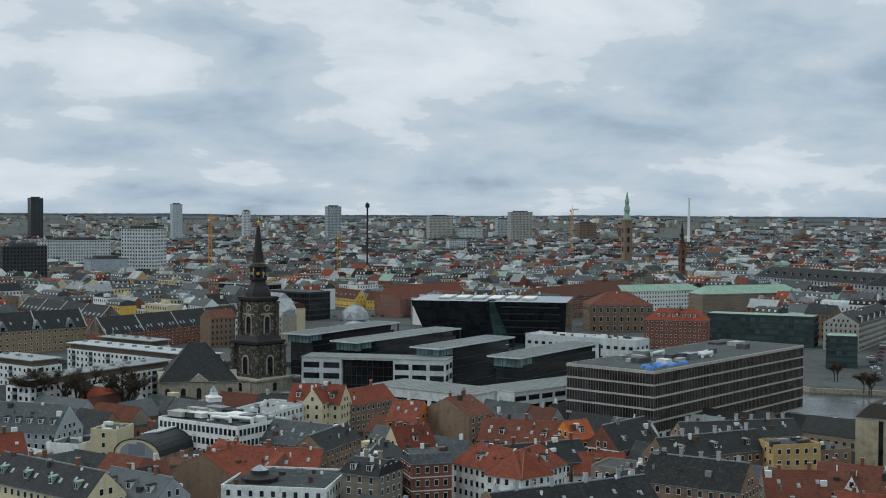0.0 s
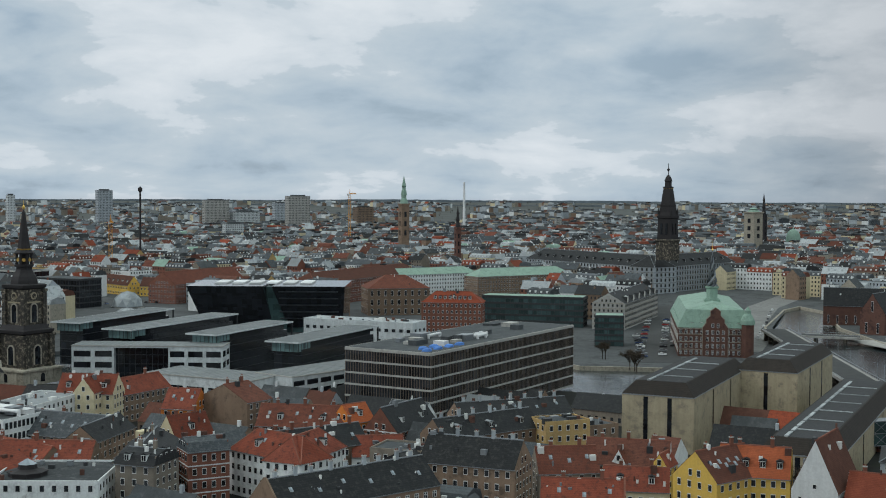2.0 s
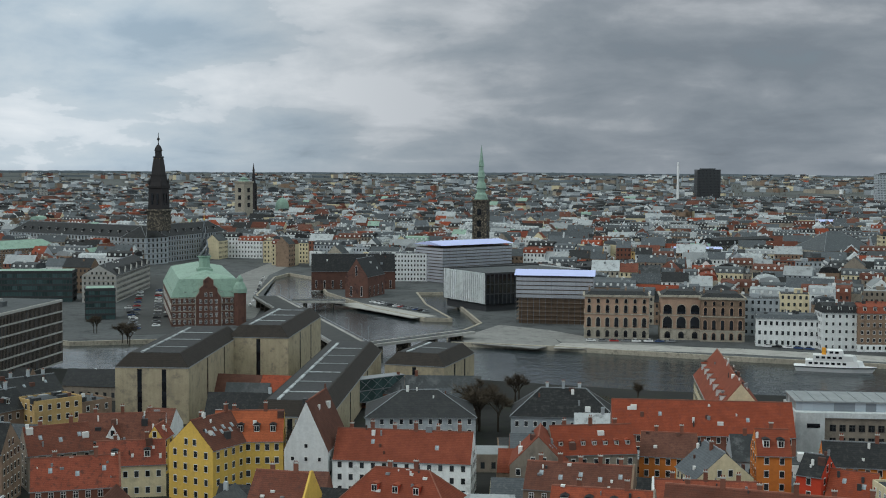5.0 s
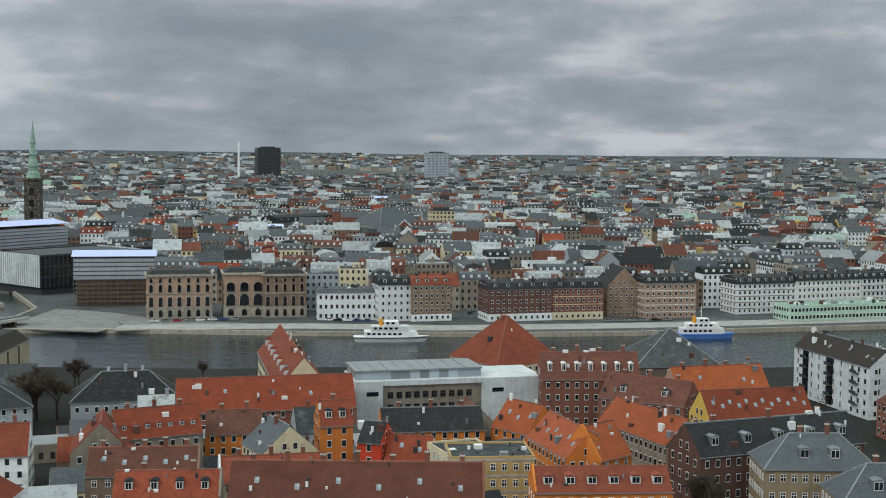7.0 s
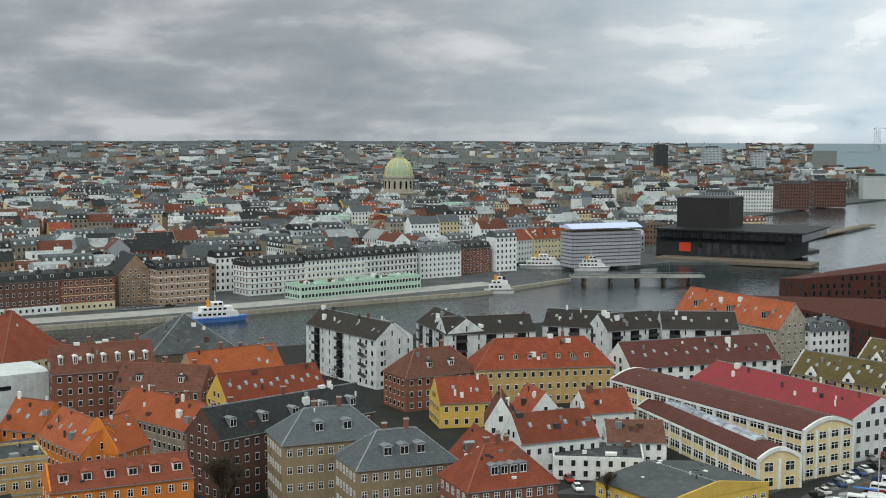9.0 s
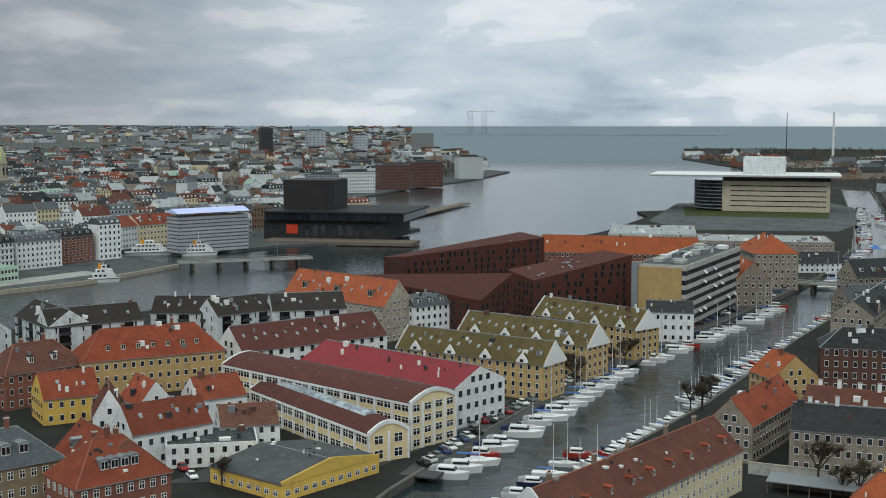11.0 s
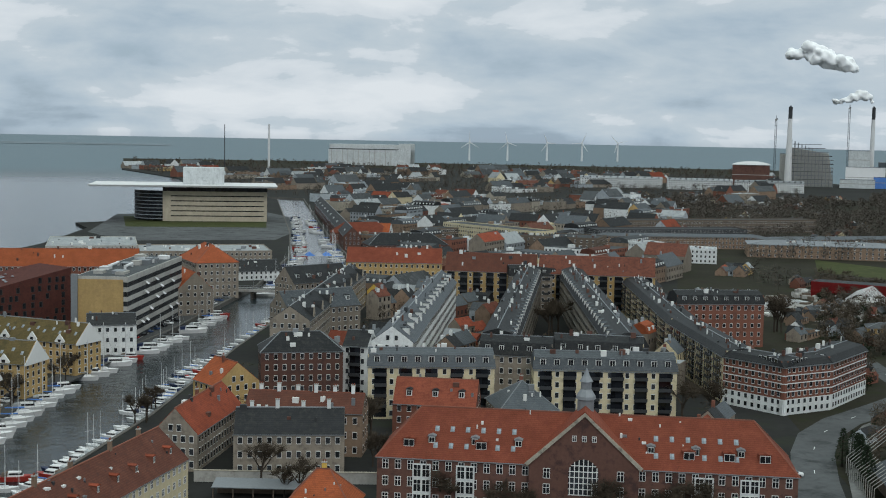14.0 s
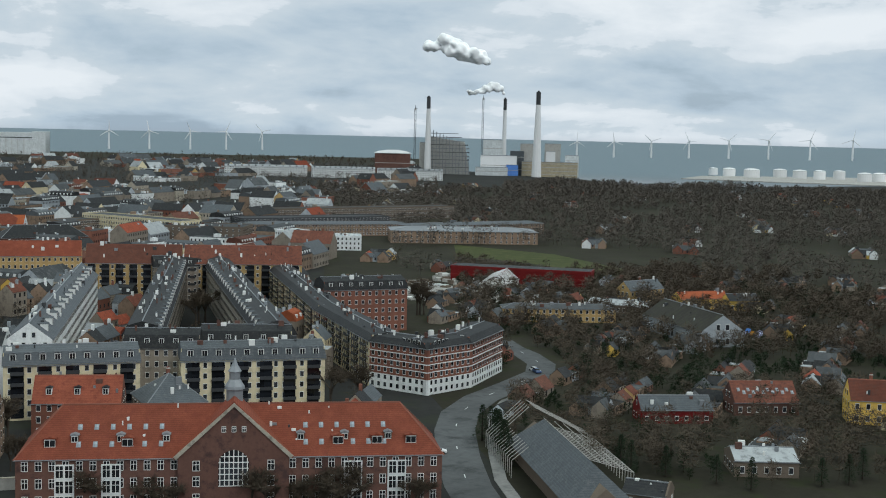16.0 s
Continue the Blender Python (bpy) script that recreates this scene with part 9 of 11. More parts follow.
# folded houses and glass office
corten_house(46.1, 494.5, -42.1, 64.9, 22.0, (19, 14, 22, 13), "folded red-brown house with steep tiled side", 3)
corten_house(71.2, 578.0, 24.7, 73.5, 20.0, (21, 26, 27, 19), "tall folded red-brown house with long windows", 5)
corten_house(106.5, 515.5, 19.8, 46.1, 22.0, (17, 25, 25, 19), "folded dark brown house with scattered windows", 8)
tall = office(155.4, 508.5, 57.3, 82.9, 19.4, 25.0, "grey glass office with a tan brick end wall", 7, "pane", "concrete", 1.5, "felt", panel_part=0.45)
end_wall(tall, 82.9, 19.4, 25.0)
opera(385.4, 1110.4, -21.4)
playhouse(23.5, 890.1, -17.5)
# power station, silo and tanks on the far shore
chimney_stack(1726.8, 1696.0, 143.1, 7.0, 3.6)
chimney_stack(1884.1, 1643.8, 145.3, 5.0, 3.2)
chimney_stack(1833.0, 1518.7, 155.8, 9.0, 4.2)
power_station()


def steam_plume(path, label):
    """A heap of billows drifting from a chimney's mouth; path: centre, reach and count of each puff."""
    rng = random.Random(77)
    bm = bmesh.new()
    for (cx, cy, cz), reach, count, size in path:
        for k in range(count):
            q, g = rng.uniform(0, 6.283), rng.uniform(-1, 1)
            f = rng.random() ** 0.6
            at = Vector((cx + reach * f * math.cos(q) * 1.3, cy + reach * f * math.sin(q) * 1.1, cz + reach * 0.55 * g * f))
            made = bmesh.ops.create_icosphere(bm, subdivisions=2, radius=size * rng.uniform(0.3, 0.95), matrix=Matrix.Translation(at))
            for v in made["verts"]:
                v.co += (v.co - at) * 0.45 * noise.noise(v.co * 0.16)
    data = bpy.data.meshes.new("steam")
    bm.to_mesh(data)
    bm.free()
    data.polygons.foreach_set("use_smooth", [True] * len(data.polygons))
    data.materials.append(MATS["steam"])
    ob = part("steam_plume", data, "")
    joined = ob.modifiers.new("joined", "REMESH")
    joined.mode, joined.voxel_size, joined.use_smooth_shade = "VOXEL", 1.8, True
    soft = ob.modifiers.new("soft", "SMOOTH")
    soft.iterations, soft.factor = 14, 0.5
    return tagged(ob, label, "steam", "", "stuff")


steam_plume([((1853, 1622, 154), 2.5, 10, 3.75), ((1848, 1628, 162), 5, 20, 6.25), ((1841, 1635, 168), 6, 24, 7.5), ((1834, 1644, 163), 8, 20, 6.875), ((1824, 1655, 159), 9, 18, 6.25), ((1812, 1667, 156), 9, 14, 5), ((1823, 1655, 217), 11.6, 18, 10.2), ((1814, 1666, 224), 14.5, 26, 13.6), ((1802, 1678, 229), 15.95, 28, 14.45), ((1790, 1691, 235), 15.95, 26, 14.45), ((1781, 1700, 247), 13.05, 20, 12.75), ((1778, 1704, 256), 7.25, 10, 8.5), ((1760, 1722, 240), 11.6, 16, 11.05), ((1754, 1729, 244), 8.7, 10, 8.5)], "white steam drifting from a power station chimney")
crane(1660.0, 1663.9, 35.0, 119.4, 14.0, mat="steel_dark", label="dark crane at the power station", wide=3.0)
crane(1804.0, 1628.6, 35.0, 142.6, 14.0, mat="steel_dark", label="dark crane at the power station", wide=3.0)
silo_hall(1479.5, 2859.9, -38.8, 206.9, 60.0, 57.1)
wind_turbine(1891.1, 3063.8, 38.6, 0)
wind_turbine(1997.2, 3031.7, 38.9, 1)
wind_turbine(2105.7, 2994.1, 39.2, 2)
wind_turbine(2203.3, 2960.5, 39.4, 3)
wind_turbine(2301.7, 2923.0, 39.7, 4)
wind_turbine(2959.8, 2303.3, 33.9, 5)
wind_turbine(3047.9, 2236.5, 35.4, 6)
wind_turbine(3135.0, 2165.9, 37.0, 7)
wind_turbine(3220.0, 2092.9, 38.6, 8)
wind_turbine(3306.1, 2012.3, 40.4, 9)
wind_turbine(3389.5, 1929.8, 42.3, 10)
wind_turbine(3472.4, 1841.2, 44.2, 11)
wind_turbine(3553.5, 1748.4, 46.3, 12)
pylon_needle("factory_chimney", 1048.0, 2488.7, 0, "slim white chimney on the far island", [(2.6, 0.0), (2.0, 96.0)], "steel_white", category="chimney")
pylon_needle("radio_mast", 964.0, 2522.5, 0, "thin dark radio mast on the far island", [(1.1, 0.0), (0.7, 94.0)], "steel_dark", category="mast")
oil_tank(2387.0, 1449.7, 13.2, 15.6)
oil_tank(2382.8, 1393.3, 16.5, 15.6)
oil_tank(2466.5, 1374.8, 14.3, 15.6)
oil_tank(2452.7, 1321.3, 14.3, 15.6)
oil_tank(2439.4, 1269.7, 12.1, 16.8)
oil_tank(2497.4, 1255.5, 12.1, 16.8)
oil_tank(2429.8, 1167.3, 14.3, 15.6)
oil_tank(2411.8, 1503.9, 9.9, 14.4)
oil_tank(2471.4, 1156.2, 13.2, 15.6)
crane(540.2, 4266.3, 20.0, 72.0, 40.0, mat="slate_blue", label="far blue harbour crane", wide=14.0)
crane(587.2, 4260.1, 20.0, 72.0, 40.0, mat="slate_blue", label="far blue harbour crane", wide=14.0)


# ---- small things ----
surface("moss_dark", (0.040, 0.038, 0.033), rows=0.4, stain=0.35, tint=(0.05, 0.052, 0.035))
surface("hull_navy", (0.02, 0.03, 0.07), rough=0.4, stain=0.1, bump=0)
surface("hull_red", (0.32, 0.04, 0.03), rough=0.4, stain=0.1, bump=0)
surface("car_white", (0.72, 0.72, 0.72), rough=0.3, stain=0.03, grain=0.03, bump=0)
surface("car_grey", (0.2, 0.21, 0.22), rough=0.3, stain=0.03, grain=0.03, bump=0)
surface("car_black", (0.02, 0.02, 0.022), rough=0.25, stain=0.03, grain=0.03, bump=0)
surface("car_red", (0.28, 0.03, 0.03), rough=0.3, stain=0.03, grain=0.03, bump=0)
surface("car_blue", (0.04, 0.07, 0.16), rough=0.3, stain=0.03, grain=0.03, bump=0)


def bridge(x0, y0, x1, y1, z, wide, label):
    L = math.hypot(x1 - x0, y1 - y0)
    top = thing("bridge", (x0 + x1) / 2, (y0 + y1) / 2, 0, math.degrees(math.atan2(y1 - y0, x1 - x0)), label, "bridge")
    take((x0 + x1) / 2, (y0 + y1) / 2, math.degrees(math.atan2(y1 - y0, x1 - x0)), L, wide)
    a, b = L / 2, wide / 2
    s = Shape()
    s.box(-a, a, -b, b, z - 1.2, z)
    part("deck", s, "paving", top)
    s = Shape()
    s.box(-a, a, -b + 1.8, b - 1.8, z, z + 0.06)
    part("roadway", s, "asphalt", top)
    for side in (-1, 1):
        s = Shape()
        s.box(-a, a, side * b - 0.1, side * b + 0.1, z + 0.9, z + 1.05)
        for k in range(int(L / 3)):
            s.box(-a + k * 3, -a + k * 3 + 0.1, side * b - 0.05, side * b + 0.05, z, z + 0.95)
        part("railing", s, "zinc", top)
    for k in range(max(2, int(L / 14))):
        u = -a + (k + 0.5) * L / max(2, int(L / 14))
        s = Shape()
        s.box(u - 0.8, u + 0.8, -b + 0.6, b - 0.6, -4, z - 1.2)
        part("pier", s, "stone_soot", top)
    for k in range(int(L / 24)):
        s = Shape()
        s.bar((-a + 8 + k * 24, b - 0.5, z), (-a + 8 + k * 24, b - 0.5, z + 7), 0.1)
        s.bar((-a + 8 + k * 24, b - 0.5, z + 7), (-a + 8 + k * 24, b - 2.2, z + 7.2), 0.08)
        part("lamp_post", s, "zinc", top)


def hull_rings(L, B, z0, z1):
    """Outline of a boat from stern to bow, at the keel and at the deck."""
    deck = [(-L / 2, -B * 0.42), (-L * 0.1, -B / 2), (L * 0.22, -B * 0.42), (L * 0.42, -B * 0.18), (L / 2, 0), (L * 0.42, B * 0.18), (L * 0.22, B * 0.42), (-L * 0.1, B / 2), (-L / 2, B * 0.42)]
    return [[(x * 0.9 - 0.02 * L, y * 0.72, z0) for x, y in deck], [(x, y, z1 + 0.25 * max(0.0, x / L) * 2) for x, y in deck]]


def ferry(x, y, turn, L, label, hull):
    top = thing("ship", x, y, -1.7, turn, label, "ship")
    B = min(9.0, L * 0.24)
    s = Shape()
    s.loft(hull_rings(L, B, -0.5, 2.2))
    part("hull", s, hull, top)
    for k, (f, h0, h1) in enumerate(((0.36, 2.2, 4.6), (0.27, 4.6, 6.8), (0.10, 6.8, 8.8))):
        s = Shape()
        s.loft([[(-L * f, -B * 0.4, h0), (L * f * 0.8, -B * 0.4, h0), (L * f, 0, h0), (L * f * 0.8, B * 0.4, h0), (-L * f, B * 0.4, h0)], [(-L * f, -B * 0.4, h1), (L * f * 0.72, -B * 0.4, h1), (L * f * 0.9, 0, h1), (L * f * 0.72, B * 0.4, h1), (-L * f, B * 0.4, h1)]])
        part("deckhouse", s, "steel_white", top)
        for side in (-1, 1):
            for i in range(max(2, int(L * f * 1.5 / 2.2))):
                s = Shape()
                u = -L * f * 0.95 + 0.6 + i * 2.2
                s.box(u, u + 1.4, side * (B * 0.4 + 0.02) - 0.03, side * (B * 0.4 + 0.02) + 0.03, h0 + 0.9, h0 + 1.8)
                part("window", s, "pane_dark", top)
    s = Shape()
    s.bar((-L * 0.03, 0, 8), (-L * 0.03, 0, 14), 0.16)
    s.bar((-L * 0.03, -1.4, 11.5), (-L * 0.03, 1.4, 11.5), 0.08)
    part("mast", s, "steel_white", top)
    s = Shape()
    s.round([(0.9, 6.5), (0.8, 9.6)], 0, 10, (-L * 0.14, 0, 0))
    part("funnel", s, "crane_yellow", top)
    s = Shape()
    s.loft([[(px * 1.005, py * 1.01, pz) for px, py, pz in ring] for ring in [[(q[0], q[1], 1.75) for q in hull_rings(L, B, 0, 2.2)[1]], [(q[0], q[1], 2.1) for q in hull_rings(L, B, 0, 2.2)[1]]]])
    part("rubbing_strake", s, "tarp_blue" if hull == "tarp_blue" else "steel_dark", top)


def motor_boat(label, hull, L, B, flag):
    top = thing("motor_boat", 0, 0, -1.7, 0, label, "boat", "boats in the canal")
    s = Shape()
    s.loft(hull_rings(L, B, -0.3, 1.15))
    part("hull", s, hull, top)
    s = Shape()
    s.loft([[(-L * 0.28, -B * 0.36, 1.1), (L * 0.2, -B * 0.33, 1.1), (L * 0.2, B * 0.33, 1.1), (-L * 0.28, B * 0.36, 1.1)], [(-L * 0.26, -B * 0.32, 2.2), (L * 0.1, -B * 0.3, 2.2), (L * 0.1, B * 0.3, 2.2), (-L * 0.26, B * 0.32, 2.2)]])
    part("cabin", s, "steel_white", top)
    s = Shape()
    s.loft([[(-L * 0.24, -B * 0.345, 1.55), (L * 0.165, -B * 0.325, 1.55), (L * 0.165, B * 0.325, 1.55), (-L * 0.24, B * 0.345, 1.55)], [(-L * 0.235, -B * 0.335, 1.98), (L * 0.13, -B * 0.312, 1.98), (L * 0.13, B * 0.312, 1.98), (-L * 0.235, B * 0.335, 1.98)]])
    part("window_band", s, "pane_dark", top)
    s = Shape()
    s.loft([[(-L * 0.47, -B * 0.36, 1.2), (-L * 0.28, -B * 0.36, 1.2), (-L * 0.28, B * 0.36, 1.2), (-L * 0.47, B * 0.36, 1.2)], [(-L * 0.45, -B * 0.3, 1.95), (-L * 0.26, -B * 0.33, 2.25), (-L * 0.26, B * 0.33, 2.25), (-L * 0.45, B * 0.3, 1.95)]])
    part("canopy", s, flag, top)
    return top


def sail_boat(label, hull, L, B, cover):
    top = thing("sailing_boat", 0, 0, -1.7, 0, label, "boat", "boats in the canal")
    s = Shape()
    s.loft(hull_rings(L, B, -0.3, 0.95))
    part("hull", s, hull, top)
    s = Shape()
    s.loft([[(-L * 0.12, -B * 0.28, 0.9), (L * 0.22, -B * 0.2, 0.9), (L * 0.22, B * 0.2, 0.9), (-L * 0.12, B * 0.28, 0.9)], [(-L * 0.1, -B * 0.24, 1.4), (L * 0.16, -B * 0.16, 1.4), (L * 0.16, B * 0.16, 1.4), (-L * 0.1, B * 0.24, 1.4)]])
    part("cabin", s, "steel_white", top)
    s = Shape()
    s.bar((L * 0.08, 0, 0.9), (L * 0.08, 0, L * 1.42), 0.11, 0, 0.07)
    s.bar((L * 0.08, -B * 0.4, L * 0.75), (L * 0.08, B * 0.4, L * 0.75), 0.04)
    part("mast", s, "steel_white", top)
    s = Shape()
    s.bar((L * 0.07, 0, 1.9), (-L * 0.36, 0, 2.0), 0.2, 0, 0.14, 6)
    part("furled_sail", s, cover, top)
    s = Shape()
    for px, py in ((L * 0.49, 0), (-L * 0.48, 0), (L * 0.08, B * 0.42), (L * 0.08, -B * 0.42)):
        s.bar((px, py, 1.0), (L * 0.08, 0, L * 1.38), 0.02, 0, None, 3)
    part("rigging", s, "zinc", top)
    return top


FLEET = [motor_boat("white motor cruiser with dark canopy", "steel_white", 8.8, 3.0, "hull_navy"), motor_boat("white motor boat with pale canopy", "steel_white", 7.4, 2.7, "felt_pale"), motor_boat("navy motor boat with white cabin", "hull_navy", 8.2, 2.9, "felt_pale"),
         sail_boat("white sailing boat with blue sail cover", "steel_white", 8.6, 2.8, "tarp_blue"), sail_boat("white sailing boat with bare mast", "steel_white", 7.6, 2.5, "felt_pale"), motor_boat("red-hulled wooden boat with canopy", "hull_red", 7.6, 2.6, "timber")]
PICKED = [0, 3, 1, 4, 0, 3, 2, 4, 1, 3, 0, 4, 5, 3, 1, 4]


def moor(points, off, step, side, seed, skip=0.1, big=1.25):
    """Boats lying stern-on along a quay."""
    rng = random.Random(seed)
    count = 0
    for (x0, y0), (x1, y1) in zip(points, points[1:]):
        d = math.hypot(x1 - x0, y1 - y0)
        ux, uy = (x1 - x0) / d, (y1 - y0) / d
        nx, ny = uy * side, -ux * side
        for k in range(int(d / step)):
            count += 1
            if rng.random() < skip:
                continue
            u = (k + 0.5) * step + rng.uniform(-0.4, 0.4)
            o = off + rng.uniform(-0.7, 0.7)
            ang = math.degrees(math.atan2(ny, nx)) + rng.uniform(-9, 9) + 14 * side
            model = FLEET[PICKED[(count * 7 + rng.randrange(5)) % 16]]
            copy_thing(model, pose(x0 + ux * u + nx * o, y0 + uy * u + ny * o, -1.7, 0, 0, ang) @ Matrix.Scale(big * rng.uniform(0.85, 1.2), 4))


CANAL_WEST = ISLAND_WEST[24:32][::-1]
moor([(24, 287), (46, 325), (99, 413), (168, 498), (201, 546)], 7.4, 6.6, 1, 2, 0.1, 1.22)
moor([(64, 285), (112, 349), (176, 447), (222, 513)], 3.4, 5.0, -1, 6, 0.2, 0.82)
moor([(114, 352), (172, 440)], 8.6, 6.5, -1, 16, 0.35, 0.7)
moor([(235, 588), (262, 627), (340, 771), (417, 946), (500, 1140)], 7.0, 9.0, 1, 8, 0.35)
moor([(270, 592), (327, 658), (379, 767), (448, 944), (520, 1120)], 7.0, 12.0, -1, 9, 0.35)
for i, model in enumerate(FLEET):
    model.matrix_basis = pose(40 + i * 5.0, 262 + i * 8.0, -1.7, 0, 0, -20)


def car_model(paint, label, wheels):
    top = thing("car", 0, 0, 0, 0, label, "car", "parked cars")
    s = Shape()
    s.loft([[(-2.1, y * 0.98, 0.3), (-2.15, y, 0.55), (-2.1, y, 0.95), (-1.2, y * 0.98, 1.02), (1.0, y * 0.98, 0.98), (2.05, y, 0.78), (2.15, y, 0.5), (2.05, y * 0.98, 0.3)] for y in (-0.88, 0.88)])
    part("body", s, paint, top)
    s = Shape()
    s.loft([[(-1.75, -0.8, 0.98), (1.0, -0.8, 0.96), (1.0, 0.8, 0.96), (-1.75, 0.8, 0.98)], [(-1.35, -0.64, 1.42), (0.25, -0.64, 1.45), (0.25, 0.64, 1.45), (-1.35, 0.64, 1.42)]])
    part("window_band", s, "pane_dark", top)
    s = Shape()
    s.box(-1.33, 0.2, -0.62, 0.62, 1.425, 1.48)
    part("roof", s, paint, top)
    if wheels:
        for u in (-1.3, 1.35):
            for v in (-0.8, 0.8):
                s = Shape()
                s.bar((u, v - 0.11, 0.32), (u, v + 0.11, 0.32), 0.32, 0, None, 10)
                part("wheel", s, "rubber", top)
    return top


CARS = {near: [car_model(p, "%s car with dark windows, parked" % p.split("_")[1], near) for p in ("car_white", "car_black", "car_grey", "car_red", "car_blue", "car_grey", "car_white")] for near in (True, False)}
PARKED = {True: set(), False: set()}


def car_row(x0, y0, x1, y1, n, turn, z, near):
    rng = random.Random(int(x0 * 7 + y0))
    for k in range(n):
        f = (k + 0.5) / n
        i = rng.randrange(7)
        spot = pose(x0 + (x1 - x0) * f + rng.uniform(-0.3, 0.3), y0 + (y1 - y0) * f + rng.uniform(-0.3, 0.3), z, 0, 0, turn + rng.choice((0, 180)) + rng.uniform(-3, 3))
        if i not in PARKED[near]:
            PARKED[near].add(i)
            CARS[near][i].matrix_basis = spot
        else:
            copy_thing(CARS[near][i], spot)


# ---- trees ----
def branch_tree(seed, twigs=1300):
    """A bare tree of height 1: trunk and limbs, and a crown of thin twigs."""
    rng = random.Random(seed)
    wood, fine = Shape(), Shape()
    ends = []

    def grow(p, way, long, r, depth):
        q = p + way * long
        wood.bar(p, q, r, 0, r * 0.62, 5 if depth < 2 else 3)
        if depth >= 3:
            ends.append((p, q))
            return
        for k in range(rng.choice((3, 4)) if depth else 5):
            turn = Matrix.Rotation(rng.uniform(0, 6.28), 3, way) @ Matrix.Rotation(rng.uniform(0.35, 0.85), 3, way.orthogonal())
            grow(p + way * long * rng.uniform(0.55, 1.0), (turn @ way + Vector((0, 0, 0.22))).normalized(), long * rng.uniform(0.55, 0.75), r * 0.55, depth + 1)

    grow(Vector((0, 0, -0.02)), Vector((rng.uniform(-0.05, 0.05), rng.uniform(-0.05, 0.05), 1)).normalized(), 0.34, 0.022, 0)
    for k in range(twigs):
        a, b = ends[rng.randrange(len(ends))]
        p = a.lerp(b, rng.random())
        w = Vector((rng.uniform(-1, 1), rng.uniform(-1, 1), rng.uniform(-0.2, 1))).normalized() * rng.uniform(0.07, 0.16)
        side = w.cross(Vector((rng.uniform(-1, 1), rng.uniform(-1, 1), rng.uniform(-1, 1)))).normalized() * 0.003
        fine.add([tuple(p - side), tuple(p + side), tuple(p + w)], [(0, 1, 2)])
    top = max(v[2] for v in wood.v)
    for s in (wood, fine):
        s.v = [(x / top, y / top, z / top) for x, y, z in s.v]
    return wood.mesh("trunk", ["bark"]), fine.mesh("crown", ["twig_brown"])


def fir_tree(seed):
    rng = random.Random(seed)
    wood, fine = Shape(), Shape()
    wood.bar((0, 0, 0), (0, 0, 0.95), 0.03, 0, 0.005, 6)
    for k in range(700):
        z = rng.uniform(0.12, 0.98)
        r = 0.26 * (1 - z) ** 0.8 * rng.uniform(0.3, 1.0) + 0.01
        q = rng.uniform(0, 6.283)
        p = Vector((r * math.cos(q), r * math.sin(q), z))
        w = Vector((math.cos(q), math.sin(q), rng.uniform(-0.5, 0.3))) * rng.uniform(0.03, 0.07)
        side = Vector((-math.sin(q), math.cos(q), rng.uniform(-0.4, 0.4))) * 0.022
        fine.add([tuple(p - side), tuple(p + side), tuple(p + w)], [(0, 1, 2)])
    return wood.mesh("trunk", ["bark"]), fine.mesh("crown", ["evergreen"])


TREES = {"bare": [branch_tree(31 + i) for i in range(4)], "evergreen": [fir_tree(51 + i) for i in range(4)]}


def tree(x, y, h, which, kind):
    top = thing("tree", x, y, 0, (x * 37 + y * 11) % 360, "bare winter tree with fine grey-brown twigs" if kind == "bare" else "dark evergreen tree by the street", "tree", "street trees")
    for nm, data in zip(("trunk", "crown"), TREES[kind][which]):
        ob = part(nm, data, "", top)
        ob.scale = (h, h, h)


def woods(seed, test, bounds, count, low, high, label, blades=26, mat="twig", name="bare_woods", base=None):
    """Many bare trees in one mesh: a stem and a fan of twigs each."""
    rng = random.Random(seed)
    s = Shape()
    placed = 0
    for k in range(count * 12):
        if placed >= count:
            break
        x, y = rng.uniform(bounds[0], bounds[1]), rng.uniform(bounds[2], bounds[3])
        if not test(x, y):
            continue
        clump = noise.noise(Vector((x * 0.011, y * 0.011, seed)))
        if clump < -0.22:
            continue
        placed += 1
        far = math.hypot(x, y)
        h, z0 = rng.uniform(low, high) * (0.85 + 0.5 * clump), lift(far)
        fat = max(0.07, far * 0.00021)
        s.add([(x - fat, y, z0), (x + fat, y, z0), (x, y, z0 + h * 0.8), (x, y - fat, z0), (x, y + fat, z0)], [(0, 1, 2), (3, 4, 2)])
        wide = h * rng.uniform(0.30, 0.46)
        pts, faces = [], []
        for i in range(blades):
            q, f, g = rng.uniform(0, 6.283), rng.random() ** 0.5, rng.uniform(-1, 1)
            r = wide * f * math.sqrt(max(0.0, 1 - g * g * 0.8))
            cx, cy, cz = x + r * math.cos(q), y + r * math.sin(q), z0 + h * (0.62 + 0.36 * g)
            a, e = rng.uniform(0, 6.283), rng.uniform(-0.3, 1.2)
            long = h * rng.uniform(0.16, 0.34)
            dx, dy, dz = long * math.cos(a) * math.cos(e), long * math.sin(a) * math.cos(e), long * math.sin(e)
            n = len(pts)
            pts += [(cx - fat * math.sin(a), cy + fat * math.cos(a), cz - fat), (cx + fat * math.sin(a), cy - fat * math.cos(a), cz + fat), (cx + dx, cy + dy, cz + dz)]
            faces.append((n, n + 1, n + 2))
        s.add(pts, faces)
    return tagged(part(name, s, mat), label, "trees", "", "stuff")


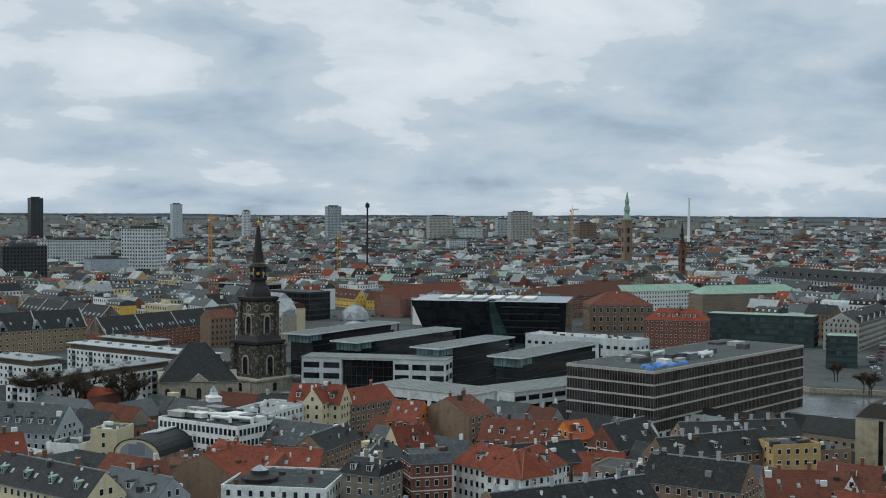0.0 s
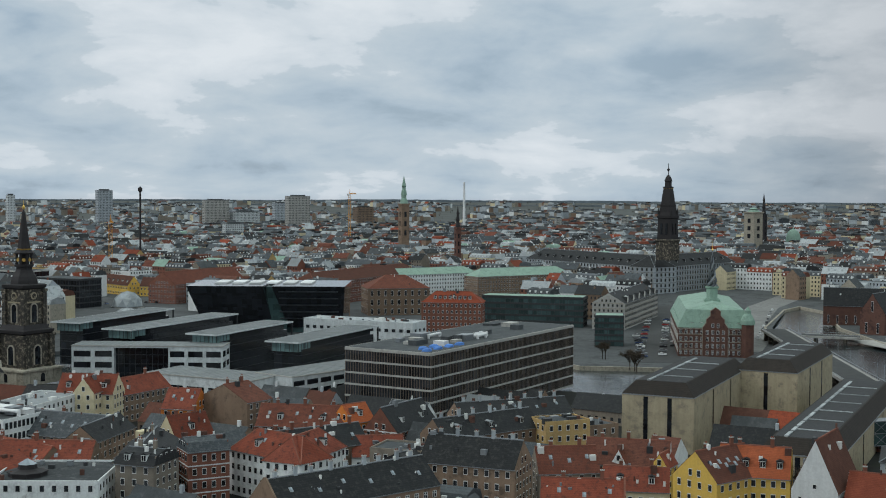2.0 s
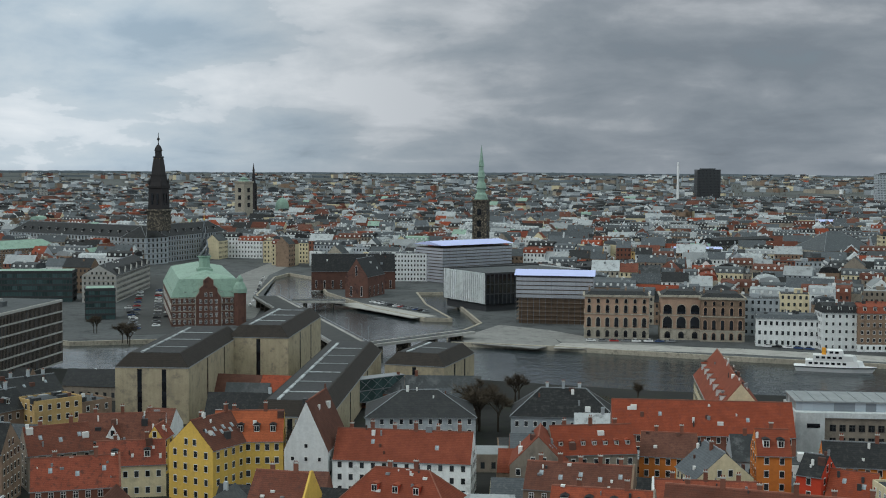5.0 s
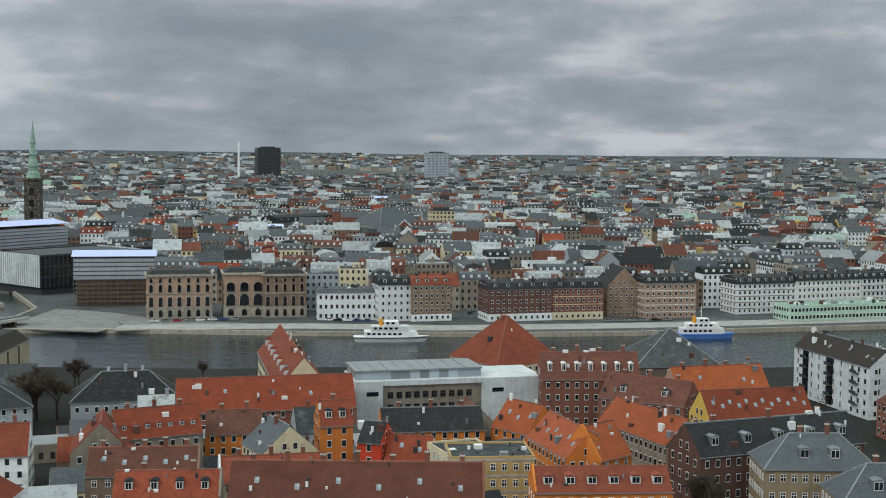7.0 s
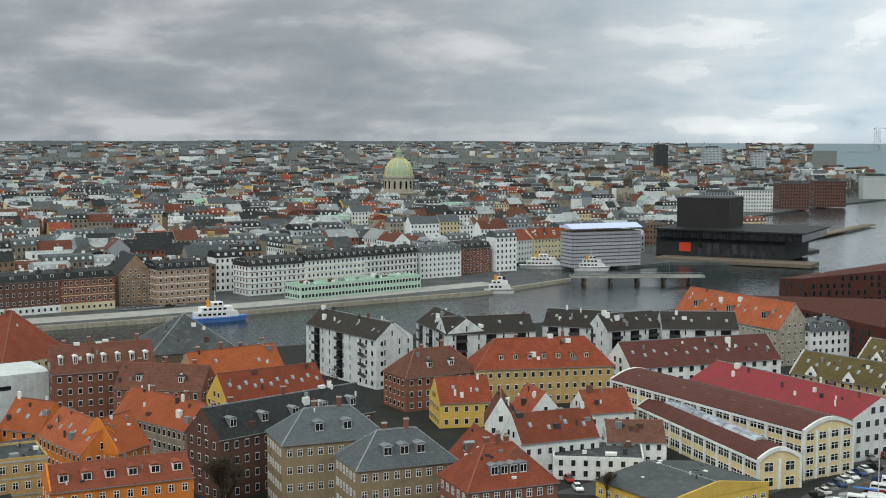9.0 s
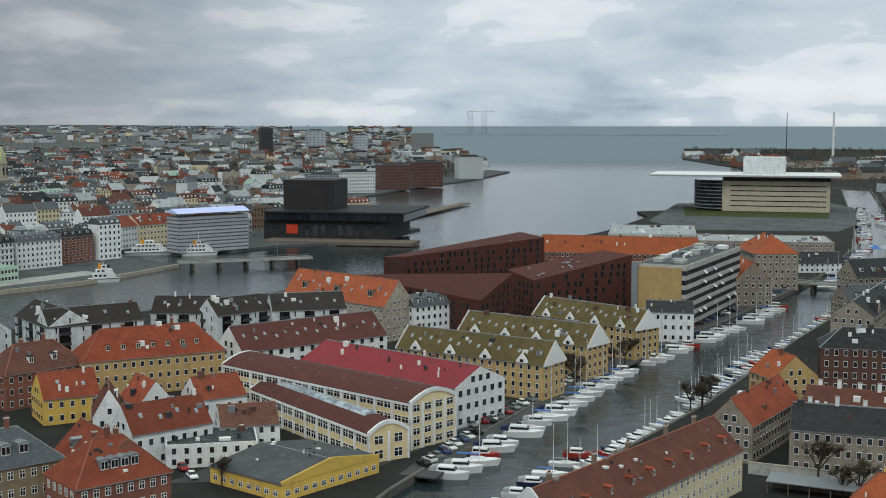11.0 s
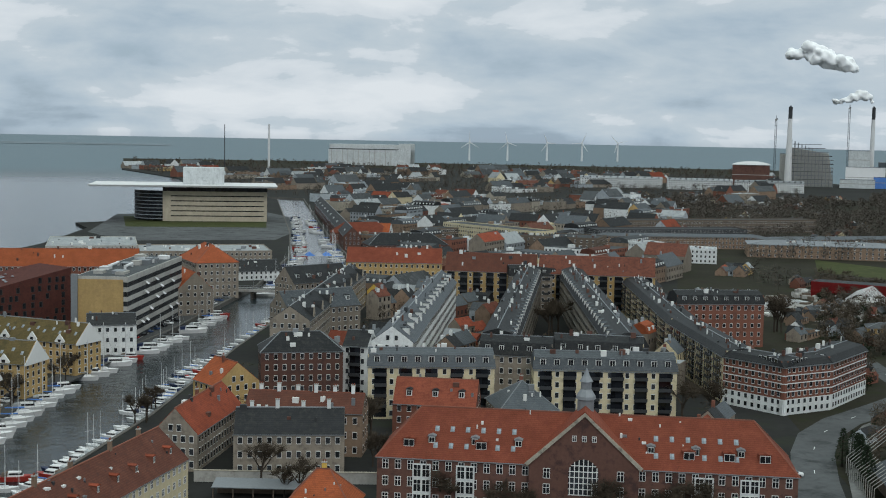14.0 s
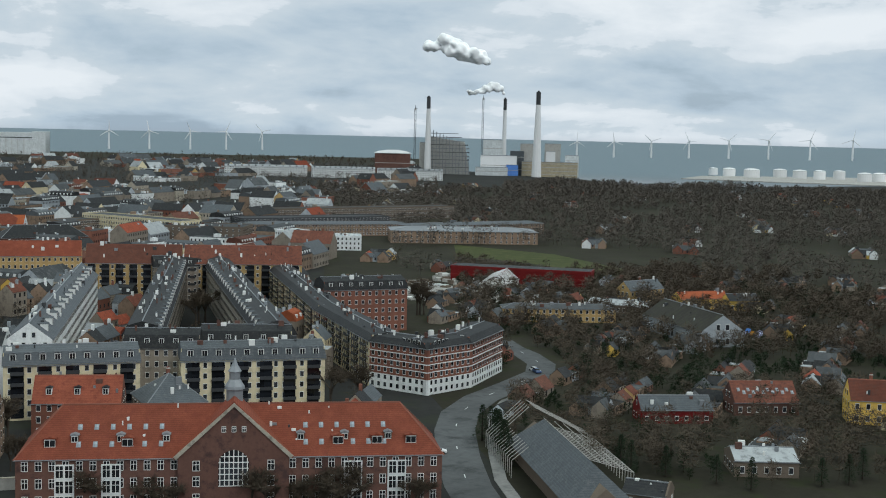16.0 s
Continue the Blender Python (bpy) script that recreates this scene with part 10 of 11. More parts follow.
# ---- special roofs and halls ----
def lattice_hall(x, y, turn, L, D):
    top = thing("lattice_hall", x, y, 0, turn, "slate hall inside an open timber roof lattice", "hall")
    take(x, y, turn, L, D)
    a, b = L / 2, D / 2
    s = Shape()
    s.loft([[(q, -b + 3, -0.5), (q, b - 3, -0.5), (q, b - 3, 5), (q, 0, 9.4), (q, -b + 3, 5)] for q in (-a + 6, a)])
    part("wall", s, "timber", top)
    s = Shape()
    s.loft(roof_faces(L - 10, D - 2, 5.5, 6.6, "hip", 0.4), 0, True, (4, 0, 0, 0))
    part("roof", s, "slate_blue", top)
    out = {-1: 1.5, 1: 8.0}
    for k in range(int(L / 2.1)):
        u = -a - 6 + k * 2.1
        for q in (-1, 1):
            if q < 0 and k > 14 or q > 0 and k > 20:
                continue
            inner, crest = (b - 2.5, 7.4) if k > 4 else (0.6, 12.2)
            s = Shape()
            s.bar((u, q * (b + out[q]), 4.2), (u, q * inner, crest), 0.1)
            part("rafter", s, "concrete", top)
            s = Shape()
            s.bar((u, q * (b + out[q]), 0), (u, q * (b + out[q]), 4.2), 0.1)
            part("post", s, "concrete", top)
    for f in (0.0, 0.25, 0.5, 0.75, 1.0):
        s = Shape()
        v, z = (b + 8) * (1 - f) + (b - 2.5) * f, 4.2 + 3.2 * f
        s.bar((-a - 6, v, z), (-a + 36, v, z), 0.09)
        part("purlin", s, "concrete", top)
    for k in range(8):
        ob = put(skylight_mesh(), "skylight", top, -a * 0.5 + k * L / 11, -b * 0.38, 7.2)
        ob.rotation_euler = (0.62, 0, 0)


def school_front(x, y, turn, L, D):
    """Middle gable with a great arched window, stair bays, roof windows and a copper lantern."""
    top = thing("school_gable", x, y, 0, turn, "brick school gable with great arched white window", "school")
    a, b, e = 0.0, D / 2, 14.0
    w = 11.0
    s = Shape()
    s.loft([[(-w, q, -0.5), (w, q, -0.5), (w, q, e + 0.5), (0, q, e + 10.6), (-w, q, e + 0.5)] for q in (-b - 1.2, 0)])
    part("wall", s, "brick_dark", top)
    for q in (-1, 1):
        s = Shape()
        s.loft([[(q * (w + 0.3), v, e - 0.2), (0, v, e + 10.4), (0, v, e + 11.2), (q * (w + 0.9), v, e + 0.3)] for v in (-b - 1.5, -b - 1.22)])
        part("verge", s, "stone", top, "pale stone edge of the gable")
        s = Shape()
        s.loft([[(q * (w + 0.7), v, e - 0.3), (0, v, e + 11.0), (0, v, e + 11.5), (q * (w + 0.9), v, e + 0.1)] for v in (-b - 1.3, 0.0)])
        part("roof", s, "tile_red", top)
    s = Shape()
    s.loft([[(3.0 * math.cos(k), -b - 1.2 - d, 12.6 + 3.0 * math.sin(k)) for k in [i * math.pi / 10 for i in range(11)]] + [(-3.0, -b - 1.2 - d, 8.2), (3.0, -b - 1.2 - d, 8.2)] for d in (0.06, -0.1)])
    arch = part("arched_window", s, "pane", top)
    s = Shape()
    for k in range(7):
        u = -2.7 + k * 0.9
        s.box(u - 0.09, u + 0.09, -b - 1.34, -b - 1.2, 8.2, 12.6 + math.sqrt(max(0, 9 - u * u)))
    part("mullions", s, "sash_white", arch)
    for k in range(6):
        s = Shape()
        z = 8.2 + k * 1.2
        half = 3.0 if z < 12.6 else math.sqrt(max(0.2, 9 - (z - 12.6) ** 2))
        s.box(-half, half, -b - 1.36, -b - 1.2, z, z + 0.16)
        part("transom", s, "sash_white", arch)
    for u in (-7.4, 7.4):
        for z in (1.2, 4.7, 8.2, 11.4):
            put(window_mesh(1.4, 2.1), "window", top, u, -b - 1.23, z)
    for u in (-2, 0, 2):
        put(window_mesh(0.9, 1.2), "window", top, u, -b - 1.23, 19.2)
    for u in (-33, -24, 24, 33):
        s = Shape()
        s.box(u - 1.9, u + 1.9, -b - 0.35, -b, 0, 12.8)
        bay = part("stair_bay", s, "plaster_white", top, "white framed stair window bay")
        for k in range(4):
            for q in (-0.9, 0.9):
                put(window_mesh(1.6, 2.6), "window", bay, u + q, -b - 0.37, 0.8 + k * 3.1)
    for i in range(20):
        u = -L * 0.36 + i * L * 0.72 / 19
        if abs(u) < w + 2:
            continue
        for f in (0.24, 0.56):
            ob = put(skylight_mesh(), "skylight", top, u, -b * (1 - f), e + 9 * f + 0.1)
            ob.rotation_euler = (math.atan2(9, b), 0, 0)
    for u in (-36, -21, 21, 29, 36):
        put(dormer_mesh(2.4, 1.7, 2.4, "tile_red", "tile_red"), "dormer", top, u, -b * 0.8, e + 9 * 0.2)
    s = Shape()
    s.round([(1.7, e + 10), (1.7, e + 12.4), (2.1, e + 12.6), (2.0, e + 13.2), (1.1, e + 14.6), (1.1, e + 16), (1.4, e + 16.2), (0.7, e + 17.4), (0.08, e + 19)], 0, 8, (0, -b * 0.3, 0))
    part("lantern", s, "zinc", top)


def roof_lantern(x, y, z, r, n):
    top = thing("roof_lantern", x, y, z, 20, "glazed roof light with white ribs on the roof", "roof light")
    s = Shape()
    s.round([(r, -0.3), (r, 1.0), (r + 0.3, 1.05), (r + 0.3, 1.3), (r * 0.5, 1.9), (r * 0.45, 3.0)], 0, n, flat=0.5)
    part("curb", s, "copper_dark" if n == 8 else "sash_white", top)
    s = Shape()
    s.round([(r * 0.5, 3.0), (r * 0.05, 4.2 if n == 8 else 5.0)], 0, n, flat=0.5)
    part("glass", s, "pane_pale", top)


def barrel_hall(x, y, turn, L, D):
    """A hall with a curved felt roof; L across the curve, D along it."""
    top = thing("barrel_hall", x, y, 0, turn - 90, "cream gabled hall with curved felt roof", "hall")
    take(x, y, turn - 90, L, D)
    a, b, e, r = L / 2, D / 2, 7.0, L * 0.30
    curve = [(-a * math.cos(math.pi * i / 10), e + r * math.sin(math.pi * i / 10)) for i in range(11)]
    s = Shape()
    s.loft([[(u, v, z - 0.2) for u, z in curve] + [(a, v, -0.5), (-a, v, -0.5)] for v in (-b, b)])
    part("wall", s, "plaster_cream", top)
    s = Shape()
    s.loft([[(u * 1.02, v, z) for u, z in curve] + [(u * 1.0, v, z - 0.3) for u, z in curve[::-1]] for v in (-b - 0.2, b + 0.3)])
    part("roof", s, "slate_dark", top)
    for side in (-1, 1):
        s = Shape()
        s.box(side * a - 0.12, side * a + 0.12, -b + 0.2, b - 0.2, -0.4, e - 0.3)
        part("side_wall", s, "brick_brown", top, "brown brick side wall")
    s = Shape()
    s.loft([[(-a * 0.62, v, e + r * 0.80), (a * 0.12, v, e + r * 1.02), (a * 0.12, v, e + r * 1.02 + 0.4), (-a * 0.62, v, e + r * 0.80 + 0.5)] for v in (-b * 0.35, b * 0.6)])
    light = part("roof_light", s, "pane_pale", top)
    s = Shape()
    for k in range(9):
        v = -b * 0.35 + k * b * 0.95 / 8
        s.bar((-a * 0.62, v, e + r * 0.80 + 0.55), (a * 0.12, v, e + r * 1.02 + 0.45), 0.13)
    part("glazing_bars", s, "sash_white", light)
    s = Shape()
    arch = [(-a * 0.8 * math.cos(math.pi * i / 10), e - 1.2 + (r + 0.3) * math.sin(math.pi * i / 10)) for i in range(11)]
    s.loft([[(u, v, z) for u, z in arch] for v in (-b - 0.12, -b + 0.1)])
    part("arched_glazing", s, "pane_pale", top)
    for k in range(8):
        put(window_mesh(1.2, 2.2), "window", top, -a * 0.8 + k * a * 1.6 / 7, -b - 0.03, 3.6)


def yard_wall(points, high, label):
    """A low plastered wall with a coping, along points."""
    top = thing("yard_wall", points[0][0], points[0][1], 0, 0, label, "wall")
    ox, oy = points[0]
    for (x0, y0), (x1, y1) in zip(points, points[1:]):
        d, spin = math.hypot(x1 - x0, y1 - y0), math.atan2(y1 - y0, x1 - x0)
        s = Shape()
        s.box(0, d, -0.25, 0.25, -0.3, high, 0, (x0 - ox, y0 - oy, 0, spin))
        part("wall", s, "concrete", top)
        s = Shape()
        s.box(-0.1, d + 0.1, -0.35, 0.35, high, high + 0.18, 0, (x0 - ox, y0 - oy, 0, spin))
        part("coping", s, "stone", top)


def open_shed(x, y, turn, L, D, h, label, roof="zinc"):
    """A lean-to: posts and a sheet roof."""
    top = thing("open_shed", x, y, 0, turn, label, "shed")
    a, b = L / 2, D / 2
    s = Shape()
    s.loft([[(q, -b - 0.3, h - 0.5), (q, b + 0.3, h + 0.2), (q, b + 0.3, h + 0.4), (q, -b - 0.3, h - 0.3)] for q in (-a - 0.3, a + 0.3)])
    part("roof", s, roof, top)
    for k in range(int(L / 4) + 1):
        s = Shape()
        u = -a + k * L / int(L / 4)
        s.box(u - 0.1, u + 0.1, -b, -b + 0.2, -0.2, h - 0.4)
        part("post", s, "timber", top)
    s = Shape()
    s.box(-a, a, b - 0.2, b, -0.2, h)
    part("back_wall", s, "timber", top)


def timber_skeleton(x, y, turn, L, D, h):
    """Bare white rafters of a house under construction, over block walls."""
    top = thing("house_shell", x, y, 0, turn, "half-built house with bare white rafters", "building site")
    a, b = L / 2, D / 2
    s = Shape()
    s.box(-a, a, -b, b, -0.3, h)
    part("block_wall", s, "concrete", top)
    for k in range(int(L / 1.8) + 1):
        u = -a + k * L / int(L / 1.8)
        s = Shape()
        for q in (-1, 1):
            s.bar((u, q * (b + 0.6), h - 0.2), (u, 0, h + D * 0.42), 0.16)
        part("rafter", s, "steel_white", top)


def rubble(x, y, reach, count, seed, label):
    """Slabs, pallets and heaps on a building site."""
    rng = random.Random(seed)
    s = Shape()
    for k in range(count):
        q, r = rng.uniform(0, 6.283), reach * rng.random() ** 0.5
        w, d, t = rng.uniform(0.5, 3.2), rng.uniform(0.5, 2.2), rng.uniform(0.3, 2.4)
        s.box(-w, w, -d, d, -0.1, t, rng.choice((0, 0, 1, 2, 3)), (x + r * math.cos(q), y + r * math.sin(q), 0, rng.uniform(0, 3.1)))
    tagged(part("building_rubble", s, ["concrete", "concrete_pale", "timber", "sash_white"]), label, "rubble", "", "stuff")


def party_tent(x, y, turn, L, D, h, mat, label):
    """A row of peaked awnings side by side."""
    top = thing("market_tent", x, y, 0, turn, label, "tent", "market tents")
    n = 4
    for k in range(n):
        s = Shape()
        u = -L / 2 + (k + 0.5) * L / n
        w = L / n / 2
        s.loft([[(u - w, -D / 2, h), (u + w, -D / 2, h), (u + w, D / 2, h), (u - w, D / 2, h)], [(u - 0.1, -D * 0.3, h + 2.2), (u + 0.1, -D * 0.3, h + 2.2), (u + 0.1, D * 0.3, h + 2.2), (u - 0.1, D * 0.3, h + 2.2)]])
        part("canopy", s, mat if k % 2 else "tarp_white", top)
        for v in (-D / 2, D / 2):
            s = Shape()
            s.bar((u - w, v, -2), (u - w, v, h), 0.1)
            part("post", s, "zinc", top)


def wall_painting(x, y, turn, L, h, label):
    """Bright painted patches along the lower part of a gable."""
    top = thing("wall_painting", x, y, 0, turn, label, "painting")
    rng = random.Random(5)
    for k in range(11):
        s = Shape()
        u, z, r = -L / 2 + (k + 0.5) * L / 11, rng.uniform(1.2, h - 1.0), rng.uniform(0.9, 1.9)
        s.loft([[(u + r * rng.uniform(0.7, 1.2) * math.cos(q * 0.698), v, z + r * rng.uniform(0.6, 1.0) * math.sin(q * 0.698)) for q in range(9)] for v in (-0.06, 0.0)])
        part("painted_patch", s, ("tent_lilac", "tarp_blue", "crane_yellow", "car_white", "tent_lilac", "plaster_mint")[k % 6], top)


# ---- streets, boats, cars, trees, gardens ----
EAST_STREET = [(193, 168), (212, 193), (230, 213), (249, 232), (266, 246), (286, 256), (310, 263), (331, 270)]
BACK_STREET = [(331, 270), (345, 281), (356, 297), (363, 311), (372, 324)]
sheet("road", strip(EAST_STREET, 11), "street", "grey asphalt street curving past the gardens", 0.05, "road")
sheet("road", strip(BACK_STREET, 10), "street", "grey asphalt street behind the red and white block", 0.06, "road")
sheet("pavement", strip([(202, 166), (221, 191), (239, 209), (257, 225), (271, 238), (288, 248), (311, 254)], 3), "paving_grey", "grey kerbed pavement along the street", 0.16, "pavement")
for street, wide in ((EAST_STREET, 17), (BACK_STREET, 13)):
    for (ax, ay), (bx, by) in zip(street, street[1:]):
        take((ax + bx) / 2, (ay + by) / 2, math.degrees(math.atan2(by - ay, bx - ax)), math.hypot(bx - ax, by - ay), wide)
    for k, (ax, ay) in enumerate(street[:-1]):
        bx, by = street[k + 1]
        for f in (0.3,):
            q, w = 0.06, math.atan2(by - ay, bx - ax)
            cx, cy, dx, dy = ax + (bx - ax) * f, ay + (by - ay) * f, 1.6 * math.cos(w), 1.6 * math.sin(w)
            sheet("lane_mark", [(cx - dx - q * dy, cy - dy + q * dx), (cx - dx + q * dy, cy - dy - q * dx), (cx + dx + q * dy, cy + dy - q * dx), (cx + dx - q * dy, cy + dy + q * dx)], "plaster_white", "white painted lane dash on the street", 0.075, "marking")
sheet("grass", [(605, 566), (610, 508), (586, 426), (631, 450), (669, 536), (664, 624)], "grass", "green football field among the trees", 0.05)
sheet("grass", [(314, 1047), (421, 1004), (466, 1111), (350, 1174)], "grass", "lawn before the opera house", 0.14)
sheet("quay_paving", [(270, 1000), (354, 1207), (503, 1207), (495, 1125), (419, 946), (379, 887), (273, 915)], "street", "grey paving round the opera house", 0.045, "pavement")
sheet("ground_gravel", [(484, 483), (485, 435), (490, 417), (440, 391), (431, 423), (454, 461)], "paving", "pale gravel of a building site", 0.06)
sheet("quay_deck", [(-479, 379), (-457, 367), (-424, 381), (-429, 400), (-444, 411), (-484, 396)], "paving_grey", "low stone landing in the harbour", 0.1, "quay")
sheet("quay_paving", strip([(-427, 395), (-407, 414), (-366, 448), (-310, 482), (-251, 535), (-210, 577), (-170, 621), (-112, 691)], 17), "paving", "pale paving of the harbour promenade", 0.07, "pavement")
sheet("quay_paving", [(-566, 267), (-727, 350), (-799, 438), (-857, 490), (-926, 551), (-704, 403), (-591, 356), (-511, 312)], "street", "grey paved square by the exchange", 0.07, "pavement")
sheet("road", strip([(-568, 262), (-672, 311), (-765, 357), (-863, 409)], 26), "asphalt", "broad street with parked cars beside the exchange", 0.1, "road")
sheet("quay_paving", strip([(-632, 417), (-588, 416), (-549, 413)], 16), "paving", "car park on the canal pier", 0.12, "pavement")
sheet("quay_paving", strip([(24, 283), (38, 312), (60, 350), (91, 396), (134, 455), (173, 512), (224, 588)], 9), "asphalt", "canal-side street with parked cars", 0.08, "pavement")
sheet("ground_gravel", [(-32, 283), (11, 285), (45, 332), (58, 360), (40, 357), (-21, 299)], "asphalt", "asphalt yard of the yellow works", 0.06)
sheet("quay_deck", strip([(66, 1022), (102, 1106), (152, 1231)], 10), "timber", "long timber pier beside the playhouse", 0.6, "quay")
sheet("quay_paving", [(-484, 396), (-444, 411), (-429, 402), (-392, 422), (-376, 445), (-429, 427), (-470, 430), (-500, 424)], "paving_grey", "pale paved quay before the wrapped palazzo", 0.055, "pavement")
sheet("quay_paving", strip([(-600, 325), (-655, 362), (-705, 384), (-835, 470), (-940, 560)], 22), "paving_grey", "broad pale street along the castle canal", 0.12, "road")
bridge(-644.9, 370.7, -441.2, 295.9, 6.0, 15.0, "bascule bridge ramp carrying a busy road")
bridge(-459.5, 311.1, -469.8, 379.1, 3.5, 9.0, "long low footbridge on dark piers")
bridge(-642.1, 386.2, -624.2, 411.7, 3.0, 14.0, "low stone canal bridge")
bridge(-70.5, 710.2, 1.7, 728.4, 3.2, 8.0, "white sliding footbridge over the harbour")
bridge(233.7, 594.8, 261.5, 574.5, 3.0, 7.0, "low bridge over the boat canal")
ferry(-312.8, 443.9, 37.1, 32.4, "white double-ended harbour ferry at the quay", "steel_white")
ferry(-208.8, 533.1, 37.2, 28.5, "white and blue catamaran moored at the quay", "tarp_blue")
ferry(-102.4, 660.6, 9.5, 16.2, "white museum ship with a mast", "steel_white")
ferry(-95.4, 792.0, 9.5, 29.9, "white lightship moored in the inlet", "steel_white")
ferry(-65.1, 786.7, 9.5, 22.6, "white sailing ship in the inlet", "steel_white")
car_row(-564.3, 251.6, -784.7, 358.0, 12, 244.2, 0.10, False)
car_row(-585.5, 274.7, -769.3, 363.3, 12, 244.3, 0.10, False)
car_row(-616.5, 295.5, -725.9, 349.1, 6, 243.9, 0.10, False)
car_row(-640.0, 357.0, -820.0, 470.0, 9, 150.0, 0.14, False)
car_row(-960.0, -6.0, -962.0, 58.0, 9, 20.0, 0.10, False)
car_row(-584.0, 264.0, -682.0, 303.0, 9, 244.0, 0.12, False)
car_row(-628.0, 432.0, -564.2, 426.9, 12, 75.5, 0.13, False)
car_row(-428.3, 415.4, -400.6, 446.8, 8, 48.6, 0.10, False)
car_row(-368.3, 467.2, -347.8, 478.3, 5, 28.5, 0.10, False)
car_row(-261.4, 543.4, -237.0, 567.5, 6, 44.7, 0.10, False)
car_row(-243.1, 627.1, -269.1, 721.1, 8, 105.5, 0.10, False)
car_row(-325.9, 526.4, -349.2, 581.9, 6, 112.8, 0.10, False)
car_row(9.5, 301.6, 46.2, 338.3, 9, 115.0, 0.08, True)
car_row(-30.6, 297.4, -25.3, 283.6, 2, -69.1, 0.08, True)
car_row(126.3, 454.2, 178.7, 520.5, 11, 111.7, 0.10, False)
car_row(41.0, 326.9, 50.0, 337.6, 3, 109.8, 0.10, True)
car_row(231.9, 223.8, 223.9, 212.1, 1, -44.5, 0.08, True)
car_row(333.5, 276.0, 330.1, 269.5, 2, -117.1, 0.08, True)
car_row(199.4, 549.2, 241.0, 605.6, 6, 113.5, 0.10, False)
car_row(-505.7, 322.8, -498.1, 330.3, 3, 44.4, 0.10, False)
car_row(-453.6, 181.7, -477.6, 199.6, 3, 143.2, 0.10, False)
tree(-494.9, -73.7, 20.5, 0, "bare")
tree(-494.0, -70.8, 18.0, 0, "bare")
tree(-503.8, -96.8, 17.0, 1, "bare")
tree(-504.9, -108.1, 16.0, 1, "bare")
tree(-502.1, -106.9, 18.0, 3, "bare")
tree(-494.2, -90.5, 17.0, 3, "bare")
tree(-501.0, -88.8, 19.0, 1, "bare")
tree(-296.0, 250.7, 11.7, 1, "bare")
tree(-299.9, 246.5, 13.2, 1, "bare")
tree(-300.7, 245.5, 11.8, 3, "bare")
tree(-306.8, 252.3, 11.7, 1, "bare")
tree(-307.4, 252.2, 14.2, 0, "bare")
tree(-302.0, 317.8, 7.8, 2, "bare")
tree(-329.5, 288.3, 9.4, 3, "bare")
tree(-331.6, 288.4, 9.3, 0, "bare")
tree(109.9, 263.9, 10.7, 3, "bare")
tree(112.2, 256.5, 6.8, 0, "bare")
tree(115.2, 254.9, 9.1, 0, "bare")
tree(154.2, 296.2, 11.3, 2, "bare")
tree(153.3, 296.8, 9.3, 3, "bare")
tree(151.9, 298.0, 10.9, 2, "bare")
tree(141.7, 271.0, 7.9, 2, "bare")
tree(143.6, 271.9, 8.1, 2, "bare")
tree(107.7, 340.3, 7.5, 2, "bare")
tree(104.5, 340.0, 8.3, 2, "bare")
tree(108.6, 342.2, 6.9, 3, "bare")
tree(114.7, 357.3, 6.7, 2, "bare")
tree(116.1, 357.9, 6.1, 0, "bare")
tree(239.7, 271.8, 12.8, 1, "bare")
tree(248.0, 267.7, 12.3, 3, "bare")
tree(227.8, 291.9, 10.7, 1, "bare")
tree(136.0, 229.2, 14.4, 3, "bare")
tree(172.5, 191.9, 13.2, 2, "bare")
tree(167.7, 200.5, 12.5, 3, "bare")
tree(172.3, 194.5, 12.7, 3, "bare")
tree(152.2, 216.6, 12.0, 2, "bare")
tree(141.8, 217.8, 11.5, 0, "bare")
tree(394.1, 391.3, 14.9, 2, "bare")
tree(396.8, 392.4, 16.0, 2, "bare")
tree(396.8, 389.8, 12.7, 0, "bare")
tree(-97.7, 254.0, 10.4, 2, "bare")
tree(-97.7, 253.6, 11.5, 2, "bare")
tree(-99.3, 254.8, 11.8, 3, "bare")
tree(-19.2, 278.0, 6.7, 3, "bare")
tree(-192.4, 311.8, 7.0, 1, "bare")
tree(77.2, 386.5, 8.8, 2, "bare")
tree(81.0, 380.3, 8.6, 1, "bare")
tree(79.8, 378.0, 8.0, 3, "bare")
tree(60.1, 369.6, 8.9, 2, "bare")
tree(67.1, 377.4, 7.2, 3, "bare")
tree(65.4, 375.0, 8.6, 1, "bare")
tree(106.9, 416.8, 7.9, 1, "bare")
tree(98.7, 404.9, 7.1, 1, "bare")
tree(103.4, 409.5, 7.8, 2, "bare")
tree(-311.8, 182.5, 10.3, 1, "bare")
tree(-40.5, 399.5, 8.6, 2, "bare")
tree(-39.8, 397.4, 9.5, 2, "bare")
tree(529.1, 623.1, 10.3, 2, "bare")
tree(529.3, 630.4, 11.3, 2, "bare")
tree(-544.1, 241.3, 9.8, 2, "bare")
tree(-547.8, 240.5, 8.7, 3, "bare")
tree(-537.9, 239.5, 9.3, 2, "bare")
tree(-585.6, 244.1, 8.7, 2, "bare")
tree(-586.6, 243.0, 8.0, 3, "bare")
tree(300.0, 422.0, 12.0, 3, "bare")
tree(306.8, 425.2, 13.7, 1, "bare")
tree(305.6, 427.9, 13.7, 3, "bare")
tree(132.5, 225.3, 12.5, 2, "bare")
tree(134.4, 223.3, 10.9, 0, "bare")
tree(143.2, 214.6, 10.2, 0, "bare")
tree(145.5, 212.7, 9.4, 2, "bare")
tree(147.4, 211.7, 9.5, 3, "bare")
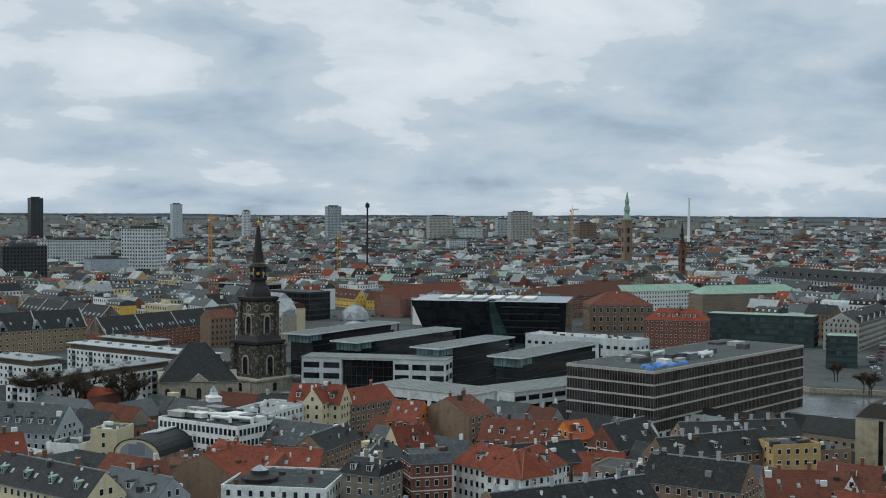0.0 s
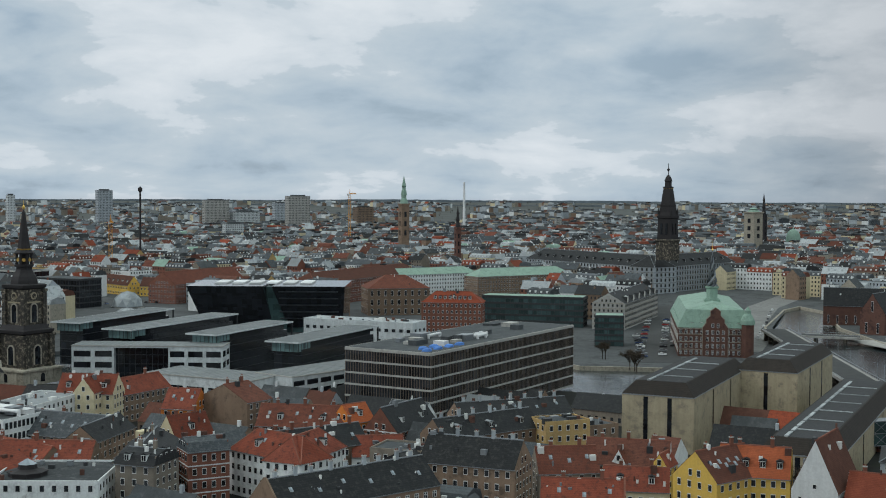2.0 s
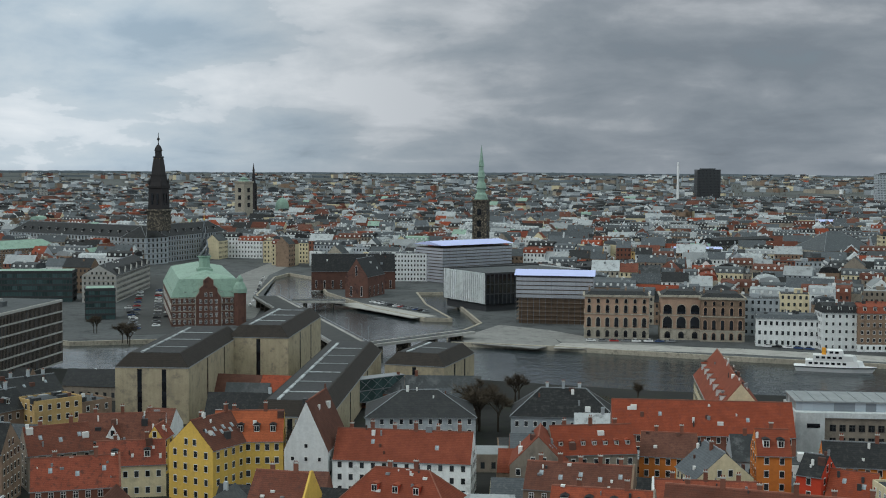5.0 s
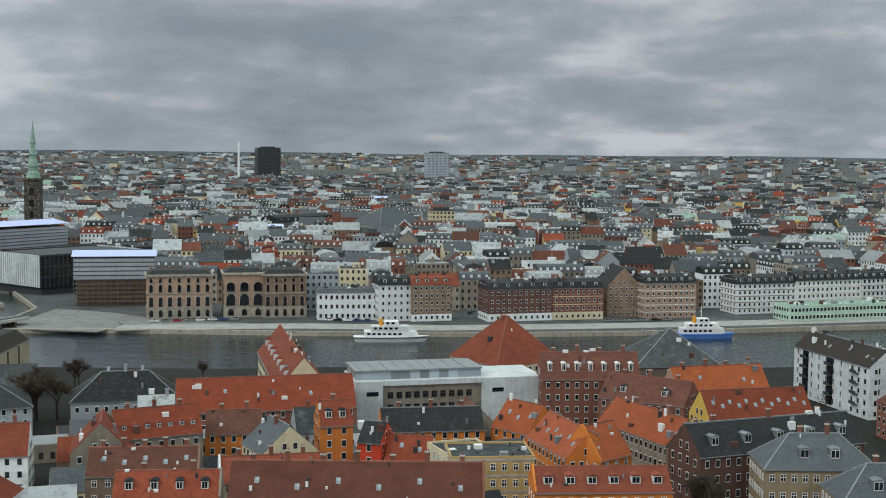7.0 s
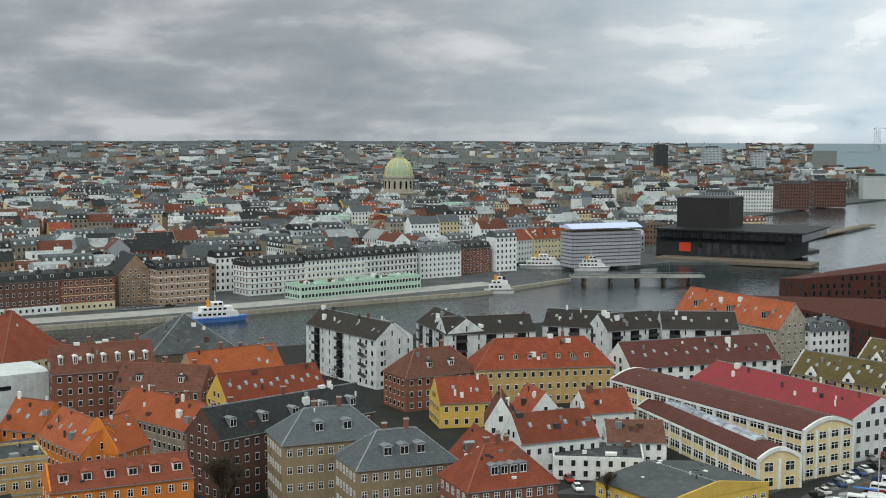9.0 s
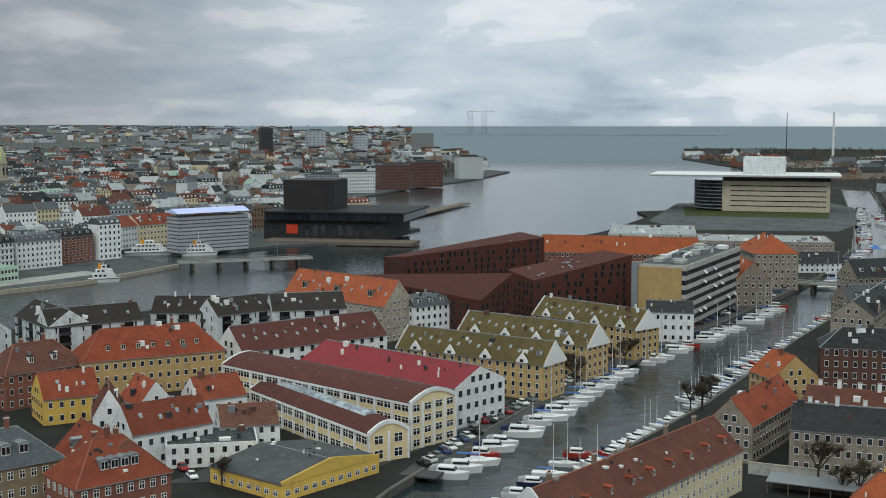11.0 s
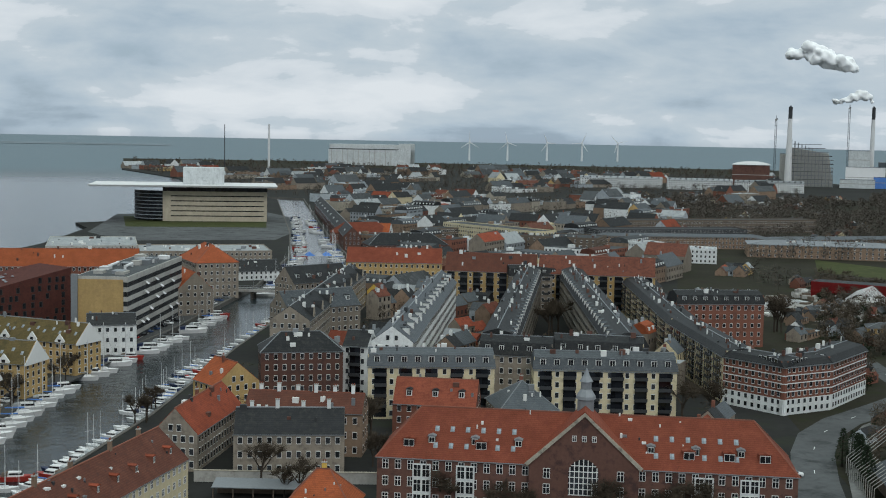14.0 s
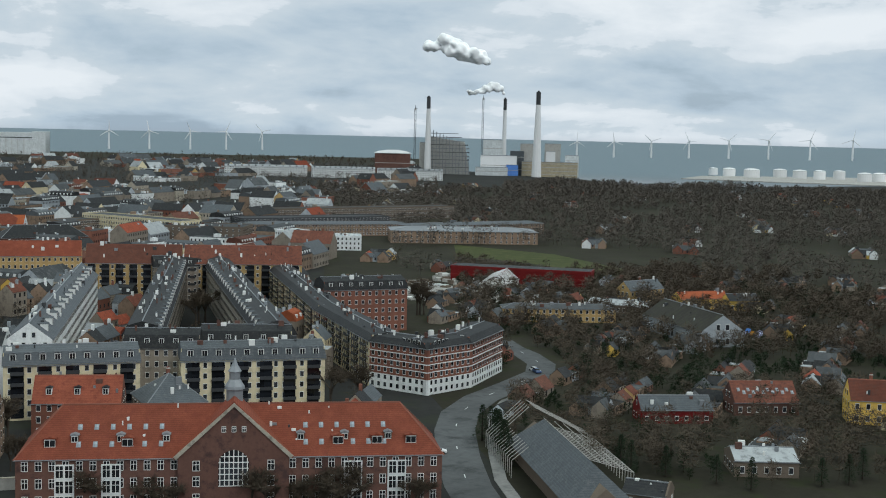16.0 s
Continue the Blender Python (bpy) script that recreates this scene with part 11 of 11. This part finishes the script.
tree(158.0, 202.9, 12.6, 2, "bare")
tree(159.8, 200.1, 11.1, 0, "bare")
tree(164.7, 197.1, 10.3, 2, "bare")
tree(167.0, 194.1, 9.4, 2, "bare")
tree(169.4, 192.1, 11.3, 0, "bare")
tree(171.3, 190.7, 11.6, 0, "bare")
tree(182.7, 180.8, 9.4, 3, "bare")
tree(360.0, 270.4, 9.1, 3, "evergreen")
tree(360.7, 265.7, 7.9, 1, "evergreen")
tree(368.0, 270.4, 8.6, 2, "evergreen")
tree(363.0, 267.9, 7.8, 2, "evergreen")
tree(386.9, 227.7, 6.6, 1, "evergreen")
tree(381.5, 229.0, 7.0, 2, "evergreen")
tree(386.1, 230.2, 7.1, 0, "evergreen")
tree(254.2, 181.2, 7.7, 0, "evergreen")
tree(264.7, 176.6, 7.5, 0, "evergreen")
tree(259.7, 166.7, 6.1, 0, "evergreen")
tree(250.7, 175.7, 7.9, 1, "evergreen")
tree(257.9, 147.4, 7.9, 1, "evergreen")
tree(256.7, 155.8, 7.2, 1, "evergreen")
tree(252.7, 167.2, 7.7, 0, "evergreen")
tree(273.1, 137.9, 7.1, 3, "evergreen")
tree(286.6, 134.4, 7.8, 2, "evergreen")
tree(279.1, 134.1, 7.6, 2, "evergreen")
car_row(25.0, 290.0, 43.0, 322.0, 9, 117.8, 0.10, True)
car_row(46.0, 330.0, 96.0, 411.0, 16, 116.6, 0.10, False)
tree(246.0, 214.0, 9.5, 1, "evergreen")
tree(243.0, 211.0, 10.2, 0, "evergreen")
tree(240.0, 207.0, 9.0, 2, "evergreen")
tree(236.5, 203.5, 10.0, 1, "evergreen")
tree(251.0, 221.0, 8.5, 0, "evergreen")
tree(232.0, 198.0, 8.4, 2, "evergreen")
tree(248.9, 217.4, 8.4, 2, "evergreen")
tree(247.5, 216.2, 9.3, 2, "evergreen")
tree(245.9, 219.4, 9.9, 2, "evergreen")
tree(-487.5, -78.1, 4.6, 2, "evergreen")
tree(-482.7, -78.1, 4.4, 0, "evergreen")
tree(-297.7, 173.3, 12.6, 0, "bare")
house(440.1, 281.5, -119.1, 49.7, 19.0, 6.0, 6.5, "plaster_grey", "moss_dark", "old riding hall with grey gable and painted wall", storeys=1, win=(1.6, 2.4), bay=4.0, name="hall", category="hall")
office(525.8, 443.4, -59.9, 75.2, 14.0, 8.0, "long red-clad sports hall", 2, "red_panel", "red_panel", 4.0, "felt", rib_mat="red_panel", name="sports_hall")
house(305.6, 200.6, -40.5, 20.8, 9.0, 4.0, 3.2, "red_panel", "slate_blue", "red wooden garden house with grey metal roof", storeys=1, win=(1.2, 1.2))
house(348.9, 162.5, -53.2, 13.2, 11.0, 7.0, 5.0, "plaster_yellow", "tile_brown", "yellow villa with tiled roof", chimneys=1)
house(335.9, 190.4, -39.8, 19.5, 12.0, 4.0, 5.0, "brick_dark", "tile_brown", "house with dark red roof and many skylights", skylights=12, storeys=1)
house(519.1, 328.0, -26.9, 25.6, 9.0, 5.0, 3.0, "plaster_yellow", "tile_orange", "low yellow garden house with red roof", storeys=1)
house(529.9, 312.8, -36.0, 15.3, 9.0, 5.0, 2.5, "plaster_yellow", "slate_dark", "low yellow house with dark roof", storeys=1)
house(511.0, 356.5, -7.9, 23.6, 9.0, 7.0, 4.0, "brick_yellow", "slate_blue", "small brick house with slate roof", chimneys=1)
house(431.4, 343.2, -42.6, 48.5, 10.0, 6.0, 1.5, "brick_yellow", "felt", "low yellow works building", form="hip", fine=False)
house(475.1, 341.3, -75.1, 29.8, 8.0, 4.0, 2.0, "timber", "felt_pale", "long timber shed with a white roof", fine=False, storeys=1)
house(274.9, 154.8, -46.8, 15.4, 12.0, 4.0, 2.0, "timber", "felt_pale", "open shed with pale sheet roof", fine=False, storeys=1)
house(230.0, 156.5, -67.4, 9.8, 8.0, 3.5, 2.0, "timber", "slate_dark", "dark timber garden shed", storeys=1)
house(107.5, 226.5, -37.0, 14.0, 12.0, 7.5, 6.5, "plaster_yellow", "tile_orange", "small yellow lodge with orange hip roof", form="hip", chimneys=1, brick="plaster_yellow")
yard_wall([(99.0, 277.5), (121.0, 264.5), (139.0, 254.5)], 2.6, "long plastered yard wall with stone coping")
open_shed(108.5, 258.5, -31.6, 22.0, 5.0, 3.0, "long open shed with grey sheet roof")
timber_skeleton(489.0, 427.0, 26.0, 26.0, 13.0, 5.0)
rubble(470.0, 438.0, 42.0, 150, 3, "pale rubble and stacked slabs on a building site")
rubble(520.0, 470.0, 26.0, 60, 4, "pale stacked slabs beside the sports field")
party_tent(342.0, 738.0, -16.0, 22.0, 10.0, 3.0, "tarp_blue", "blue and white tents on a canal barge")
wall_painting(447.8, 263.6, -29.0, 18.0, 5.0, "bright blue and yellow painting on a gable")
lattice_hall(226.0, 177.0, -126.5, 66.8, 16.0)
school_front(160.5, 211.9, -37.7, 84.7, 17.0)
roof_lantern(-323.2, -14.5, 12.0, 4.6, 8)
roof_lantern(-443.7, -35.6, 14.7, 3.2, 4)
house(-325.7, -7.9, 75.4, 26.4, 24.0, 12.0, 0.6, "plaster_white", "felt", "white building with flat roof and octagonal roof light", storeys=4, form="flat")
roof_plant(glazed_office, 33.7, 22.0, 14.0, 21)
barrel_hall(-401.4, -47.2, 154.4, 15.9, 30.0)


# ---- the town between and behind ----
OLD = dict(roofs=(19, 30, 6, 12, 10, 21, 2, 0), walls=(20, 12, 13, 17, 14, 14, 9, 1, 2))
EAST = dict(roofs=(26, 16, 7, 13, 18, 16, 1, 2), walls=(22, 12, 12, 18, 14, 12, 6, 3, 4))


def bearing(x, y):
    return math.degrees(math.atan2(x, y))


def behind_quay(x, y, gap):
    """Whether the land goes on for so many metres towards the church tower."""
    f = 1 - gap / math.hypot(x, y)
    return inside(MAINLAND, x * f, y * f)


def open_square(x, y):
    """The squares, castle court and library front that stay clear."""
    r, b = math.hypot(x, y), bearing(x, y)
    return (-79 < b < -60 and r < 1130 and not (-70.5 < b < -65.8 and r > 835)) or (-60 <= b < -57 and r < 1040) or (-98 < b < -79 and r < 740) or (-103 < b < -96 and r < 880) or (-57 <= b < -46 and r < 925)


def mainland(x, y):
    r = math.hypot(x, y)
    return r < 2950 and not (bearing(x, y) > -8 and r > 1120 and (int(x / 37 + 90) + 2 * int(y / 41)) % 5) and not open_square(x, y) and behind_quay(x, y, 40) and behind_quay(x, y, 75) and -125 < bearing(x, y) < 8 and inside(MAINLAND, x, y) and inside(MAINLAND, x - 14, y + 6) and inside(MAINLAND, x + 16, y - 12) and free(x, y, 8)


def mainland_park(x, y):
    r = math.hypot(x, y)
    return 1180 < r < 2900 and -9 < bearing(x, y) < 8 and inside(MAINLAND, x, y) and inside(MAINLAND, x + 30, y - 20) and free(x, y, 5) and behind_quay(x, y, 60)


town(3, lambda x, y: mainland(x, y) and math.hypot(x, y) < 1700, (-1700, 600, -900, 1700), 38, (74, 56), 13, 15.5, label="dense old town of slate and tile roofs", **OLD)
# greyer, cooler walls and roofs here put distance haze into the colours
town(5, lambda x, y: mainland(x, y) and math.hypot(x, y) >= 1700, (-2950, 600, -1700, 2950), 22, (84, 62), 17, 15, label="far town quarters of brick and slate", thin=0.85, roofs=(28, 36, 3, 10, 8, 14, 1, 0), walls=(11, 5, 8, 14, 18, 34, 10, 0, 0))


def island_west(x, y):
    return inside(ISLAND_WEST, x, y) and inside(ISLAND_WEST, x - 12, y) and inside(ISLAND_WEST, x + 12, y + 8) and free(x, y, 4) and -115 < bearing(x, y) < 20 and 190 < math.hypot(x, y) < 900


town(7, lambda x, y: island_west(x, y) and bearing(x, y) < -27 and inside(ISLAND_WEST, x - 40, y + 40) and y < 420 and math.hypot(x, y) < 600, (-640, 200, -300, 420), 47, (46, 36), 8, 4.2, roofs=(24, 16, 6, 18, 30, 6, 0, 0), walls=(14, 8, 12, 30, 26, 8, 2, 0, 0), label="low old houses with red tile roofs in the courts between", thin=0.8, kinds=(0.6, 0.05, 0.35))


def island_east(x, y):
    r = math.hypot(x, y)
    return inside(ISLAND_EAST, x, y) and inside(ISLAND_EAST, x - 18, y + 9) and free(x, y, 6) and 8 < bearing(x, y) < 75 and r < 2900


town(9, lambda x, y: island_east(x, y) and bearing(x, y) < 41 and 600 < math.hypot(x, y) < 1500, (200, 1500, 350, 1500), 28, (84, 48), 26, 8.5, label="low naval yard buildings and housing", thin=0.7, roofs=(46, 14, 4, 9, 20, 6, 0, 1), walls=(14, 6, 14, 22, 20, 12, 6, 0, 4), size=(22, 46), deep=(11, 15), kinds=(0.45, 0.2, 0.35))
town(11, lambda x, y: island_east(x, y) and bearing(x, y) < 45 and 1500 <= math.hypot(x, y) < 2900, (300, 2300, 1000, 2900), 12, (90, 50), 44, 6, label="scattered sheds on the far island", thin=0.45, roofs=(44, 18, 3, 9, 18, 8, 0, 0), walls=(12, 5, 12, 22, 20, 18, 8, 0, 2), size=(24, 50), deep=(14, 22), kinds=(0.4, 0.0, 0.6))
# mostly grey and slate-blue choices, standing in for haze over the suburbs
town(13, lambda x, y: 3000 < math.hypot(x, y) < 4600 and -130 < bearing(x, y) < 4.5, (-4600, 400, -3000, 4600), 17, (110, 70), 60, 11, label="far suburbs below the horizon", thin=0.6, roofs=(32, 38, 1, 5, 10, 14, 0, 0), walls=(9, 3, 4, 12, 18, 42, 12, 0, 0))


def garden_east(x, y):
    r = math.hypot(x, y)
    b = bearing(x, y)
    return inside(ISLAND_EAST, x, y) and free(x, y, 3) and 39 < b < 80 and r > 300


def open_field(x, y):
    return 500 < x < 760 and 380 < y < 700 and math.hypot(x - 640, y - 520) < 95


town(17, lambda x, y: garden_east(x, y) and not open_field(x, y) and 46 < bearing(x, y) < 78 and 330 < math.hypot(x, y) < 760, (200, 760, 60, 560), 20, (22, 18), 9, 2.4, roofs=(60, 8, 1, 9, 22, 2, 0, 0), walls=(2, 1, 10, 56, 14, 6, 2, 1, 1), label="huts and sheds among the gardens", thin=0.5, kinds=(0.7, 0.0, 0.3), name="garden_huts", size=(5, 10), deep=(4, 6.5))
town(19, lambda x, y: garden_east(x, y) and 760 < math.hypot(x, y) < 1900, (300, 1900, 100, 1600), 33, (30, 22), 40, 2.8, roofs=(34, 18, 4, 14, 18, 8, 0, 1), walls=(12, 8, 14, 26, 16, 10, 4, 3, 4), label="allotment houses among the trees", thin=0.35, kinds=(0.85, 0.0, 0.15), name="garden_huts", size=(5, 10), deep=(5, 7))
woods(21, lambda x, y: garden_east(x, y) and not open_field(x, y) and 47 < bearing(x, y) and math.hypot(x, y) < 760, (200, 760, 60, 560), 1500, 4.5, 11.5, "bare trees and scrub of the garden quarter", 165)
woods(26, lambda x, y: garden_east(x, y) and not open_field(x, y) and 47 < bearing(x, y) and math.hypot(x, y) < 700, (200, 700, 60, 520), 1700, 1.4, 5.2, "dark evergreen hedges and shrubs of the gardens", 100, "evergreen", "hedges")
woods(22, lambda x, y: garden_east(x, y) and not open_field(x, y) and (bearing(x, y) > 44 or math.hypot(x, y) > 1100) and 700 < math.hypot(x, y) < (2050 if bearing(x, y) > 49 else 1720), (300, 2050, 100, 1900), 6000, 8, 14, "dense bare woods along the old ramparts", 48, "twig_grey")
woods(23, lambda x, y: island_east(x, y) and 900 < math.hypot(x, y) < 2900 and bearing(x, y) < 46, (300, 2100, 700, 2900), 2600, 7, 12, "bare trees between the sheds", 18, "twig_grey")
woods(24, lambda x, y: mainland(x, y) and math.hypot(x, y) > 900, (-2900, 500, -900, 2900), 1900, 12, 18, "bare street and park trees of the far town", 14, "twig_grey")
woods(25, lambda x, y: 3000 < math.hypot(x, y) < 4900 and -130 < bearing(x, y) < 2, (-4900, 300, -3000, 4900), 3000, 5, 9, "dark woods below the horizon", 8, "bark")
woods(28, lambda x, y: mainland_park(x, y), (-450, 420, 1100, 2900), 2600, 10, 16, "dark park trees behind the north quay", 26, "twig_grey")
woods(27, lambda x, y: 3000 < math.hypot(x, y) < 3300 and 17 < bearing(x, y) < 45, (800, 2500, 2000, 3300), 700, 6, 10, "scrub on the far shore", 14)


def near_east(x, y):
    r, b = math.hypot(x, y), bearing(x, y)
    return inside(ISLAND_EAST, x, y) and inside(ISLAND_EAST, x - 14, y + 7) and free(x, y, 7) and 12 < b < 44 and 240 < r < 620 and not (r < 345 and b < 33)


town(31, near_east, (20, 520, 180, 620), 30, (40, 34), 10, 6.0, roofs=(40, 22, 12, 14, 8, 3, 0, 1), walls=(6, 12, 16, 26, 22, 10, 4, 2, 2), label="low rear houses in the courts east of the canal", thin=0.6, kinds=(0.8, 0.1, 0.1), size=(7, 14), deep=(6, 8))
woods(33, near_east, (20, 520, 180, 620), 90, 5, 9, "bare trees in the courts", 70)
woods(35, lambda x, y: island_west(x, y) and math.hypot(x, y) < 420, (-420, 180, -160, 420), 70, 5, 8, "bare trees in the backyards", 70)
